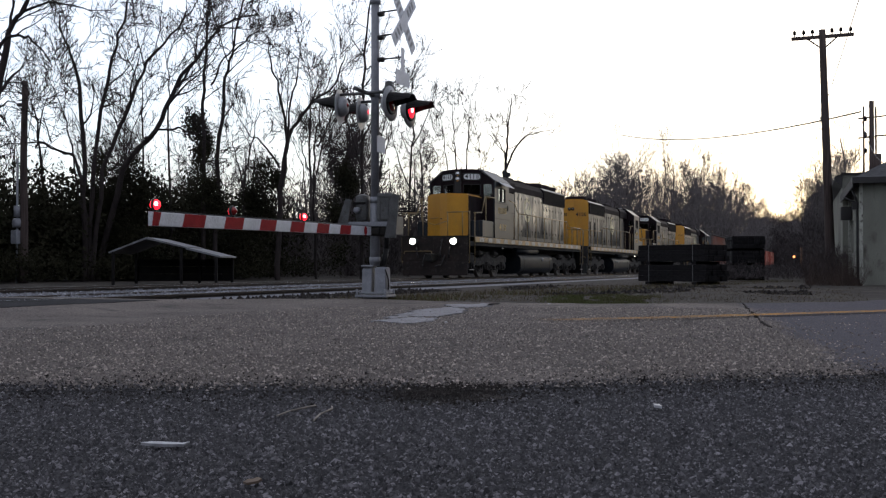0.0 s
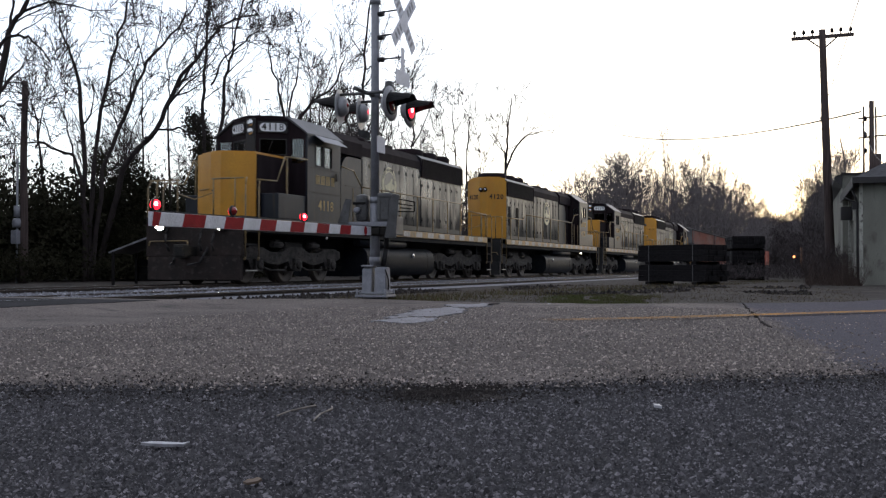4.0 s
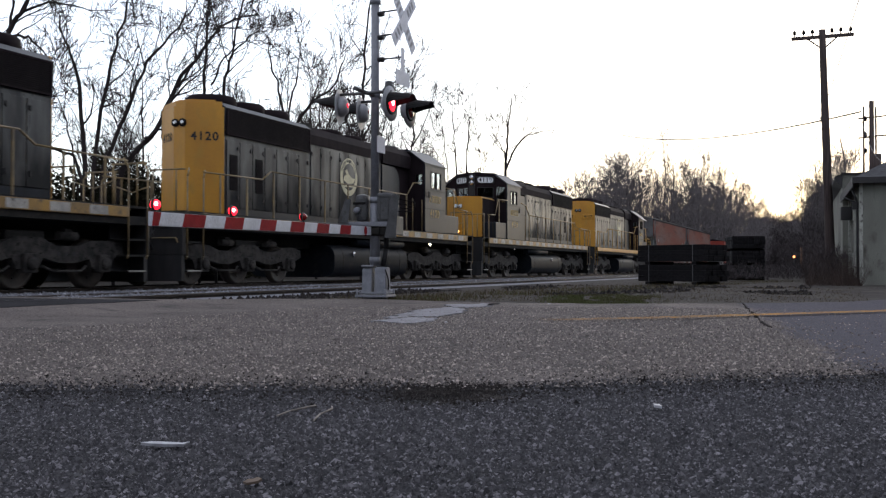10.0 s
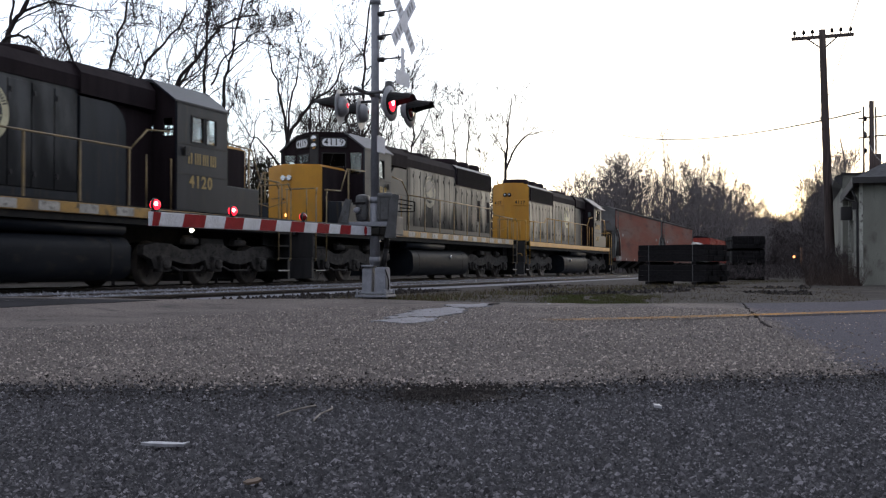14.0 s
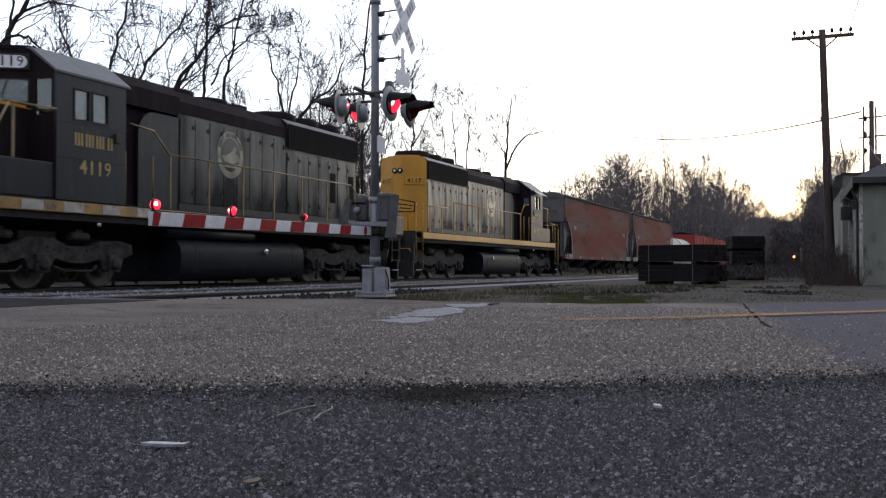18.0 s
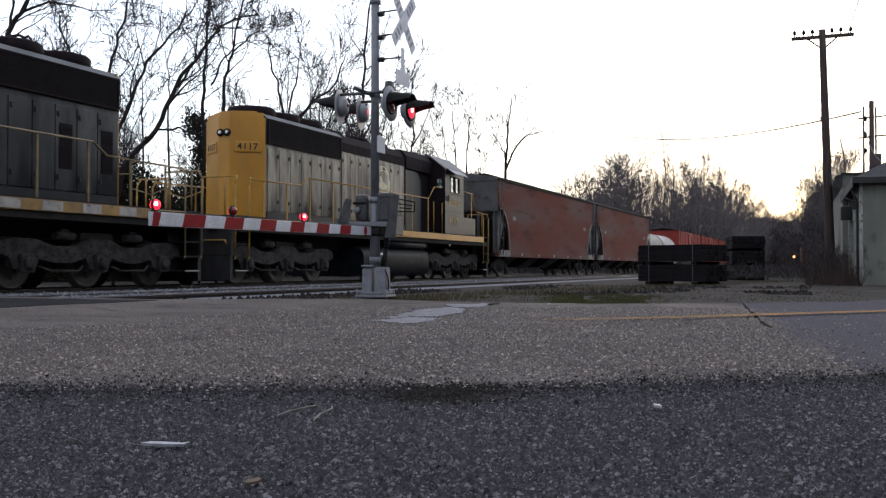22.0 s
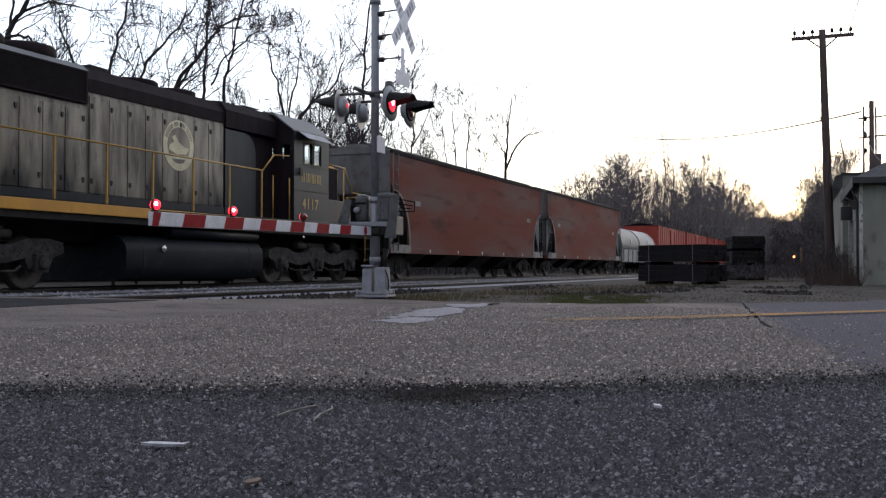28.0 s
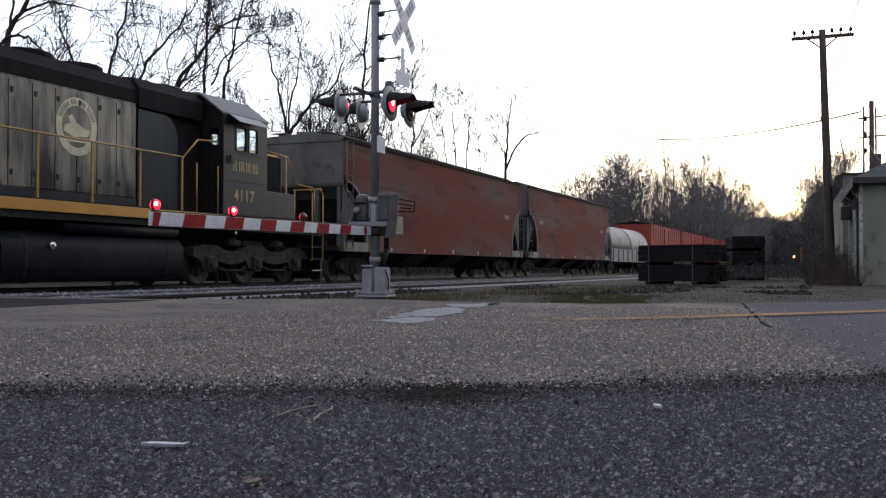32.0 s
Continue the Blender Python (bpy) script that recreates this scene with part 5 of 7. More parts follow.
gpart("base_plate", box(box(B(), -0.27, 0.29, -0.27, 0.27, GZ + 0.06, GZ + 0.10, 0.006), -0.16, 0.18, -0.16, 0.16, GZ - 0.1, GZ + 0.06), M_GALV, sg)
for dx in (-0.24, 0.26):
    for dy in (-0.24, 0.24):
        gpart("anchor_bolt", tube(tube(B(), (dx, dy, GZ + 0.05), (dx, dy, GZ + 0.2), 0.02), (dx, dy, GZ + 0.06), (dx, dy, GZ + 0.10), 0.035, n=6), M_GALV, sg)
for dx, wide in ((-0.10, 0.085), (0.135, 0.10)):
    bm = prism(B(), [(-0.16, GZ + 0.12), (0.16, GZ + 0.12), (0.125, 0.40), (0.09, 0.44), (-0.09, 0.44), (-0.125, 0.40)], dx - wide, dx + wide, "x")
    bmesh.ops.bevel(bm, geom=list(bm.edges), offset=0.015, segments=2, affect='EDGES')
    gpart("junction_base", bm, M_GALV, sg)
gpart("base_cap", box(B(), -0.20, -0.005, -0.15, 0.15, 0.44, 0.475, 0.012), M_GALV, sg)
gpart("base_flange", box(B(), -0.22, 0.26, -0.20, 0.20, GZ + 0.12, GZ + 0.15, 0.006), M_GALV, sg)
part("cable", pipe(B(), [(-0.1, -0.24, 0.40), (-0.05, -0.27, 0.25), (0.02, -0.25, 0.1), (0.05, -0.2, -0.02)], 0.012), M_BLACK, sg)
part("mast", tube(tube(B(), (0, 0, 0.46), (0, 0, 1.6), 0.084, n=16), (0, 0, 1.6), (0, 0, 5.5), 0.070, n=16), M_GALV, sg)
for z in (0.56, 1.58, 3.38, 4.98):
    part("collar", tube(B(), (0, 0, z - 0.05), (0, 0, z + 0.05), 0.092, n=16), M_GALV, sg)
# crossbuck
for z in (4.78, 4.38):
    part("sign_bracket", pipe(tube(B(), (0, -0.06, z - 0.03), (0, -0.16, z - 0.03), 0.045), [(0, -0.1, z), (0, -0.52, z + 0.02)], 0.014), M_BLACK, sg)
cb = part("crossbuck", box(B(), -0.04, 0.04, -0.5, -0.49, 4.55, 4.62), M_SIGNWHITE, sg)
for k, a in enumerate((45, -45)):
    bm = box(B(), -0.62, 0.62, -0.004, 0.004, -0.115, 0.115)
    bl = part("blade", bm, M_SIGNWHITE, cb)
    bl.matrix_basis = pose(0, -0.525 - 0.010 * k, 4.60, 0, a, 0)
    for u in (-0.48, -0.36, -0.24, 0.2, 0.32, 0.44):
        part("letter_bar", box(B(), u, u + 0.06, -0.008, -0.004, -0.06, 0.06), M_BARS, bl)
part("sign_bracket", pipe(tube(B(), (0, -0.06, 3.97), (0, -0.16, 3.97), 0.045), [(0, -0.1, 3.98), (0, -0.50, 3.98)], 0.014), M_BLACK, sg)
part("track_count_sign", box(box(B(), -0.06, 0.06, -0.515, -0.505, 3.74, 4.14), -0.28, 0.28, -0.517, -0.507, 3.50, 3.74), M_SIGNWHITE, sg)
part("notice_plate", box(B(), -0.16, 0.16, -0.115, -0.105, 2.38, 2.66, 0.003), M_SIGNWHITE, sg)
# flashing lamps, front and back
part("lamp_crossarm", pipe(pipe(B(), [(-0.78, 0, 3.36), (0.78, 0, 3.36)], 0.032, 10), [(-0.12, -0.28, 3.45), (0.12, -0.28, 3.45)], 0.02), M_BOX, sg)
for x in (-0.40, 0.40):
    part("lamp_bracket", pipe(B(), [(x, -0.48, 3.34), (x, 0.48, 3.34)], 0.026, 8), M_BOX, sg)


FLASHING = []         # (part that turns, its place, whether it shines in the first half of each flash)


def two_faced(name, at, r, deep, parent):
    """A lens that turns about its upright axis: a bright face with a hot core towards -y, a dark one towards +y."""
    bm = B()
    for f in (-1, 1):
        rings = []
        for k in range(5):
            a = k * math.pi / 8
            rings.append([bm.verts.new((r * math.cos(a) * math.cos(b), f * deep * math.sin(a), r * math.cos(a) * math.sin(b))) for b in np.arange(20) * math.pi / 10] if k < 4 else [bm.verts.new((0, f * deep, 0))])
        for k in range(4):
            for i in range(20):
                j = (i + 1) % 20
                fc = bm.faces.new((rings[k][i], rings[k][j], rings[k + 1][j], rings[k + 1][i]) if k < 3 else (rings[3][i], rings[3][j], rings[4][0]))
                fc.material_index = 1 if f > 0 else 0
                fc.smooth = True
    n0 = len(bm.faces)
    lathe(bm, [(0.004, -deep * 1.12), (r * 0.24, -deep * 1.09), (r * 0.40, -deep * 0.95)], 14, "y", (-r * 0.10, 0, r * 0.12))
    bm.faces.ensure_lookup_table()
    for fc in bm.faces[n0:]:
        fc.material_index = 2
    o = part(name, bm, M_LENSRED, parent)
    o.data.materials.append(M_LENSDIM)
    o.data.materials.append(M_LENSCORE)
    o.matrix_basis = at
    return o


def flasher(x, f, first):
    """A lamp that faces -y (f = -1) or +y, in front of its round background plate."""
    o = f * 0.46
    bm = lathe(B(), [(0.29, 0.0), (0.295, 0.008), (0.17, 0.014), (0.02, 0.010)] if f > 0 else [(0.02, -0.010), (0.17, -0.014), (0.295, -0.008), (0.29, 0.0)], 32, "y", (x, o, 3.14))
    bg = part("background_disc", bm, M_DISC, sg)
    bm = lathe(B(), [(0.04, -0.13), (0.12, -0.12), (0.165, -0.06), (0.168, 0.0)] if f > 0 else [(0.168, 0.0), (0.165, 0.06), (0.12, 0.12), (0.04, 0.13)], 20, "y", (x, o, 3.14))
    part("lamp_housing", bm, M_DISC, bg)
    part("lens_rim", lathe(B(), [(0.185, 0.0), (0.18, 0.03), (0.155, 0.03)] if f > 0 else [(0.155, -0.03), (0.18, -0.03), (0.185, 0.0)], 24, "y", (x, o + f * 0.012, 3.14)), M_BLACK, bg)
    y = o + f * 0.020
    place = pose(x, y, 3.14, 0, 0, 0 if f < 0 else 180)
    FLASHING.append((two_faced("lens", place, 0.155, 0.045, bg), place, first))
    # small sight window in the back of the housing
    place = pose(x, o - f * 0.13, 3.16, 0, 0, 180 if f < 0 else 0)
    FLASHING.append((two_faced("sight_window", place, 0.035, 0.02, bg), place, first))
    # long visor: an open half tube, drooping to the front
    bm = B()
    ring = []
    for d, r, drop in ((0.0, 0.19, 0.0), (0.16, 0.185, 0.012), (0.40, 0.17, 0.035)):
        wide = 96 if d == 0 else (82 if d < 0.2 else 58)
        ring.append([bm.verts.new((x + r * math.sin(radians(a)), y + f * d, 3.14 - drop + r * math.cos(radians(a)))) for a in np.linspace(-wide, wide, 15)])
    fs = []
    for a, b in zip(ring, ring[1:]):
        for i in range(14):
            fs.append(bm.faces.new((a[i], a[i + 1], b[i + 1], b[i])))
    bmesh.ops.solidify(bm, geom=fs, thickness=0.008)
    part("visor", bm, M_BLACK, bg)
    if f > 0:
        bg.matrix_basis = Matrix.Translation((x, o, 0)) @ Matrix.Rotation(radians(10), 4, 'Z') @ Matrix.Translation((-x, -o, 0))


flasher(-0.40, -1, True)
flasher(0.40, -1, False)
flasher(-0.40, 1, True)
flasher(0.40, 1, False)
part("bell", lathe(B(), [(0.02, 3.62), (0.07, 3.60), (0.09, 3.50), (0.13, 3.46), (0.13, 3.45)], 18, "z", (0.1, -0.22, 0)), M_BOX, sg)

# gate: mechanism on the mast, arm along the near side of the tracks
gt = thing("crossing_gate", pose(MX, MY, 0), "lowered red-and-white striped crossing gate with lamps", "crossing gate")
mh = gpart("mechanism_housing", box(B(), 0.075, 0.36, -0.15, 0.16, 1.20, 1.66, 0.05), M_BOX, gt)
gpart("housing_lid", box(B(), 0.085, 0.35, -0.16, 0.17, 1.60, 1.69, 0.03), M_BOX, gt)
gpart("housing_rib", box(box(B(), 0.12, 0.14, -0.165, -0.145, 1.24, 1.58), 0.26, 0.28, -0.165, -0.145, 1.24, 1.58), M_BOX, gt)
gpart("relay_housing", box(B(), -0.33, -0.10, -0.13, 0.14, 1.21, 1.68, 0.09), M_BOX, gt)
gpart("housing_knob", lathe(B(), [(0.02, -0.22), (0.05, -0.20), (0.06, -0.13)], 12, "y", (-0.27, 0, 1.40)), M_GALV, gt)
gpart("housing_hinge", box(B(), -0.35, -0.12, -0.15, -0.12, 1.50, 1.54, 0.01), M_GRILLE, gt)
gpart("guard_plate", prism(B(), [(-0.60, 1.19), (-0.42, 1.19), (-0.36, 1.58), (-0.46, 1.60)], -0.20, -0.16, "y"), M_BOX, gt)
gpart("guard_plate", prism(B(), [(0.235, 0.93), (0.43, 0.93), (0.49, 1.64), (0.375, 1.67)], -0.22, -0.18, "y"), M_BOX, gt)
gpart("counterweight", box(B(), 0.37, 0.42, -0.17, 0.30, 0.98, 1.30, 0.02), M_BOX, gt)
gpart("arm_shaft", box(B(), -0.61, 0.36, -0.165, -0.095, 1.125, 1.205, 0.01), M_GALV, gt)
gpart("mast_clamp", box(box(B(), -0.17, 0.25, -0.13, 0.13, 0.97, 1.12, 0.03), -0.13, 0.13, -0.16, -0.12, 0.99, 1.10, 0.01), M_UNDER, gt)
gpart("conduit", pipe(B(), [(0.20, 0.05, 1.0), (0.19, 0.05, 0.75), (0.13, 0.06, 0.46)], 0.045, 10), M_BLACK, gt)
bm = B()
for p_, q_ in (((0.46, 1.58), (0.76, 1.52)), ((0.76, 1.52), (0.75, 1.36)), ((0.75, 1.36), (0.46, 1.37)), ((0.46, 1.50), (0.72, 1.46)), ((0.50, 1.43), (0.70, 1.41))):
    tube(bm, (p_[0], -0.2, p_[1]), (q_[0], -0.2, q_[1]), 0.010, n=6)
gpart("wire_guard", bm, M_GRILLE, gt)
gpart("arm_yoke", prism(B(), [(-0.30, -0.55), (-0.14, -0.55), (-0.10, -0.10), (-0.45, -0.10)], 1.02, 1.12, "z"), M_UNDER, gt)
tip, root = Vector((TX - MX, TY - MY, 0.915)), Vector((-0.30, -0.05, 1.04))
along = (tip - root)
LEN = along.length
armm = Matrix.Translation(root) @ along.to_track_quat('X', 'Z').to_matrix().to_4x4()
arm = part("gate_arm", box(B(), 0.0, LEN, -0.022, 0.022, -0.072, 0.072, 0.008), M_ARMWHITE, gt)
arm.matrix_basis = armm
sl = 0.030
for k in range(7):
    b, a = LEN - max(0.004, 0.645 + (k - 1) * 0.975), LEN - (0.645 + (k - 1) * 0.975 + 0.485)
    for y0, y1 in ((-0.0245, -0.022), (0.022, 0.0245)):
        pts4 = [(a + sl, -0.070), (min(b + sl, LEN - 0.003), -0.070), (min(b - sl, LEN - 0.003), 0.070), (a - sl, 0.070)]
        part("red_stripe", prism(B(), pts4, y0, y1, "y"), M_ARMRED, arm)
part("arm_end", tube(B(), (0.30, -0.028, 0), (0.30, 0.028, 0), 0.075, n=16), M_ARMRED, arm)
# arm lamps: the outermost burns steadily, the other two flash in turn; each lens faces across the road
for u, first in ((LEN - 0.10, None), (LEN - 1.86, True), (LEN - 4.07, False)):
    lp = part("arm_lamp", tube(box(B(), u - 0.03, u + 0.03, -0.03, 0.03, 0.072, 0.09), (u, -0.012, 0.145), (u, 0.012, 0.145), 0.066, n=16), M_BLACK, arm)
    place = pose(u, 0, 0.145, 0, 0, 135)
    ln = two_faced("lens", place, 0.055, 0.055, lp)
    if first is not None:
        FLASHING.append((ln, place, first))
part("arm_wire", pipe(B(), [(0.0, 0, 0.085), (LEN - 0.2, 0, 0.082)], 0.006, 5), M_BLACK, arm)


# ---- poles, building, stacks ----
def wood_pole(x, y, height, r, lean, label):
    o = thing("utility_pole", pose(x, y, GZ, 0, lean, 0), label, "utility pole")
    bm = lathe(B(), [(r * (1 - 0.35 * k / 10), height * k / 10 - 0.05) for k in range(11)], 12, "z")
    for v in bm.verts:
        v.co.x += 0.02 * math.sin(v.co.z * 1.1)
    part("pole", bm, M_WOODPOLE, o)
    return o


px, py = polar(20.98, 47.0)
pl = wood_pole(px, py, 10.98, 0.21, 0, "weathered wooden utility pole with a six-pin crossarm")
ux = Vector((math.cos(radians(AXIS)), -math.sin(radians(AXIS)), 0))     # across the view
ud = Vector((math.sin(radians(AXIS)), math.cos(radians(AXIS)), 0))
pl.matrix_basis = pose(px, py, GZ) @ Matrix.Rotation(radians(-1.7), 4, ud)
ca = ux * 0.97 + ud * -0.25
part("crossarm", box(B(), -1.28, 1.28, -0.06, 0.06, -0.07, 0.07, 0.01), M_WOODPOLE, pl).matrix_basis = Matrix.Translation((0, 0, 10.63)) @ ca.to_track_quat('X', 'Z').to_matrix().to_4x4()
for u in (-1.14, -0.76, -0.40, 0.40, 0.76, 1.16):
    q = ca * u
    ins = part("insulator", lathe(B(), [(0.025, 10.69), (0.025, 10.80), (0.075, 10.81), (0.07, 10.92), (0.03, 10.98)], 10, "z", (q.x, q.y, 0)), M_GRILLE, pl)
for e in (-1, 1):
    q = ca * (e * 0.62)
    part("arm_brace", pipe(B(), [(q.x, q.y, 10.58), (0.02 * e, 0, 10.08)], 0.035), M_WOODPOLE, pl)

px, py = polar(-22.52, 36.5)
pl = wood_pole(px, py, 6.85, 0.15, 0, "short wooden service pole with conduit and meter boxes")
q = -ux * 0.19 - ud * 0.06
part("conduit", tube(B(), (q.x, q.y, 0.0), (q.x, q.y, 4.2), 0.035, n=8), M_GALV, pl)
part("meter", lathe(tube(B(), (q.x, q.y, 2.25), (q.x, q.y, 2.62), 0.11, n=10), [(0.14, 1.9), (0.16, 2.0), (0.16, 2.12), (0.1, 2.2)], 14, "z", (q.x, q.y, 0)), M_GALV, pl)
part("meter_box", box(B(), q.x - 0.16, q.x + 0.16, q.y - 0.12, q.y + 0.12, 1.35, 1.80, 0.02), M_GALV, pl)
q2 = -ux * 0.22
part("spool", tube(B(), (q2.x, q2.y, 6.0), (0, 0, 6.0), 0.06, n=8), M_BLACK, pl)

# white roadside building
M_WALL = mat("stained_white_render", (0.165, 0.165, 0.145), (0.105, 0.105, 0.09), 0.85, scale=0.9, fine=40, stretch=(1, 1, 0.5), c=(0.055, 0.05, 0.042))
M_ROOF = mat("dark_roofing", (0.016, 0.015, 0.017), (0.026, 0.024, 0.025), 0.8, scale=2)
M_TRIM = mat("aged_white_trim", (0.30, 0.30, 0.27), (0.20, 0.20, 0.18), 0.7, scale=3, c=(0.07, 0.06, 0.055))
bx0, by1 = 35.2, -16.25
bd = thing("roadside_building", Matrix.Translation((bx0, by1, 0)) @ pose(0, 0, 0, 0, 0, 2.4) @ Matrix.Translation((-bx0, -by1, 0)), "small white rendered building with a dark overhanging roof", "building")
part("wall", holed(B(), by1 - 9.0, by1, GZ - 0.2, 3.25, bx0, bx0 + 0.25, [(by1 - 4.6, by1 - 3.4, 1.0, 2.3)], "x"), M_WALL, bd)
part("wall", holed(B(), bx0 + 0.26, bx0 + 8.19, GZ - 0.2, 3.25, by1 - 0.25, by1, [(bx0 + 2.0, bx0 + 3.0, GZ, 2.1), (bx0 + 5.0, bx0 + 6.2, 1.0, 2.2)], "y"), M_WALL, bd)
part("wall", box(B(), bx0 + 0.26, bx0 + 8.18, by1 - 9.0, by1 - 8.75, GZ - 0.2, 3.25), M_WALL, bd)
for u in (0.0, 1.7, 3.1, 6.6):
    part("pilaster", box(B(), bx0 + u + 0.02, bx0 + u + 0.26, by1, by1 + 0.10, GZ - 0.1, 3.2, 0.01), M_TRIM, bd)
part("door", box(B(), bx0 + 2.02, bx0 + 2.98, by1 - 0.18, by1 - 0.12, GZ, 2.08, 0.01), M_TRIM, bd)
for u in (5.0,):
    w = part("window", box(box(box(box(B(), bx0 + u, bx0 + u + 1.2, by1 - 0.16, by1 - 0.1, 1.0, 1.06), bx0 + u, bx0 + u + 1.2, by1 - 0.16, by1 - 0.1, 2.14, 2.2), bx0 + u, bx0 + u + 0.06, by1 - 0.16, by1 - 0.1, 1.06, 2.14), bx0 + u + 1.14, bx0 + u + 1.2, by1 - 0.16, by1 - 0.1, 1.06, 2.14), M_TRIM, bd)
    part("pane", box(B(), bx0 + u + 0.06, bx0 + u + 1.14, by1 - 0.14, by1 - 0.13, 1.06, 2.14), M_GLASS, w)
M_SHINGLE = mat("worn_grey_shingle", (0.050, 0.050, 0.055), (0.030, 0.030, 0.033), 0.85, scale=3, stretch=(1, 1, 3), c=(0.02, 0.02, 0.021))
bm = B()
base = [bm.verts.new(p) for p in ((bx0 - 0.30, by1 + 0.30, 3.32), (bx0 + 9.0, by1 + 0.30, 3.32), (bx0 + 9.0, by1 - 9.3, 3.32), (bx0 - 0.30, by1 - 9.3, 3.32))]
low = [bm.verts.new((v.co.x, v.co.y, 3.22)) for v in base]
top = [bm.verts.new((bx0 + 3.4, by1 - 4.5, 5.9)), bm.verts.new((bx0 + 6.0, by1 - 4.5, 5.9))]
for f in ((base[3], base[0], top[0]), (base[0], base[1], top[1], top[0]), (base[1], base[2], top[1]), (base[2], base[3], top[0], top[1]), tuple(low)):
    bm.faces.new(f)
for k in range(4):
    bm.faces.new((base[k], base[(k + 1) % 4], low[(k + 1) % 4], low[k]))
bmesh.ops.recalc_face_normals(bm, faces=list(bm.faces))
part("roof", bm, M_SHINGLE, bd)
part("fascia", box(box(B(), bx0 - 0.33, bx0 - 0.301, by1 - 9.3, by1 + 0.33, 3.14, 3.33), bx0 - 0.30, bx0 + 8.0, by1 + 0.301, by1 + 0.33, 3.02, 3.33), M_ROOF, bd)
part("soffit", box(B(), bx0 - 0.29, bx0 + 8.0, by1 + 0.002, by1 + 0.29, 3.16, 3.20), M_ROOF, bd)
# taller flat-topped part behind
part("rear_block", box(B(), bx0 + 8.2, bx0 + 21.0, by1 - 8.0, by1 + 0.25, GZ - 0.2, 4.15, 0.02), M_WALL, bd)
part("rear_eave", prism(B(), [(by1 + 0.26, 4.14), (by1 + 0.52, 4.10), (by1 + 0.52, 3.95), (by1 + 0.26, 3.65)], bx0 + 8.0, bx0 + 21.0, "x"), M_ROOF, bd)
part("rear_coping", box(B(), bx0 + 8.1, bx0 + 21.1, by1 - 8.1, by1 + 0.3, 4.155, 4.21), M_ROOF, bd)
part("wall_box", box(B(), bx0 + 6.0, bx0 + 6.5, by1 + 0.01, by1 + 0.40, 2.25, 2.75, 0.02), M_ROOF, bd)
part("downpipe", pipe(B(), [(bx0 + 1.0, by1 + 0.28, 3.05), (bx0 + 0.9, by1 + 0.12, 2.6), (bx0 + 0.9, by1 + 0.12, GZ)], 0.04, 8), M_ROOF, bd)
part("wall_lamp", tube(box(B(), bx0 + 0.55, bx0 + 0.75, by1 + 0.12, by1 + 0.3, 2.35, 2.6, 0.02), (bx0 + 0.65, by1 + 0.2, 2.6), (bx0 + 0.65, by1 + 0.55, 2.75), 0.03), M_ROOF, bd)

# transformer rack behind the building
rx, ry = polar(23.0, 62)
rk = thing("pole_rack", pose(rx, ry, GZ), "pair of tall poles carrying crossarms, wires and transformers", "utility pole")
for u in (-0.45, 0.0, 0.24):
    part("pole", tube(B(), tuple(ux * u), tuple(ux * u + Vector((0, 0, 9.7 if u else 10.0))), 0.16 if u == 0 else 0.06, 0.13 if u == 0 else 0.05, 10), M_WOODPOLE, rk)
for z in (9.3, 8.2):
    part("crossarm", tube(B(), tuple(ux * -0.75 + Vector((0, 0, z - 0.3))), tuple(ux * 1.9 + Vector((0, 0, z))), 0.05, n=6), M_WOODPOLE, rk)
part("transformer", tube(B(), tuple(ux * 0.2 + Vector((0, 0, 5.2))), tuple(ux * 0.2 + Vector((0, 0, 7.0))), 0.32, n=14), M_WOODPOLE, rk)
for z in (7.2, 8.1, 9.0):
    part("insulator", lathe(B(), [(0.04, z - 0.15), (0.09, z - 0.1), (0.09, z + 0.05), (0.04, z + 0.15)], 8, "z", tuple(ux * -0.35)), M_GRILLE, rk)


def span(p, q, sag, r, label):
    n = 16
    pts = []
    for k in range(n + 1):
        f = k / n
        v = Vector(p).lerp(Vector(q), f)
        v.z -= sag * 4 * f * (1 - f)
        pts.append(v)
    single("overhead_wire", pipe(B(), pts, r, 4), M_BLACK, label, "wire", "overhead wires")


a = Vector((rx, ry, GZ + 9.4))
span(a - ux * 0.6, (*polar(10.0, 120), 16.0), 1.0, 0.045, "thin overhead wire running to the far trees")
span(a + ux * 0.4, (*polar(30, 50), 10.0), 0.3, 0.02, "thin overhead wire to the pole rack")
span(a - ux * 0.6 - Vector((0, 0, 0.3)), (bx0 + 7, by1 - 1.0, 4.4), 0.6, 0.02, "drooping service wire to the building")
span((px, py, 6.6), (*polar(-40, 40), 8.0), 0.3, 0.02, "service wire to the wooden pole")
span((*polar(20.9, 60), 10.0), (*polar(24.5, 30), 11.5), 0.1, 0.018, "thin overhead wire against the sky")


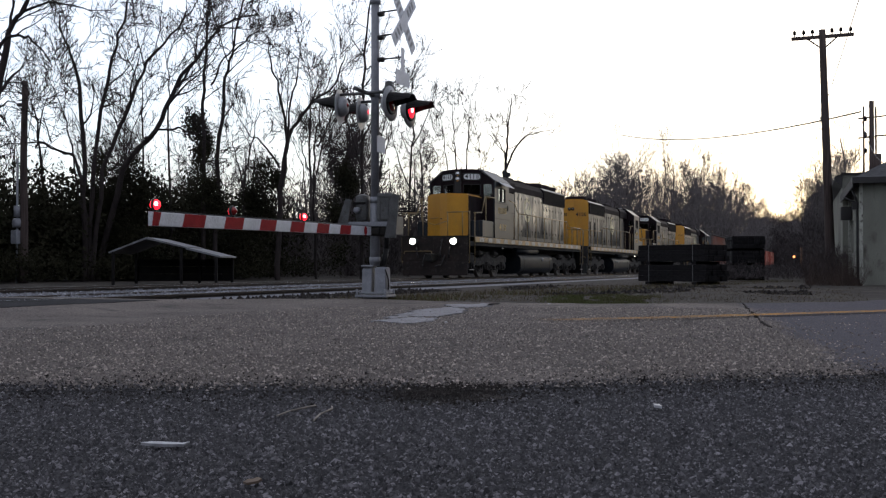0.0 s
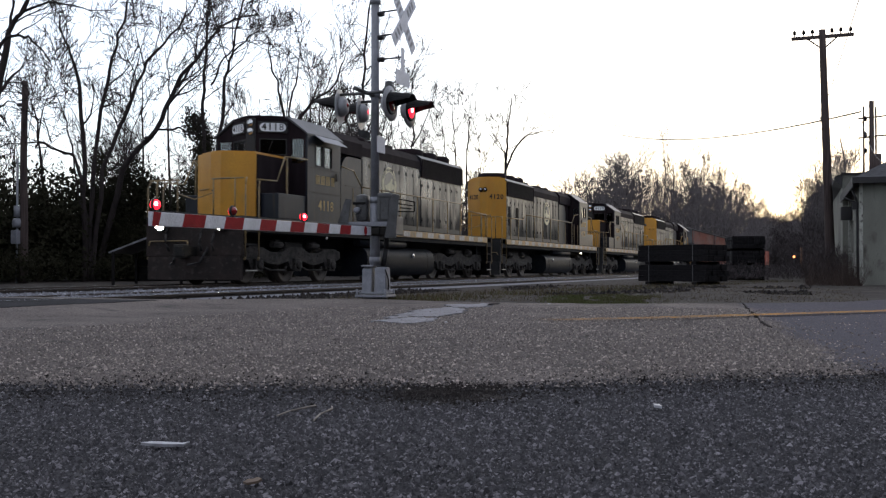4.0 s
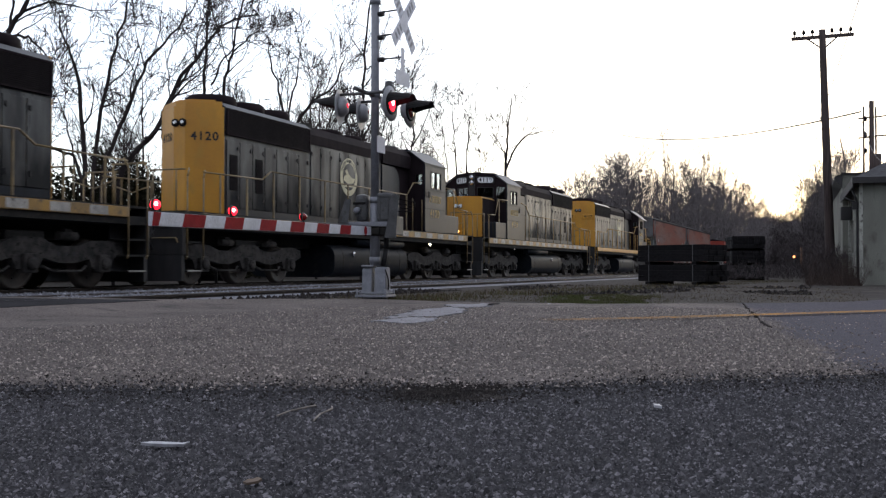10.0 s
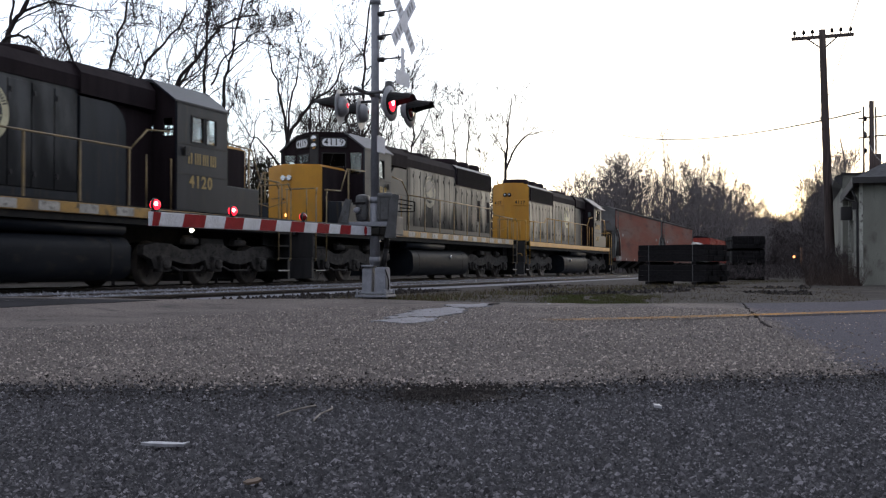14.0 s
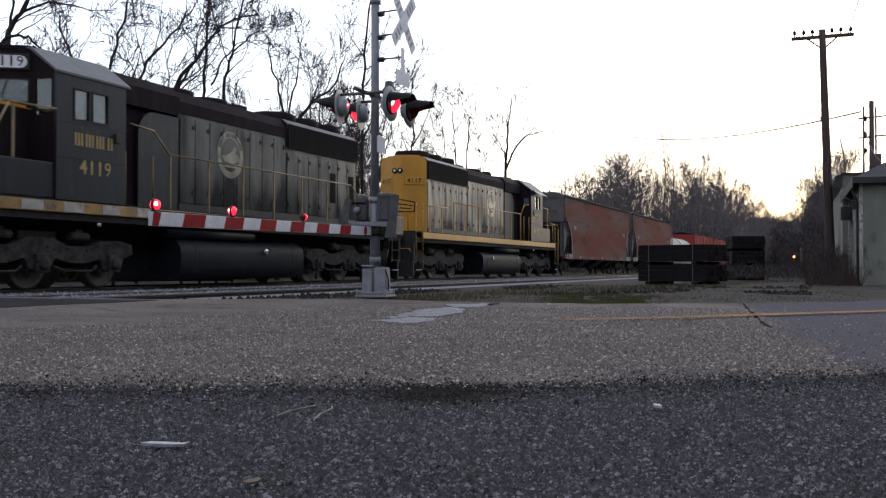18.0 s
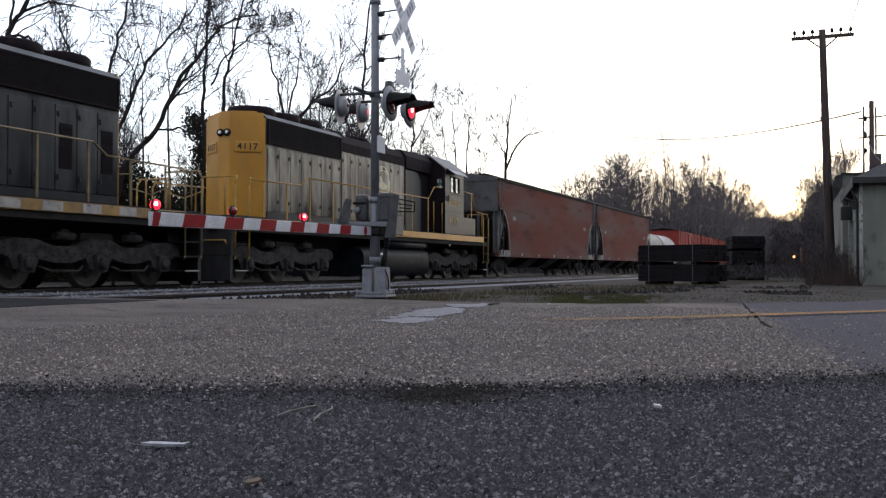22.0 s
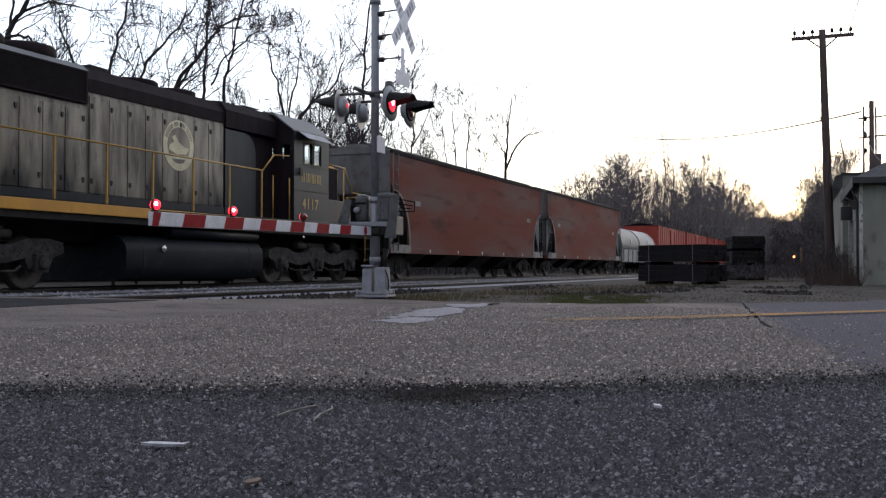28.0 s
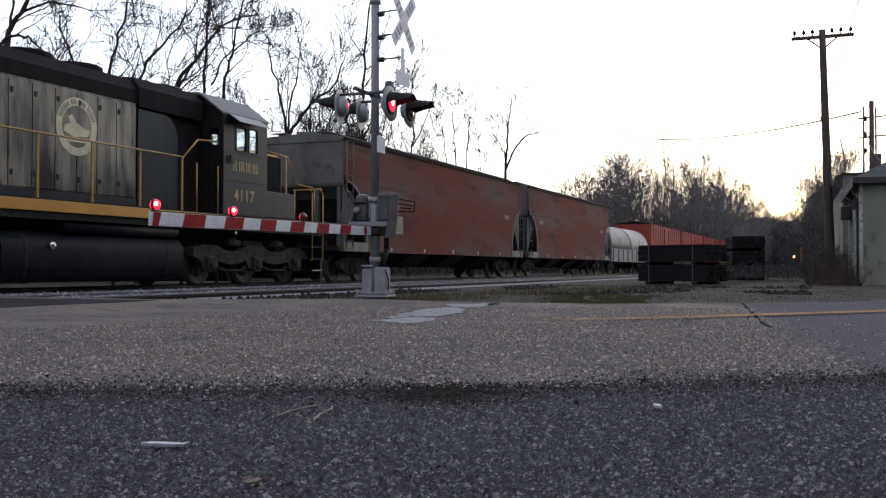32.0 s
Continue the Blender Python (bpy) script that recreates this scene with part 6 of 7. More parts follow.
# bundles of old sleepers
def tie_stack(cx, cy, turn, tiers, label):
    st = thing("sleeper_stack", pose(cx, cy, GZ, 0, 0, turn), label, "sleeper stack", "sleeper stacks")
    z = 0.10
    first = None
    for t in range(tiers):
        for y in (-0.9, 0.9):
            part("bearer", box(B(), -0.75, 0.75, y - 0.08, y + 0.08, z - 0.10, z), M_TIE, st)
        for r in range(3):
            for c in range(6):
                m = pose(-0.60 + c * 0.24 + rng.normal() * 0.008, rng.normal() * 0.03, z + 0.1 + r * 0.185, 0, 0, rng.normal() * 0.5)
                if first is None:
                    first = part("sleeper", box(B(), -0.115, 0.115, -1.3, 1.3, -0.09, 0.09, 0.01), M_TIE, st)
                    first.matrix_basis = m
                else:
                    again(first, "sleeper", st, m)
        for y in (-0.85, 0.85):
            bm = B()
            for x0, x1, z0, z1 in ((-0.735, 0.735, z + 0.565, z + 0.569), (-0.739, -0.735, z, z + 0.569), (0.735, 0.739, z, z + 0.569)):
                box(bm, x0, x1, y - 0.016, y + 0.016, z0, z1)
            part("steel_band", bm, M_BOX, st)
        z += 0.57 + 0.10
    return st


tie_stack(*polar(13.3, 35.3), -24, 2, "two banded bundles of black railway sleepers on the ground")
tie_stack(*polar(16.6, 49.0), -78, 3, "tall banded stack of dark railway sleepers beside the track")


# ---- trees and undergrowth ----
def grow(stems, seed, kids, lengths, r_min, start=0.35, rise=0.11):
    """Limbs as runs of tapering segments: rows of p, q, radius at p, radius at q, level, run. Each stem is a radius and a bent line of points."""
    rg = np.random.default_rng(seed)
    out = []
    runs = [0]

    def branch_off(pts, rad, level):
        if level >= len(kids):
            return
        n = len(pts) - 1
        long = sum(np.linalg.norm(b - a) for a, b in zip(pts, pts[1:])) if level == 0 else 0.0
        many = max(3, round(kids[0] * long / 11.0)) if level == 0 else kids[level]
        full = min(1.0, 0.35 + long / 11.0) if level == 0 else 1.0
        for k in range(many):
            f = min(0.97, (start if level == 0 else 0.15) + (0.96 - (start if level == 0 else 0.15)) * ((k + rg.random()) / many) ** 0.85)
            i = min(n - 1, int(f * n))
            w = f * n - i
            dd = pts[i + 1] - pts[i]
            dd = dd / np.linalg.norm(dd)
            side = rg.normal(size=3)
            side -= dd * (side @ dd)
            side /= np.linalg.norm(side) + 1e-9
            sp = 0.45 + 0.50 * rg.random()
            rr = rad[i] + (rad[i + 1] - rad[i]) * w
            limb(pts[i] + (pts[i + 1] - pts[i]) * w, dd * math.cos(sp) + side * math.sin(sp), full * lengths[level] * (0.5 + 0.9 * rg.random()) * (1.35 - 0.95 * f), max(r_min, rr * (0.40 + 0.2 * rg.random())), level + 1)

    def keep(pts, rad, level):
        runs[0] += 1
        for i in range(len(pts) - 1):
            out.append((*pts[i], *pts[i + 1], rad[i], rad[i + 1], level, runs[0]))
        branch_off(pts, rad, level)

    def limb(p, d, length, r, level):
        n = (6, 6, 5, 3, 2)[min(level, 4)]
        pts, rad = [p], [r]
        for i in range(n):
            d = d + rg.normal(size=3) * (0.12, 0.17, 0.19, 0.17, 0.15)[min(level, 4)]
            d[2] += rise
            d = d / np.linalg.norm(d)
            p = p + d * length / n
            pts.append(p)
            rad.append(max(r_min, r * (1 - 0.85 * (i + 1) / n)))
        keep(pts, rad, level)

    for r, line in stems:
        line = np.array(line, float)
        pts = []
        for a in range(len(line) - 1):
            p0, p1, p2, p3 = line[max(0, a - 1)], line[a], line[a + 1], line[min(len(line) - 1, a + 2)]
            for k in range(4):
                f = k / 4
                pts.append(0.5 * (2 * p1 + (p2 - p0) * f + (2 * p0 - 5 * p1 + 4 * p2 - p3) * f * f + (3 * p1 - p0 - 3 * p2 + p3) * f ** 3))
        pts.append(line[-1])
        pts = [q + rg.normal(size=3) * 0.035 * min(1, i) for i, q in enumerate(pts)]
        n = len(pts) - 1
        keep(pts, [max(r_min * 1.3, r * (1 - 0.82 * i / n)) for i in range(n + 1)], 0)
    return np.array(out)


def upright(height, lean, r, seed):
    """Two or three wavering stems for a tree of no special shape."""
    rg = np.random.default_rng(seed)
    rows = []
    for k in range(3):
        a = rg.random() * 6.2832
        w = lean * (0.3 + rg.random()) * height
        rows.append((r * (1 - 0.22 * k), [(0.12 * k * math.cos(a) + w * math.cos(a) * f * f + rg.normal() * 0.15 * f, 0.12 * k * math.sin(a) + w * math.sin(a) * f * f + rg.normal() * 0.15 * f, -0.3 + height * (1 - 0.14 * k) * f) for f in (0, 0.25, 0.5, 0.75, 1.0)]))
    return rows


def tubes_mesh(name, segs, sides, material, parent):
    p, q, r0, r1 = segs[:, 0:3], segs[:, 3:6], segs[:, 6], segs[:, 7]
    d = q - p
    d /= np.linalg.norm(d, axis=1, keepdims=True) + 1e-9
    up = np.where(np.abs(d[:, 2:3]) < 0.9, np.array([[0, 0, 1.0]]), np.array([[1.0, 0, 0]]))
    u = np.cross(d, up)
    u /= np.linalg.norm(u, axis=1, keepdims=True)
    w = np.cross(d, u)
    a = np.arange(sides) * 2 * np.pi / sides
    ring = np.cos(a)[None, :, None] * u[:, None, :] + np.sin(a)[None, :, None] * w[:, None, :]
    va = p[:, None, :] + ring * r0[:, None, None]
    vb = q[:, None, :] + ring * r1[:, None, None]
    v = np.concatenate([va, vb], 1).reshape(-1, 3)
    i = np.arange(sides)
    j = (i + 1) % sides
    face = np.stack([i, j, sides + j, sides + i], 1)
    f = (face[None] + (2 * sides * np.arange(len(segs)))[:, None, None]).reshape(-1, 4)
    me = bpy.data.meshes.new(name)
    me.from_pydata(v.tolist(), [], f.tolist())
    me.materials.append(material)
    me.polygons.foreach_set("use_smooth", [True] * len(me.polygons))
    ob = new(name, me)
    ob.parent = parent
    return ob


def tree(x, y, z, segs, label, twig=M_TWIG, bark=M_BARK, group="bare trees", near=True):
    t = thing("bare_tree", pose(x, y, z), label, "tree", group)
    lv, run = segs[:, 8], segs[:, 9]
    for k in np.unique(run[lv == 0]):
        tubes_mesh("trunk", segs[(lv == 0) & (run == k)], 9, bark, t)
    if near:
        for k in np.unique(run[lv == 1]):
            tubes_mesh("limb", segs[(lv == 1) & (run == k)], 6, bark, t)
        tubes_mesh("branchwork", segs[lv == 2], 4, twig, t)["kind"] = "stuff"
        tubes_mesh("twig_crown", segs[lv > 2], 3, twig, t)["kind"] = "stuff"
    else:
        tubes_mesh("twig_crown", segs[lv > 0], 3, twig, t)["kind"] = "stuff"
    return t


def gz(x, y):
    return ground_z(x, y)


def put(deg, dist, segs, label, **kw):
    x, y = polar(deg, dist)
    return tree(x, y, gz(x, y), segs, label, **kw)


def hero_tree(label, deg, dist, seed, stems):
    """Each stem by its radius and its bends, across the view and up, in metres."""
    rg_ = np.random.default_rng(seed)
    lines = []
    for r, bends in stems:
        away = rg_.normal() * 0.12
        lines.append((r * 0.82, [tuple(ux * u + ud * (away * max(0.0, z - 2.0)) + Vector((0, 0, z))) for u, z in bends]))
    kids, fine = ((8, 5, 3, 2), 0.0095) if dist < 50 else ((8, 4, 3, 2), 0.0098)
    put(deg, dist, grow(lines, seed, kids, (3.0, 1.3, 0.7, 0.4), fine, 0.30), label)


# the trees beyond the crossing
hero_tree("many-stemmed bare tree with dark spreading limbs", -19.4, 40, 11,
          [(0.13, ((-0.07, -0.01), (-0.09, 4.20), (-0.26, 6.73), (-0.53, 8.20), (-1.04, 9.30), (-1.16, 10.10))), (0.12, ((0.06, -0.01), (0.12, 4.20), (0.37, 7.15), (0.65, 9.05), (1.05, 11.05), (1.30, 12.21))), (0.12, ((0.21, -0.01), (0.52, 4.20), (1.32, 6.52), (1.95, 8.41), (3.09, 9.78), (3.83, 10.94))), (0.09, ((-0.03, 2.09), (-0.32, 4.37), (-1.02, 4.87), (-2.07, 5.21), (-3.54, 4.92))), (0.05, ((-0.07, 1.67), (-0.53, 5.04), (-0.95, 6.52), (-1.29, 7.36)))])
hero_tree("bare tree leaning far over to one side", -18.4, 41, 5,
          [(0.155, ((-0.39, -0.03), (0.73, 4.21), (1.99, 5.79), (2.78, 7.40), (3.78, 8.70), (4.77, 9.79), (5.90, 10.05))), (0.07, ((1.60, 5.40), (2.43, 5.79), (3.41, 5.62), (4.28, 5.14))), (0.06, ((2.78, 7.40), (3.41, 8.44), (3.56, 9.53), (4.06, 10.72)))])
hero_tree("tall slender bare tree with ivy at its foot", -13.2, 42, 21,
          [(0.12, ((-0.13, -0.06), (-0.13, 5.65), (-0.16, 8.39), (-0.04, 11.36), (0.00, 13.41))), (0.12, ((0.37, -0.06), (0.39, 4.97), (0.46, 7.93), (0.73, 9.53), (1.08, 11.59), (1.37, 13.18))), (0.05, ((0.46, 7.70), (1.05, 8.73), (1.74, 9.35), (2.42, 9.19))), (0.045, ((0.73, 9.53), (1.39, 10.33), (2.19, 10.56)))])
hero_tree("forked bare tree with a wide twiggy crown", -9.2, 43, 23,
          [(0.15, ((-0.05, -0.08), (0.07, 3.95), (0.36, 5.96), (1.09, 7.27), (2.16, 8.26), (2.75, 9.64))), (0.1, ((0.14, 3.95), (0.31, 5.85), (0.05, 7.62), (-0.38, 9.16), (-0.57, 10.35))), (0.07, ((0.36, 5.96), (0.50, 7.50), (0.81, 9.16), (0.97, 10.35))), (0.06, ((0.14, 4.66), (-0.45, 5.56), (-1.09, 6.08), (-1.63, 6.91)))])
hero_tree("bare tree with fine upright twigs against the sky", -4.9, 46, 24,
          [(0.11, ((0.24, -0.13), (0.19, 7.04), (0.27, 10.62), (0.45, 13.18), (0.50, 14.20))), (0.06, ((0.24, 4.99), (-0.47, 7.29), (-0.88, 9.08), (-1.04, 10.36))), (0.06, ((0.24, 6.01), (0.96, 7.55), (1.52, 8.83)))])
hero_tree("large bare tree reaching in over the road with dark limbs", -24.4, 36, 33,
          [(0.21, ((-0.30, 0.06), (0.12, 5.18), (0.56, 7.93), (0.92, 8.88), (1.62, 9.85))), (0.085, ((0.48, 7.20), (0.85, 7.89), (1.40, 7.93), (1.95, 7.60), (2.28, 7.01))), (0.06, ((0.92, 8.88), (1.80, 9.30), (2.90, 9.12), (4.18, 9.03))), (0.05, ((0.26, 5.55), (0.70, 5.92), (1.25, 5.73)))])
hero_tree("small bare tree behind the service pole", -21.4, 46, 26,
          [(0.085, ((-0.00, -0.08), (-0.00, 4.70), (-0.05, 6.85), (-0.24, 8.28))), (0.05, ((-0.00, 5.41), (0.43, 6.73), (0.95, 7.85))), (0.04, ((-0.03, 5.89), (-0.48, 7.09), (-0.77, 7.93)))])
hero_tree("tall thin bare tree with upright branches", -16.0, 44, 22,
          [(0.07, ((-0.34, -0.08), (-0.29, 5.12), (-0.20, 7.24), (-0.29, 8.66))), (0.07, ((0.82, -0.08), (0.79, 5.83), (0.89, 7.95), (0.70, 9.37))), (0.06, ((-0.91, -0.08), (-1.00, 4.88), (-1.31, 6.30), (-1.54, 7.48)))])
hero_tree("slender bare tree with tangled twigs", -7.2, 48, 28,
          [(0.08, ((0.06, -0.15), (-0.05, 4.37), (0.11, 6.49), (0.33, 8.09), (0.19, 9.68))), (0.06, ((-0.05, 4.37), (-0.47, 5.70), (-0.79, 6.76))), (0.05, ((0.11, 6.23), (0.86, 7.42), (1.39, 8.09)))])
hero_tree("small bare tree with tangled twigs", -11.2, 47, 27,
          [(0.08, ((0.07, -0.13), (0.02, 4.24), (0.27, 6.30), (0.58, 7.85))), (0.06, ((0.02, 3.99), (-0.37, 5.53), (-0.63, 6.82)))])
hero_tree("slim bare tree with thin rising branches", -2.0, 60, 29,
          [(0.1, ((0.02, -0.33), (0.09, 5.36), (0.35, 8.38), (0.22, 10.72), (0.45, 12.73))), (0.06, ((0.09, 5.36), (-0.72, 7.37), (-1.05, 9.21))), (0.06, ((0.29, 7.71), (1.02, 9.21), (1.46, 10.38)))])
hero_tree("clump of slim bare stems with few twigs", 1.2, 72, 30,
          [(0.1, ((-0.62, -0.50), (-0.54, 7.54), (-0.74, 10.35), (-0.86, 12.76))), (0.09, ((0.18, -0.50), (0.18, 7.94), (0.38, 10.55), (0.54, 12.96))), (0.07, ((-1.27, -0.50), (-1.19, 7.14), (-1.47, 9.55), (-1.75, 11.76))), (0.06, ((1.14, -0.50), (1.14, 6.73), (1.47, 8.74)))])
hero_tree("bare tree with one long side limb", 3.7, 80, 31,
          [(0.17, ((-0.22, -0.61), (-0.22, 7.86), (-0.13, 10.09), (0.01, 12.09), (0.23, 13.87))), (0.13, ((-0.17, 8.30), (0.54, 10.00), (1.57, 10.98), (3.57, 11.51))), (0.07, ((-0.13, 9.42), (-0.88, 10.75), (-1.42, 11.65)))])

# repeated trees of the woods farther along, by their place along and beside the track
wood = []
for k in range(5):
    wood.append(grow(upright(9.6, 0.16, 0.12, 60 + k), 60 + k, (7, 4, 4, 2), (3.4, 1.8, 1.1, 0.7), 0.013, 0.2, 0.14))
masters, near_masters = [], []
far_places = []
for k in range(22):
    far_places.append((24 + 32 * rng.random(), 15 + 8 * rng.random(), 0.50 + 0.25 * rng.random()))
for k in range(14):
    far_places.append((56 + 46 * rng.random(), 13 + 9 * rng.random(), 0.85 + 0.30 * rng.random()))
for k in range(15):
    x = 100 + 150 * rng.random()
    far_places.append((x, 5.5 + 12 * rng.random(), (1.50 + 0.50 * rng.random()) * (0.45 + 0.47 * min(1, (x - 92) / 60))))
for k in range(13):
    far_places.append((210 + 170 * rng.random(), 6 + 14 * rng.random(), 1.45 + 0.40 * rng.random()))
for k in range(8):
    x = 140 + 50 * rng.random()
    far_places.append((x, -16.5 + 5.0 * rng.random(), 1.05 + 0.30 * rng.random()))
# backlight and haze put into the bark: dark near trees, pale far ones
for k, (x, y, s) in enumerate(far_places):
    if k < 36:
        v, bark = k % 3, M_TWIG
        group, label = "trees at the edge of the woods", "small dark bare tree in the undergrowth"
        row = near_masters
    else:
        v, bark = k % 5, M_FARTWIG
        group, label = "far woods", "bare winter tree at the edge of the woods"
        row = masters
    if len(row) <= v:
        t = tree(x, y, gz(x, y), wood[v], label, bark, bark, group, False)
        row.append(t)
        t.scale = (s, s, s)
    else:
        t = copy_thing(row[v], pose(x, y, gz(x, y) - 0.1, 0, 0, 360 * rng.random()))
        t.scale = (s, s, s * (0.9 + 0.2 * rng.random()))


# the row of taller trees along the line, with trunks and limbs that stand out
# distance haze is put into this bark as a paler, greyer tone
M_MIDTREE = mat("hazed_grey_bark", (0.118, 0.104, 0.108), (0.078, 0.070, 0.073), 0.9, spec=0.12)
row_masters = []
row_places = []
for k in range(24):
    x = 92 + 6.0 * k + 0.42 * k * k + 2.5 * rng.normal()
    row_places.append((x, 6.2 + 4.5 * rng.random(), np.interp(x, [90, 100, 117, 135, 160, 197, 254, 330, 460], [0.66, 0.82, 1.04, 1.24, 1.38, 1.55, 1.64, 1.75, 1.6]) * (0.88 + 0.2 * rng.random())))
for k in range(13):
    y = -17.5 + 8.0 * k / 12 + 0.4 * rng.normal()
    row_places.append((132 + 55 * rng.random(), y, np.interp(y, [-16.5, -13, -11, -9.3], [1.30, 1.20, 0.92, 0.66]) * (0.9 + 0.2 * rng.random())))
row_places += [(330 + 9 * k, -11 + 2.6 * k + rng.normal(), 1.15 + 0.2 * rng.random()) for k in range(6)]
for k, (x, y, s) in enumerate(row_places):
    if k < 4:
        sg_ = grow(upright(12.2, 0.17, 0.20, 80 + k), 80 + k, (7, 5, 4, 2), (5.2, 2.6, 1.5, 0.95), 0.0105, 0.16, 0.14)
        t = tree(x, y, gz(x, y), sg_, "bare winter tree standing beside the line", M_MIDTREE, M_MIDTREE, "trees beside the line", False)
        row_masters.append(t)
    else:
        t = copy_thing(row_masters[k % 4], pose(x, y, gz(x, y) - 0.1, 0, 0, 360 * rng.random()))
    t.scale = (s, s, s * (0.92 + 0.16 * rng.random()))


def leaves(name, n, place, size, material, label, category, slim=0.5):
    """Small bent leaves or twiglets, two triangles each, as one mesh."""
    at = place(n)
    n = len(at)
    a, b = rng.normal(size=(n, 3)), rng.normal(size=(n, 3))
    a /= np.linalg.norm(a, axis=1, keepdims=True)
    b -= a * (a * b).sum(1, keepdims=True)
    b /= np.linalg.norm(b, axis=1, keepdims=True)
    if slim < 0.3:
        a[:, 2] = np.abs(a[:, 2]) + 0.5
    s = (size[0] + (size[1] - size[0]) * rng.random((n, 1)))
    v = np.stack([at - a * s, at + b * s * slim, at + a * s, at - b * s * slim + np.cross(a, b) * s * 0.4 * slim], 1)
    f = (np.array([(0, 1, 2), (0, 2, 3)])[None] + 4 * np.arange(n)[:, None, None]).reshape(-1, 3)
    me = bpy.data.meshes.new(name)
    me.from_pydata(v.reshape(-1, 3).tolist(), [], f.tolist())
    me.materials.append(material)
    return tagged(new(name, me), label, category, "", "stuff")


def thicket(x0, x1, y0, y1, top, lumps, seed, big=1.0):
    """Places in mounded clumps over a stretch of ground."""
    rg = np.random.default_rng(seed)
    cx, cy = x0 + (x1 - x0) * rg.random(lumps), y0 + (y1 - y0) * rg.random(lumps)
    ch = top * (0.40 + 0.65 * rg.random(lumps))
    cr = big * (0.5 + 0.9 * rg.random(lumps))

    def place(n):
        k = rg.integers(0, lumps, n)
        v = rg.normal(size=(n, 3))
        v /= np.linalg.norm(v, axis=1, keepdims=True)
        v *= (cr[k] * (0.55 + 0.5 * rg.random(n) ** 0.5))[:, None]
        z = np.abs(ch[k] * rg.random(n) ** 0.6 + v[:, 2] * 0.7 + 0.1)
        return np.stack([cx[k] + v[:, 0], cy[k] + v[:, 1], z], 1)
    return place


M_DRYBRUSH = mat("pale_dry_brush", (0.056, 0.047, 0.048), (0.036, 0.031, 0.032), 0.9, scale=0.8, fine=9, bump=0, spec=0.1)
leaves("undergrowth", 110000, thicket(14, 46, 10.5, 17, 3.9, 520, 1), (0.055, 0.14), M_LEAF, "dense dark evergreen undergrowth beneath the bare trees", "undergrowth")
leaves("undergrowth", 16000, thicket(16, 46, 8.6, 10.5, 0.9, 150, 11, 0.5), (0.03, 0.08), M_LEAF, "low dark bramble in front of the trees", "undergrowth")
leaves("undergrowth", 64000, thicket(44, 112, 9, 15, 6.0, 400, 2, 1.5), (0.10, 0.34), M_DRYBRUSH, "dark twiggy scrub beyond the main line", "undergrowth", 0.10)
leaves("undergrowth", 80000, thicket(96, 340, 7.0, 14, 8.5, 380, 3, 2.6), (0.16, 0.42), M_DRYBRUSH, "dark scrub at the foot of the far woods", "undergrowth", 0.13)
M_SCREEN = mat("screen_brown", (0.042, 0.032, 0.024), (0.028, 0.023, 0.016), 0.9, scale=0.8, fine=9, bump=0, spec=0.1)
leaves("far_woodland", 60000, thicket(340, 440, -16, 14, 17.0, 240, 18, 4.5), (0.3, 0.9), M_DRYBRUSH, "far woods that close the view along the line", "woods", 0.25)
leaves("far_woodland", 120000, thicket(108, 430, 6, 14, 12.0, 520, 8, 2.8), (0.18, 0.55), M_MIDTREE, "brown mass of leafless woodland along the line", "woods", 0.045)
leaves("brush", 46000, thicket(136, 190, -18.0, -11.0, 7.5, 300, 4, 1.9), (0.10, 0.32), M_DRYBRUSH, "brown winter thicket along the siding", "brush", 0.2)
leaves("brush", 30000, thicket(140, 210, -12.5, -8.6, 4.2, 160, 14, 1.5), (0.10, 0.30), M_DRYBRUSH, "low brown thicket along the siding", "brush", 0.12)
leaves("brush", 16000, thicket(58, 90, -19.5, -15.2, 3.0, 90, 9, 0.9), (0.04, 0.10), M_DRYBRUSH, "brown thicket behind the building", "brush")
leaves("brush", 14000, thicket(40, 90, -15.9, -14.3, 1.5, 130, 5, 0.5), (0.05, 0.14), M_DRYBRUSH, "low dead weeds beside the building", "brush", 0.12)
leaves("brush", 12000, thicket(41, 60, -15.2, -8.6, 0.34, 420, 15, 0.5), (0.03, 0.12), M_DRYBRUSH, "low dead weeds and bramble round the sleeper stacks", "brush", 0.12)
# ivy on the trunks
for (b, d, h1, lumps, n, sd) in ((-13.4, 42.5, 6.6, 16, 9000, 1), (-16.6, 41, 4.8, 12, 7000, 2), (-10.4, 44, 5.6, 14, 8000, 3), (-5.4, 46, 4.8, 12, 6000, 4), (-18.6, 42, 4.6, 10, 5000, 6)):
    def ivy(n, b=b, d=d, h1=h1, lumps=lumps, sd=sd):
        rg = np.random.default_rng(sd)
        x, y = polar(b, d)
        cz = h1 * rg.random(lumps) ** 0.9
        wide = 0.9 * (1 - 0.75 * cz / h1)
        cx, cy = x + rg.normal(size=lumps) * wide * 0.8, y + rg.normal(size=lumps) * wide * 0.8
        cr = 0.22 + 0.45 * rg.random(lumps) * (1.1 - 0.7 * cz / h1)
        k = rg.integers(0, lumps, n)
        v = rg.normal(size=(n, 3)) * cr[k][:, None] * 0.62
        return np.stack([cx[k] + v[:, 0], cy[k] + v[:, 1], np.abs(cz[k] + v[:, 2] * 1.5)], 1)
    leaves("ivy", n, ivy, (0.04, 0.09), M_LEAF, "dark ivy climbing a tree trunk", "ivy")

M_WEED = mat("dry_weed_stalk", (0.050, 0.036, 0.031), (0.032, 0.025, 0.023), 0.9, scale=0.6, fine=9, bump=0, spec=0.1)


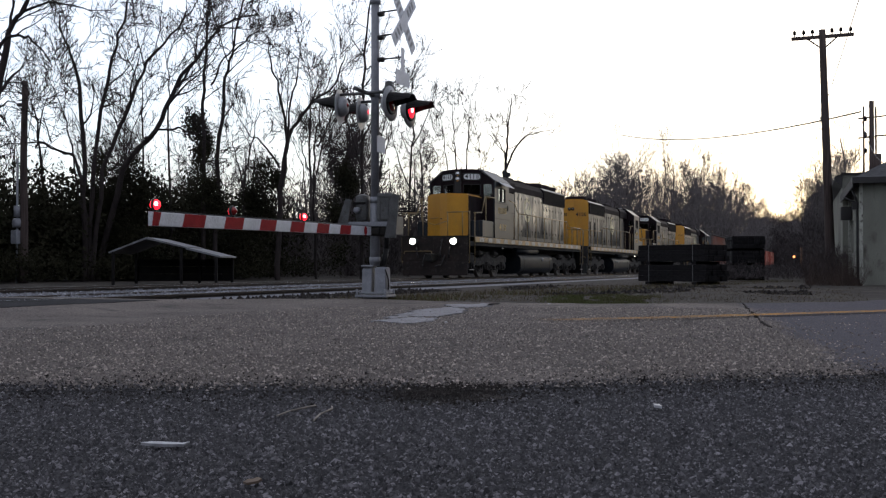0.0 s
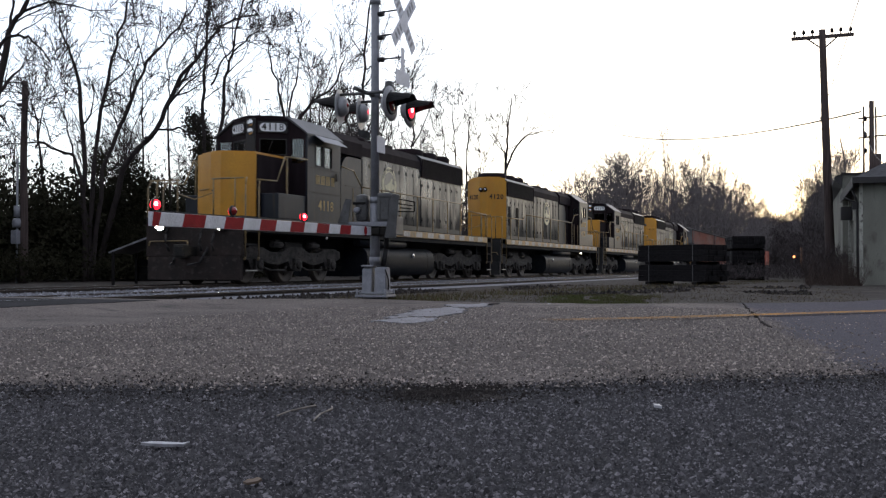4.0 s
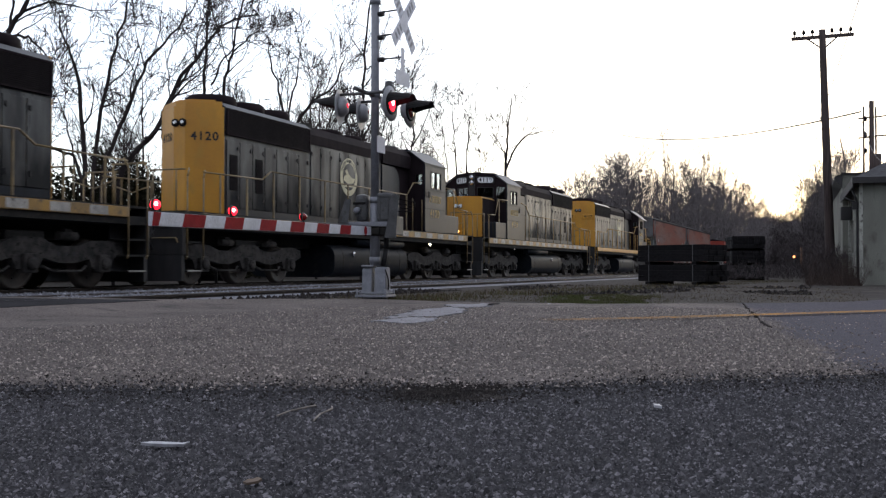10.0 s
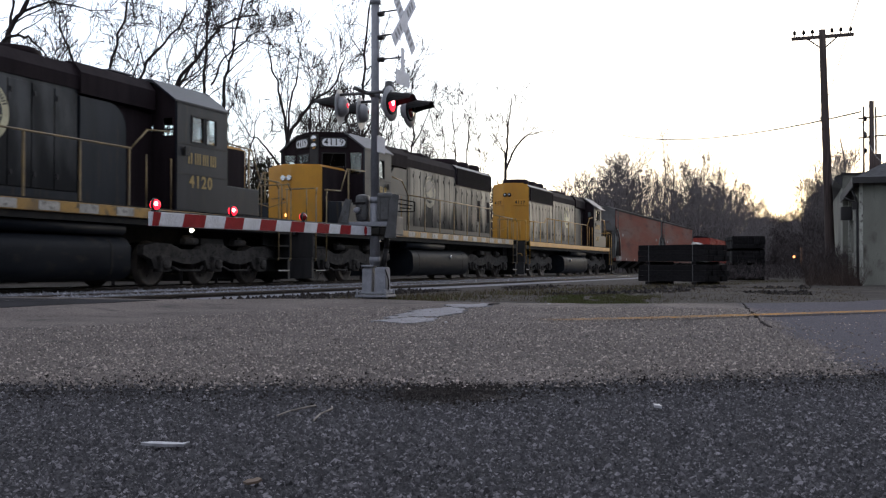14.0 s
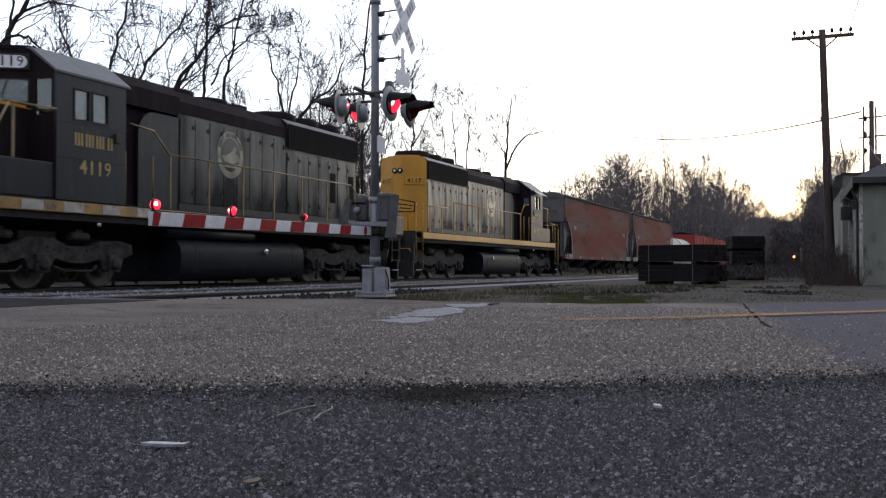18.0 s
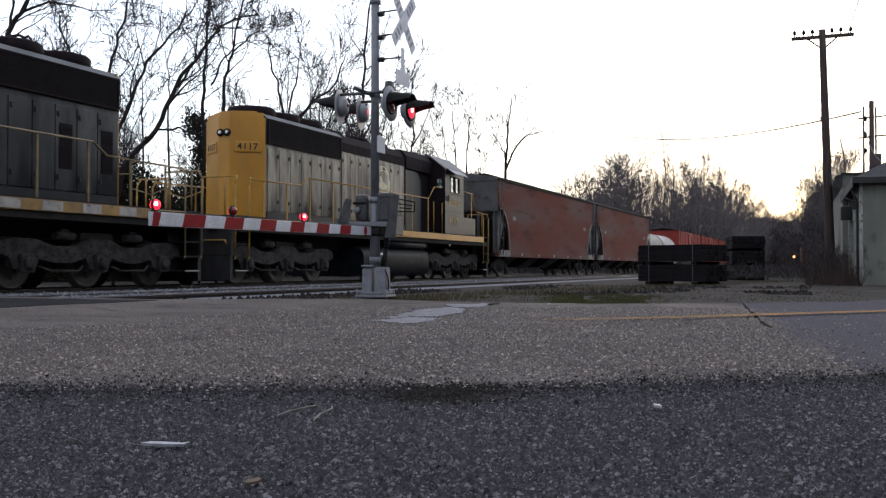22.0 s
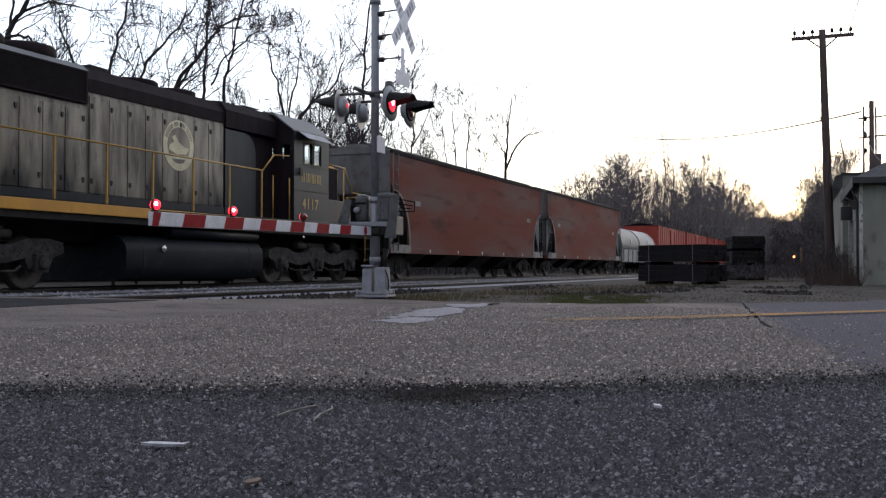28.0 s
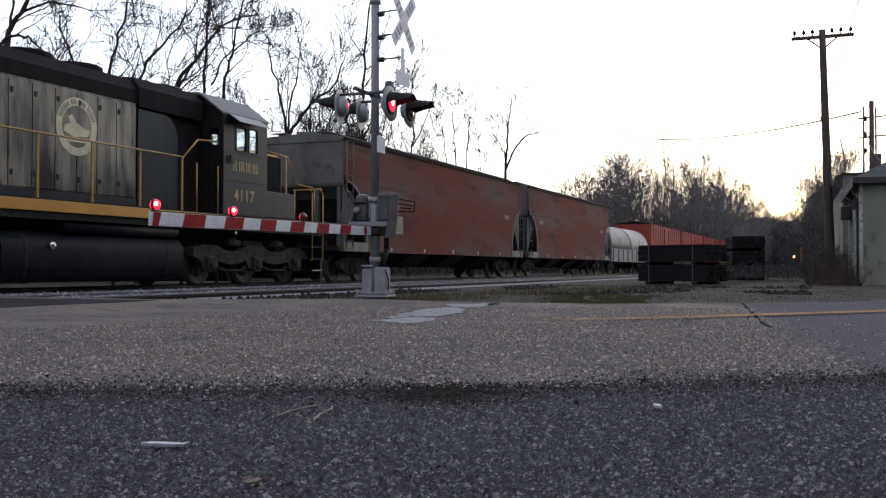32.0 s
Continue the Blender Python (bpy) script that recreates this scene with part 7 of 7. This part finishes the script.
# dry grass and weeds along the siding
def verge(n):
    x = 15.5 + 30 * rng.random(n) ** 1.5
    y = -9.4 + 2.2 * rng.random(n) - 0.16 * (x - 15.5)
    y = np.maximum(y, -17)
    return np.stack([x, y, np.full(n, GZ + 0.0)], 1)


def blades(name, n, place, height, material, label):
    at = place(n)
    n = len(at)
    a = rng.random(n) * 6.2832
    h = height[0] + (height[1] - height[0]) * rng.random(n) ** 2
    w = 0.004 + 0.004 * rng.random(n)
    dx, dy = np.cos(a) * w, np.sin(a) * w
    lean = rng.normal(size=(n, 2)) * 0.4 * h[:, None]
    v = np.stack([at + np.stack([dx, dy, 0 * dx], 1), at - np.stack([dx, dy, 0 * dx], 1), at + np.stack([lean[:, 0], lean[:, 1], h], 1)], 1)
    f = np.arange(3 * n).reshape(-1, 3)
    me = bpy.data.meshes.new(name)
    me.from_pydata(v.reshape(-1, 3).tolist(), [], f.tolist())
    me.materials.append(material)
    return tagged(new(name, me), label, "grass", "", "stuff")


def weeds(n):
    x = 33.5 + 48 * rng.random(n) ** 1.2
    y = -16.2 + 1.7 * rng.random(n) ** 1.4 + 0.012 * (x - 33)
    return np.stack([x, y, np.full(n, GZ)], 1)


def near_verge(n):
    x = 15.8 + 16 * rng.random(n) ** 1.3
    y = -7.2 - 9.5 * rng.random(n) ** 1.2
    k = (x > 15.2 + 0.5 * np.abs(y + 10.5)) & (y > -16.0)
    return np.stack([x, y, np.full(n, GZ)], 1)[k]


def green_patch(n):
    b, d = rng.random(n), rng.random(n)
    u = 6.6 + 4.6 * b + 0.7 * rng.normal(size=n)
    dd = 15.6 + 4.6 * d + 0.5 * rng.normal(size=n) + 0.1 * (u - 7)
    k = np.array([noise.noise((p_ * 0.9, q_ * 1.1, 5)) > -0.12 for p_, q_ in zip(u, dd)])
    an = np.radians(AXIS + u)
    x, y = EYE[0] + dd * np.sin(an), EYE[1] + dd * np.cos(an)
    return np.stack([x, y, np.full(n, GZ)], 1)[k & (x > 15.2)]


blades("grass", 2500, verge, (0.03, 0.10), M_GRASS, "short winter grass beside the siding")
blades("grass", 14000, green_patch, (0.015, 0.06), M_GRASS, "thin trodden grass on the verge beside the road")
blades("dry_grass", 9000, near_verge, (0.012, 0.05), M_STRAW, "thin dead grass on the verge beside the road")
blades("dry_grass", 3000, verge, (0.04, 0.16), M_STRAW, "dead straw-coloured grass beside the siding")
blades("weed_stalks", 6000, weeds, (0.2, 1.6), M_WEED, "tall dry weed stalks beside the building")
# unseen screen added behind the camera: closes the place, shades lot and train
bm = B()
rows_ = []
SCREEN_LINE = [(74, -47), (34, -40), (14, -31), (-22, -29), (-58, -16), (-72, 10), (-80, 60)]
for k in range(90):
    f = k / 89 * (len(SCREEN_LINE) - 1)
    i = min(len(SCREEN_LINE) - 2, int(f))
    x, y = (SCREEN_LINE[i][j] + (SCREEN_LINE[i + 1][j] - SCREEN_LINE[i][j]) * (f - i) for j in (0, 1))
    y += 1.5 * noise.noise((k * 0.7, 1, 0))
    h = (11.5 if x > 20 else 12.8) + 3.0 * noise.noise((k * 0.37, 4, 0)) + 1.2 * noise.noise((k * 1.9, 7, 0))
    rows_.append((bm.verts.new((x, y, -0.3)), bm.verts.new((x, y, h))))
for (a, b), (c, d) in zip(rows_, rows_[1:]):
    bm.faces.new((a, c, d, b))
bmesh.ops.solidify(bm, geom=list(bm.faces), thickness=1.0)
single("backdrop", bm, M_SCREEN, "unseen dark screen added behind the gravel lot to shade it", "backdrop", "", "structure")

# low shed beyond the tracks
M_TIN = mat("pale_tin_roof", (0.135, 0.14, 0.155), (0.09, 0.09, 0.10), 0.55, 0.2, scale=2, c=(0.07, 0.055, 0.045))
sx, sy = polar(-16.6, 33.0)
sh = thing("open_shed", Matrix.Translation((sx, sy, 0)) @ ux.to_track_quat('X', 'Z').to_matrix().to_4x4(), "low open shed with a pale tin roof in the undergrowth", "shed")
part("roof", prism(B(), [(-0.62, 0.86), (0.50, 1.29), (1.68, 1.02), (1.69, 1.06), (0.50, 1.35), (-0.64, 0.90)], -1.2, 1.2, "y"), M_TIN, sh)
part("roof_extension", prism(B(), [(1.70, 0.98), (2.72, 0.74), (2.72, 0.79), (1.70, 1.04)], -1.2, 1.2, "y"), M_TIN, sh)
for x, z1 in ((-0.5, 0.90), (1.55, 1.02), (2.6, 0.74)):
    for y in (-1.15, 1.15):
        part("post", box(B(), x - 0.04, x + 0.04, y - 0.04, y + 0.04, -0.1, z1), M_GRILLE, sh)
# boards added, coloured black for the shade under the roof
for z in (0.0, 0.24, 0.48):
    part("shade_board", box(B(), -0.5, 2.6, 1.2, 1.26, z, z + 0.22), M_GRILLE, sh)

# distant track signal
fx_, fy_ = polar(19.13, 72)
fs_ = thing("track_signal", pose(fx_, fy_, GZ), "distant track signal showing a small orange light", "railway signal")
part("mast", tube(B(), (0, 0, 0), (0, 0, 1.5), 0.05, n=8), M_BLACK, fs_)
part("lamp", tube(B(), (0.05, 0, 1.32), (-0.15, 0, 1.32), 0.075, n=12), glow("orange_lamp_glow", (1.0, 0.33, 0.10), 3.5), fs_)
M_RUSTPOST = mat("rusty_post", (0.12, 0.06, 0.035), (0.08, 0.045, 0.03), 0.85)
single("marker_post", tube(B(), (0, 0, 0), (0, 0, 1.7), 0.06, n=8), M_RUSTPOST, "rusty marker post in the weeds", "post", m=pose(*polar(19.5, 60), GZ))

# litter on the ground
M_PAPER = mat("white_plastic", (0.30, 0.30, 0.32), (0.22, 0.22, 0.24), 0.5)
M_DRYTWIG = mat("pale_dry_twig", (0.24, 0.21, 0.185), (0.16, 0.14, 0.12), 0.8)
M_DEADLEAF = mat("dead_leaf", (0.13, 0.095, 0.07), (0.09, 0.062, 0.046), 0.8)
lx, ly = polar(-15.4, 3.06)
bm = prism(B(), [(-0.064, -0.006), (-0.035, 0.012), (0.02, 0.020), (0.050, 0.019), (0.068, 0.036), (0.058, 0.006), (0.010, -0.008), (-0.040, -0.012)], 0.0, 0.008, "z")
single("plastic_scrap", bm, M_PAPER, "white scrap of plastic lying on the gravel", "litter", m=pose(lx, ly, LZ + 0.012, 6, 4, -AXIS))
lx, ly = polar(-10.6, 2.48)
bm = prism(B(), [(-0.022, 0.0), (-0.012, 0.012), (0.0, 0.009), (0.010, 0.016), (0.022, 0.004), (0.014, -0.008), (-0.012, -0.009)], 0.0, 0.006, "z")
single("dead_leaf", bm, M_DEADLEAF, "curled brown dead leaf on the gravel", "leaf", m=pose(lx, ly, LZ + 0.014, 14, -8, -AXIS))
for (b, d, l) in ((6.0, 14.5, 0.05), (12.0, 3.85, 0.035), (0.2, 9.5, 0.04)):
    lx, ly = polar(b, d)
    single("plastic_scrap", prism(B(), [(-l, 0), (-l * 0.3, l * 0.5), (l, l * 0.2), (l * 0.6, -l * 0.3)], 0, 0.01, "z"), M_PAPER, "small white scrap of litter on the ground", "litter", m=pose(lx, ly, (RZ if d > 4.5 else LZ) + 0.012, 0, 0, 30))
for (b, d, l, a) in ((-6.5, 3.62, 0.16, 80), (-8.0, 3.7, 0.13, 60)):
    lx, ly = polar(b, d)
    single("twig", pipe(B(), [(-l, 0, 0), (-l * 0.3, 0.012, 0.006), (l * 0.4, 0.0, 0.01), (l, 0.03, 0.004)], 0.0034, 5), M_DRYTWIG, "thin dry twig on the gravel", "twig", m=pose(lx, ly, LZ + 0.012, 0, 0, a - AXIS))


def motions():
    """The train rolls in and slows; each wheelset turns with the way it has gone."""
    for ob, centre, turned in ROLLING:
        walk(ob, [(t, pose(front_at(t) + centre, 0, 0, 0, 0, 180 if turned else 0)) for t in TIMES])
    rows, t = [0.0], 0.0
    while t < 32.0:
        s = front_at(t)
        u = t
        while u < 32.0 and abs(front_at(u) - s) < 0.62:
            u += 1 / 30
        t = min(32.0, u)
        rows.append(t)
    for ob, x, r, sense in WHEELSETS:
        k = tuple(ob.scale)
        walk(ob, [(t, pose(x, 0, r) @ Matrix.Rotation(sense * (front_at(0.0) - front_at(t)) / r, 4, 'Y')) for t in rows])
        ob.scale = k
    # the flashing lamps: each turns its bright face away for half of every 1.375 s, the two sides in turn
    for ob, place, first in FLASHING:
        flips = [5.6 + 0.6875 * k for k in range(-8, 39)]
        rows, turn = [(0.0, 0.0 if not first else 180.0)], 0.0 if not first else 180.0
        for t in flips:
            for q in range(4):
                if 0.0 < t + (q - 1.4) / 30 < 32.0:
                    rows.append((t + (q - 1.4) / 30, turn + 60.0 * q))
            if t > 0.05:
                turn += 180.0
        rows.append((32.0, turn))
        walk(ob, [(t, place @ pose(0, 0, 0, 0, 0, a)) for t, a in rows])


motions()
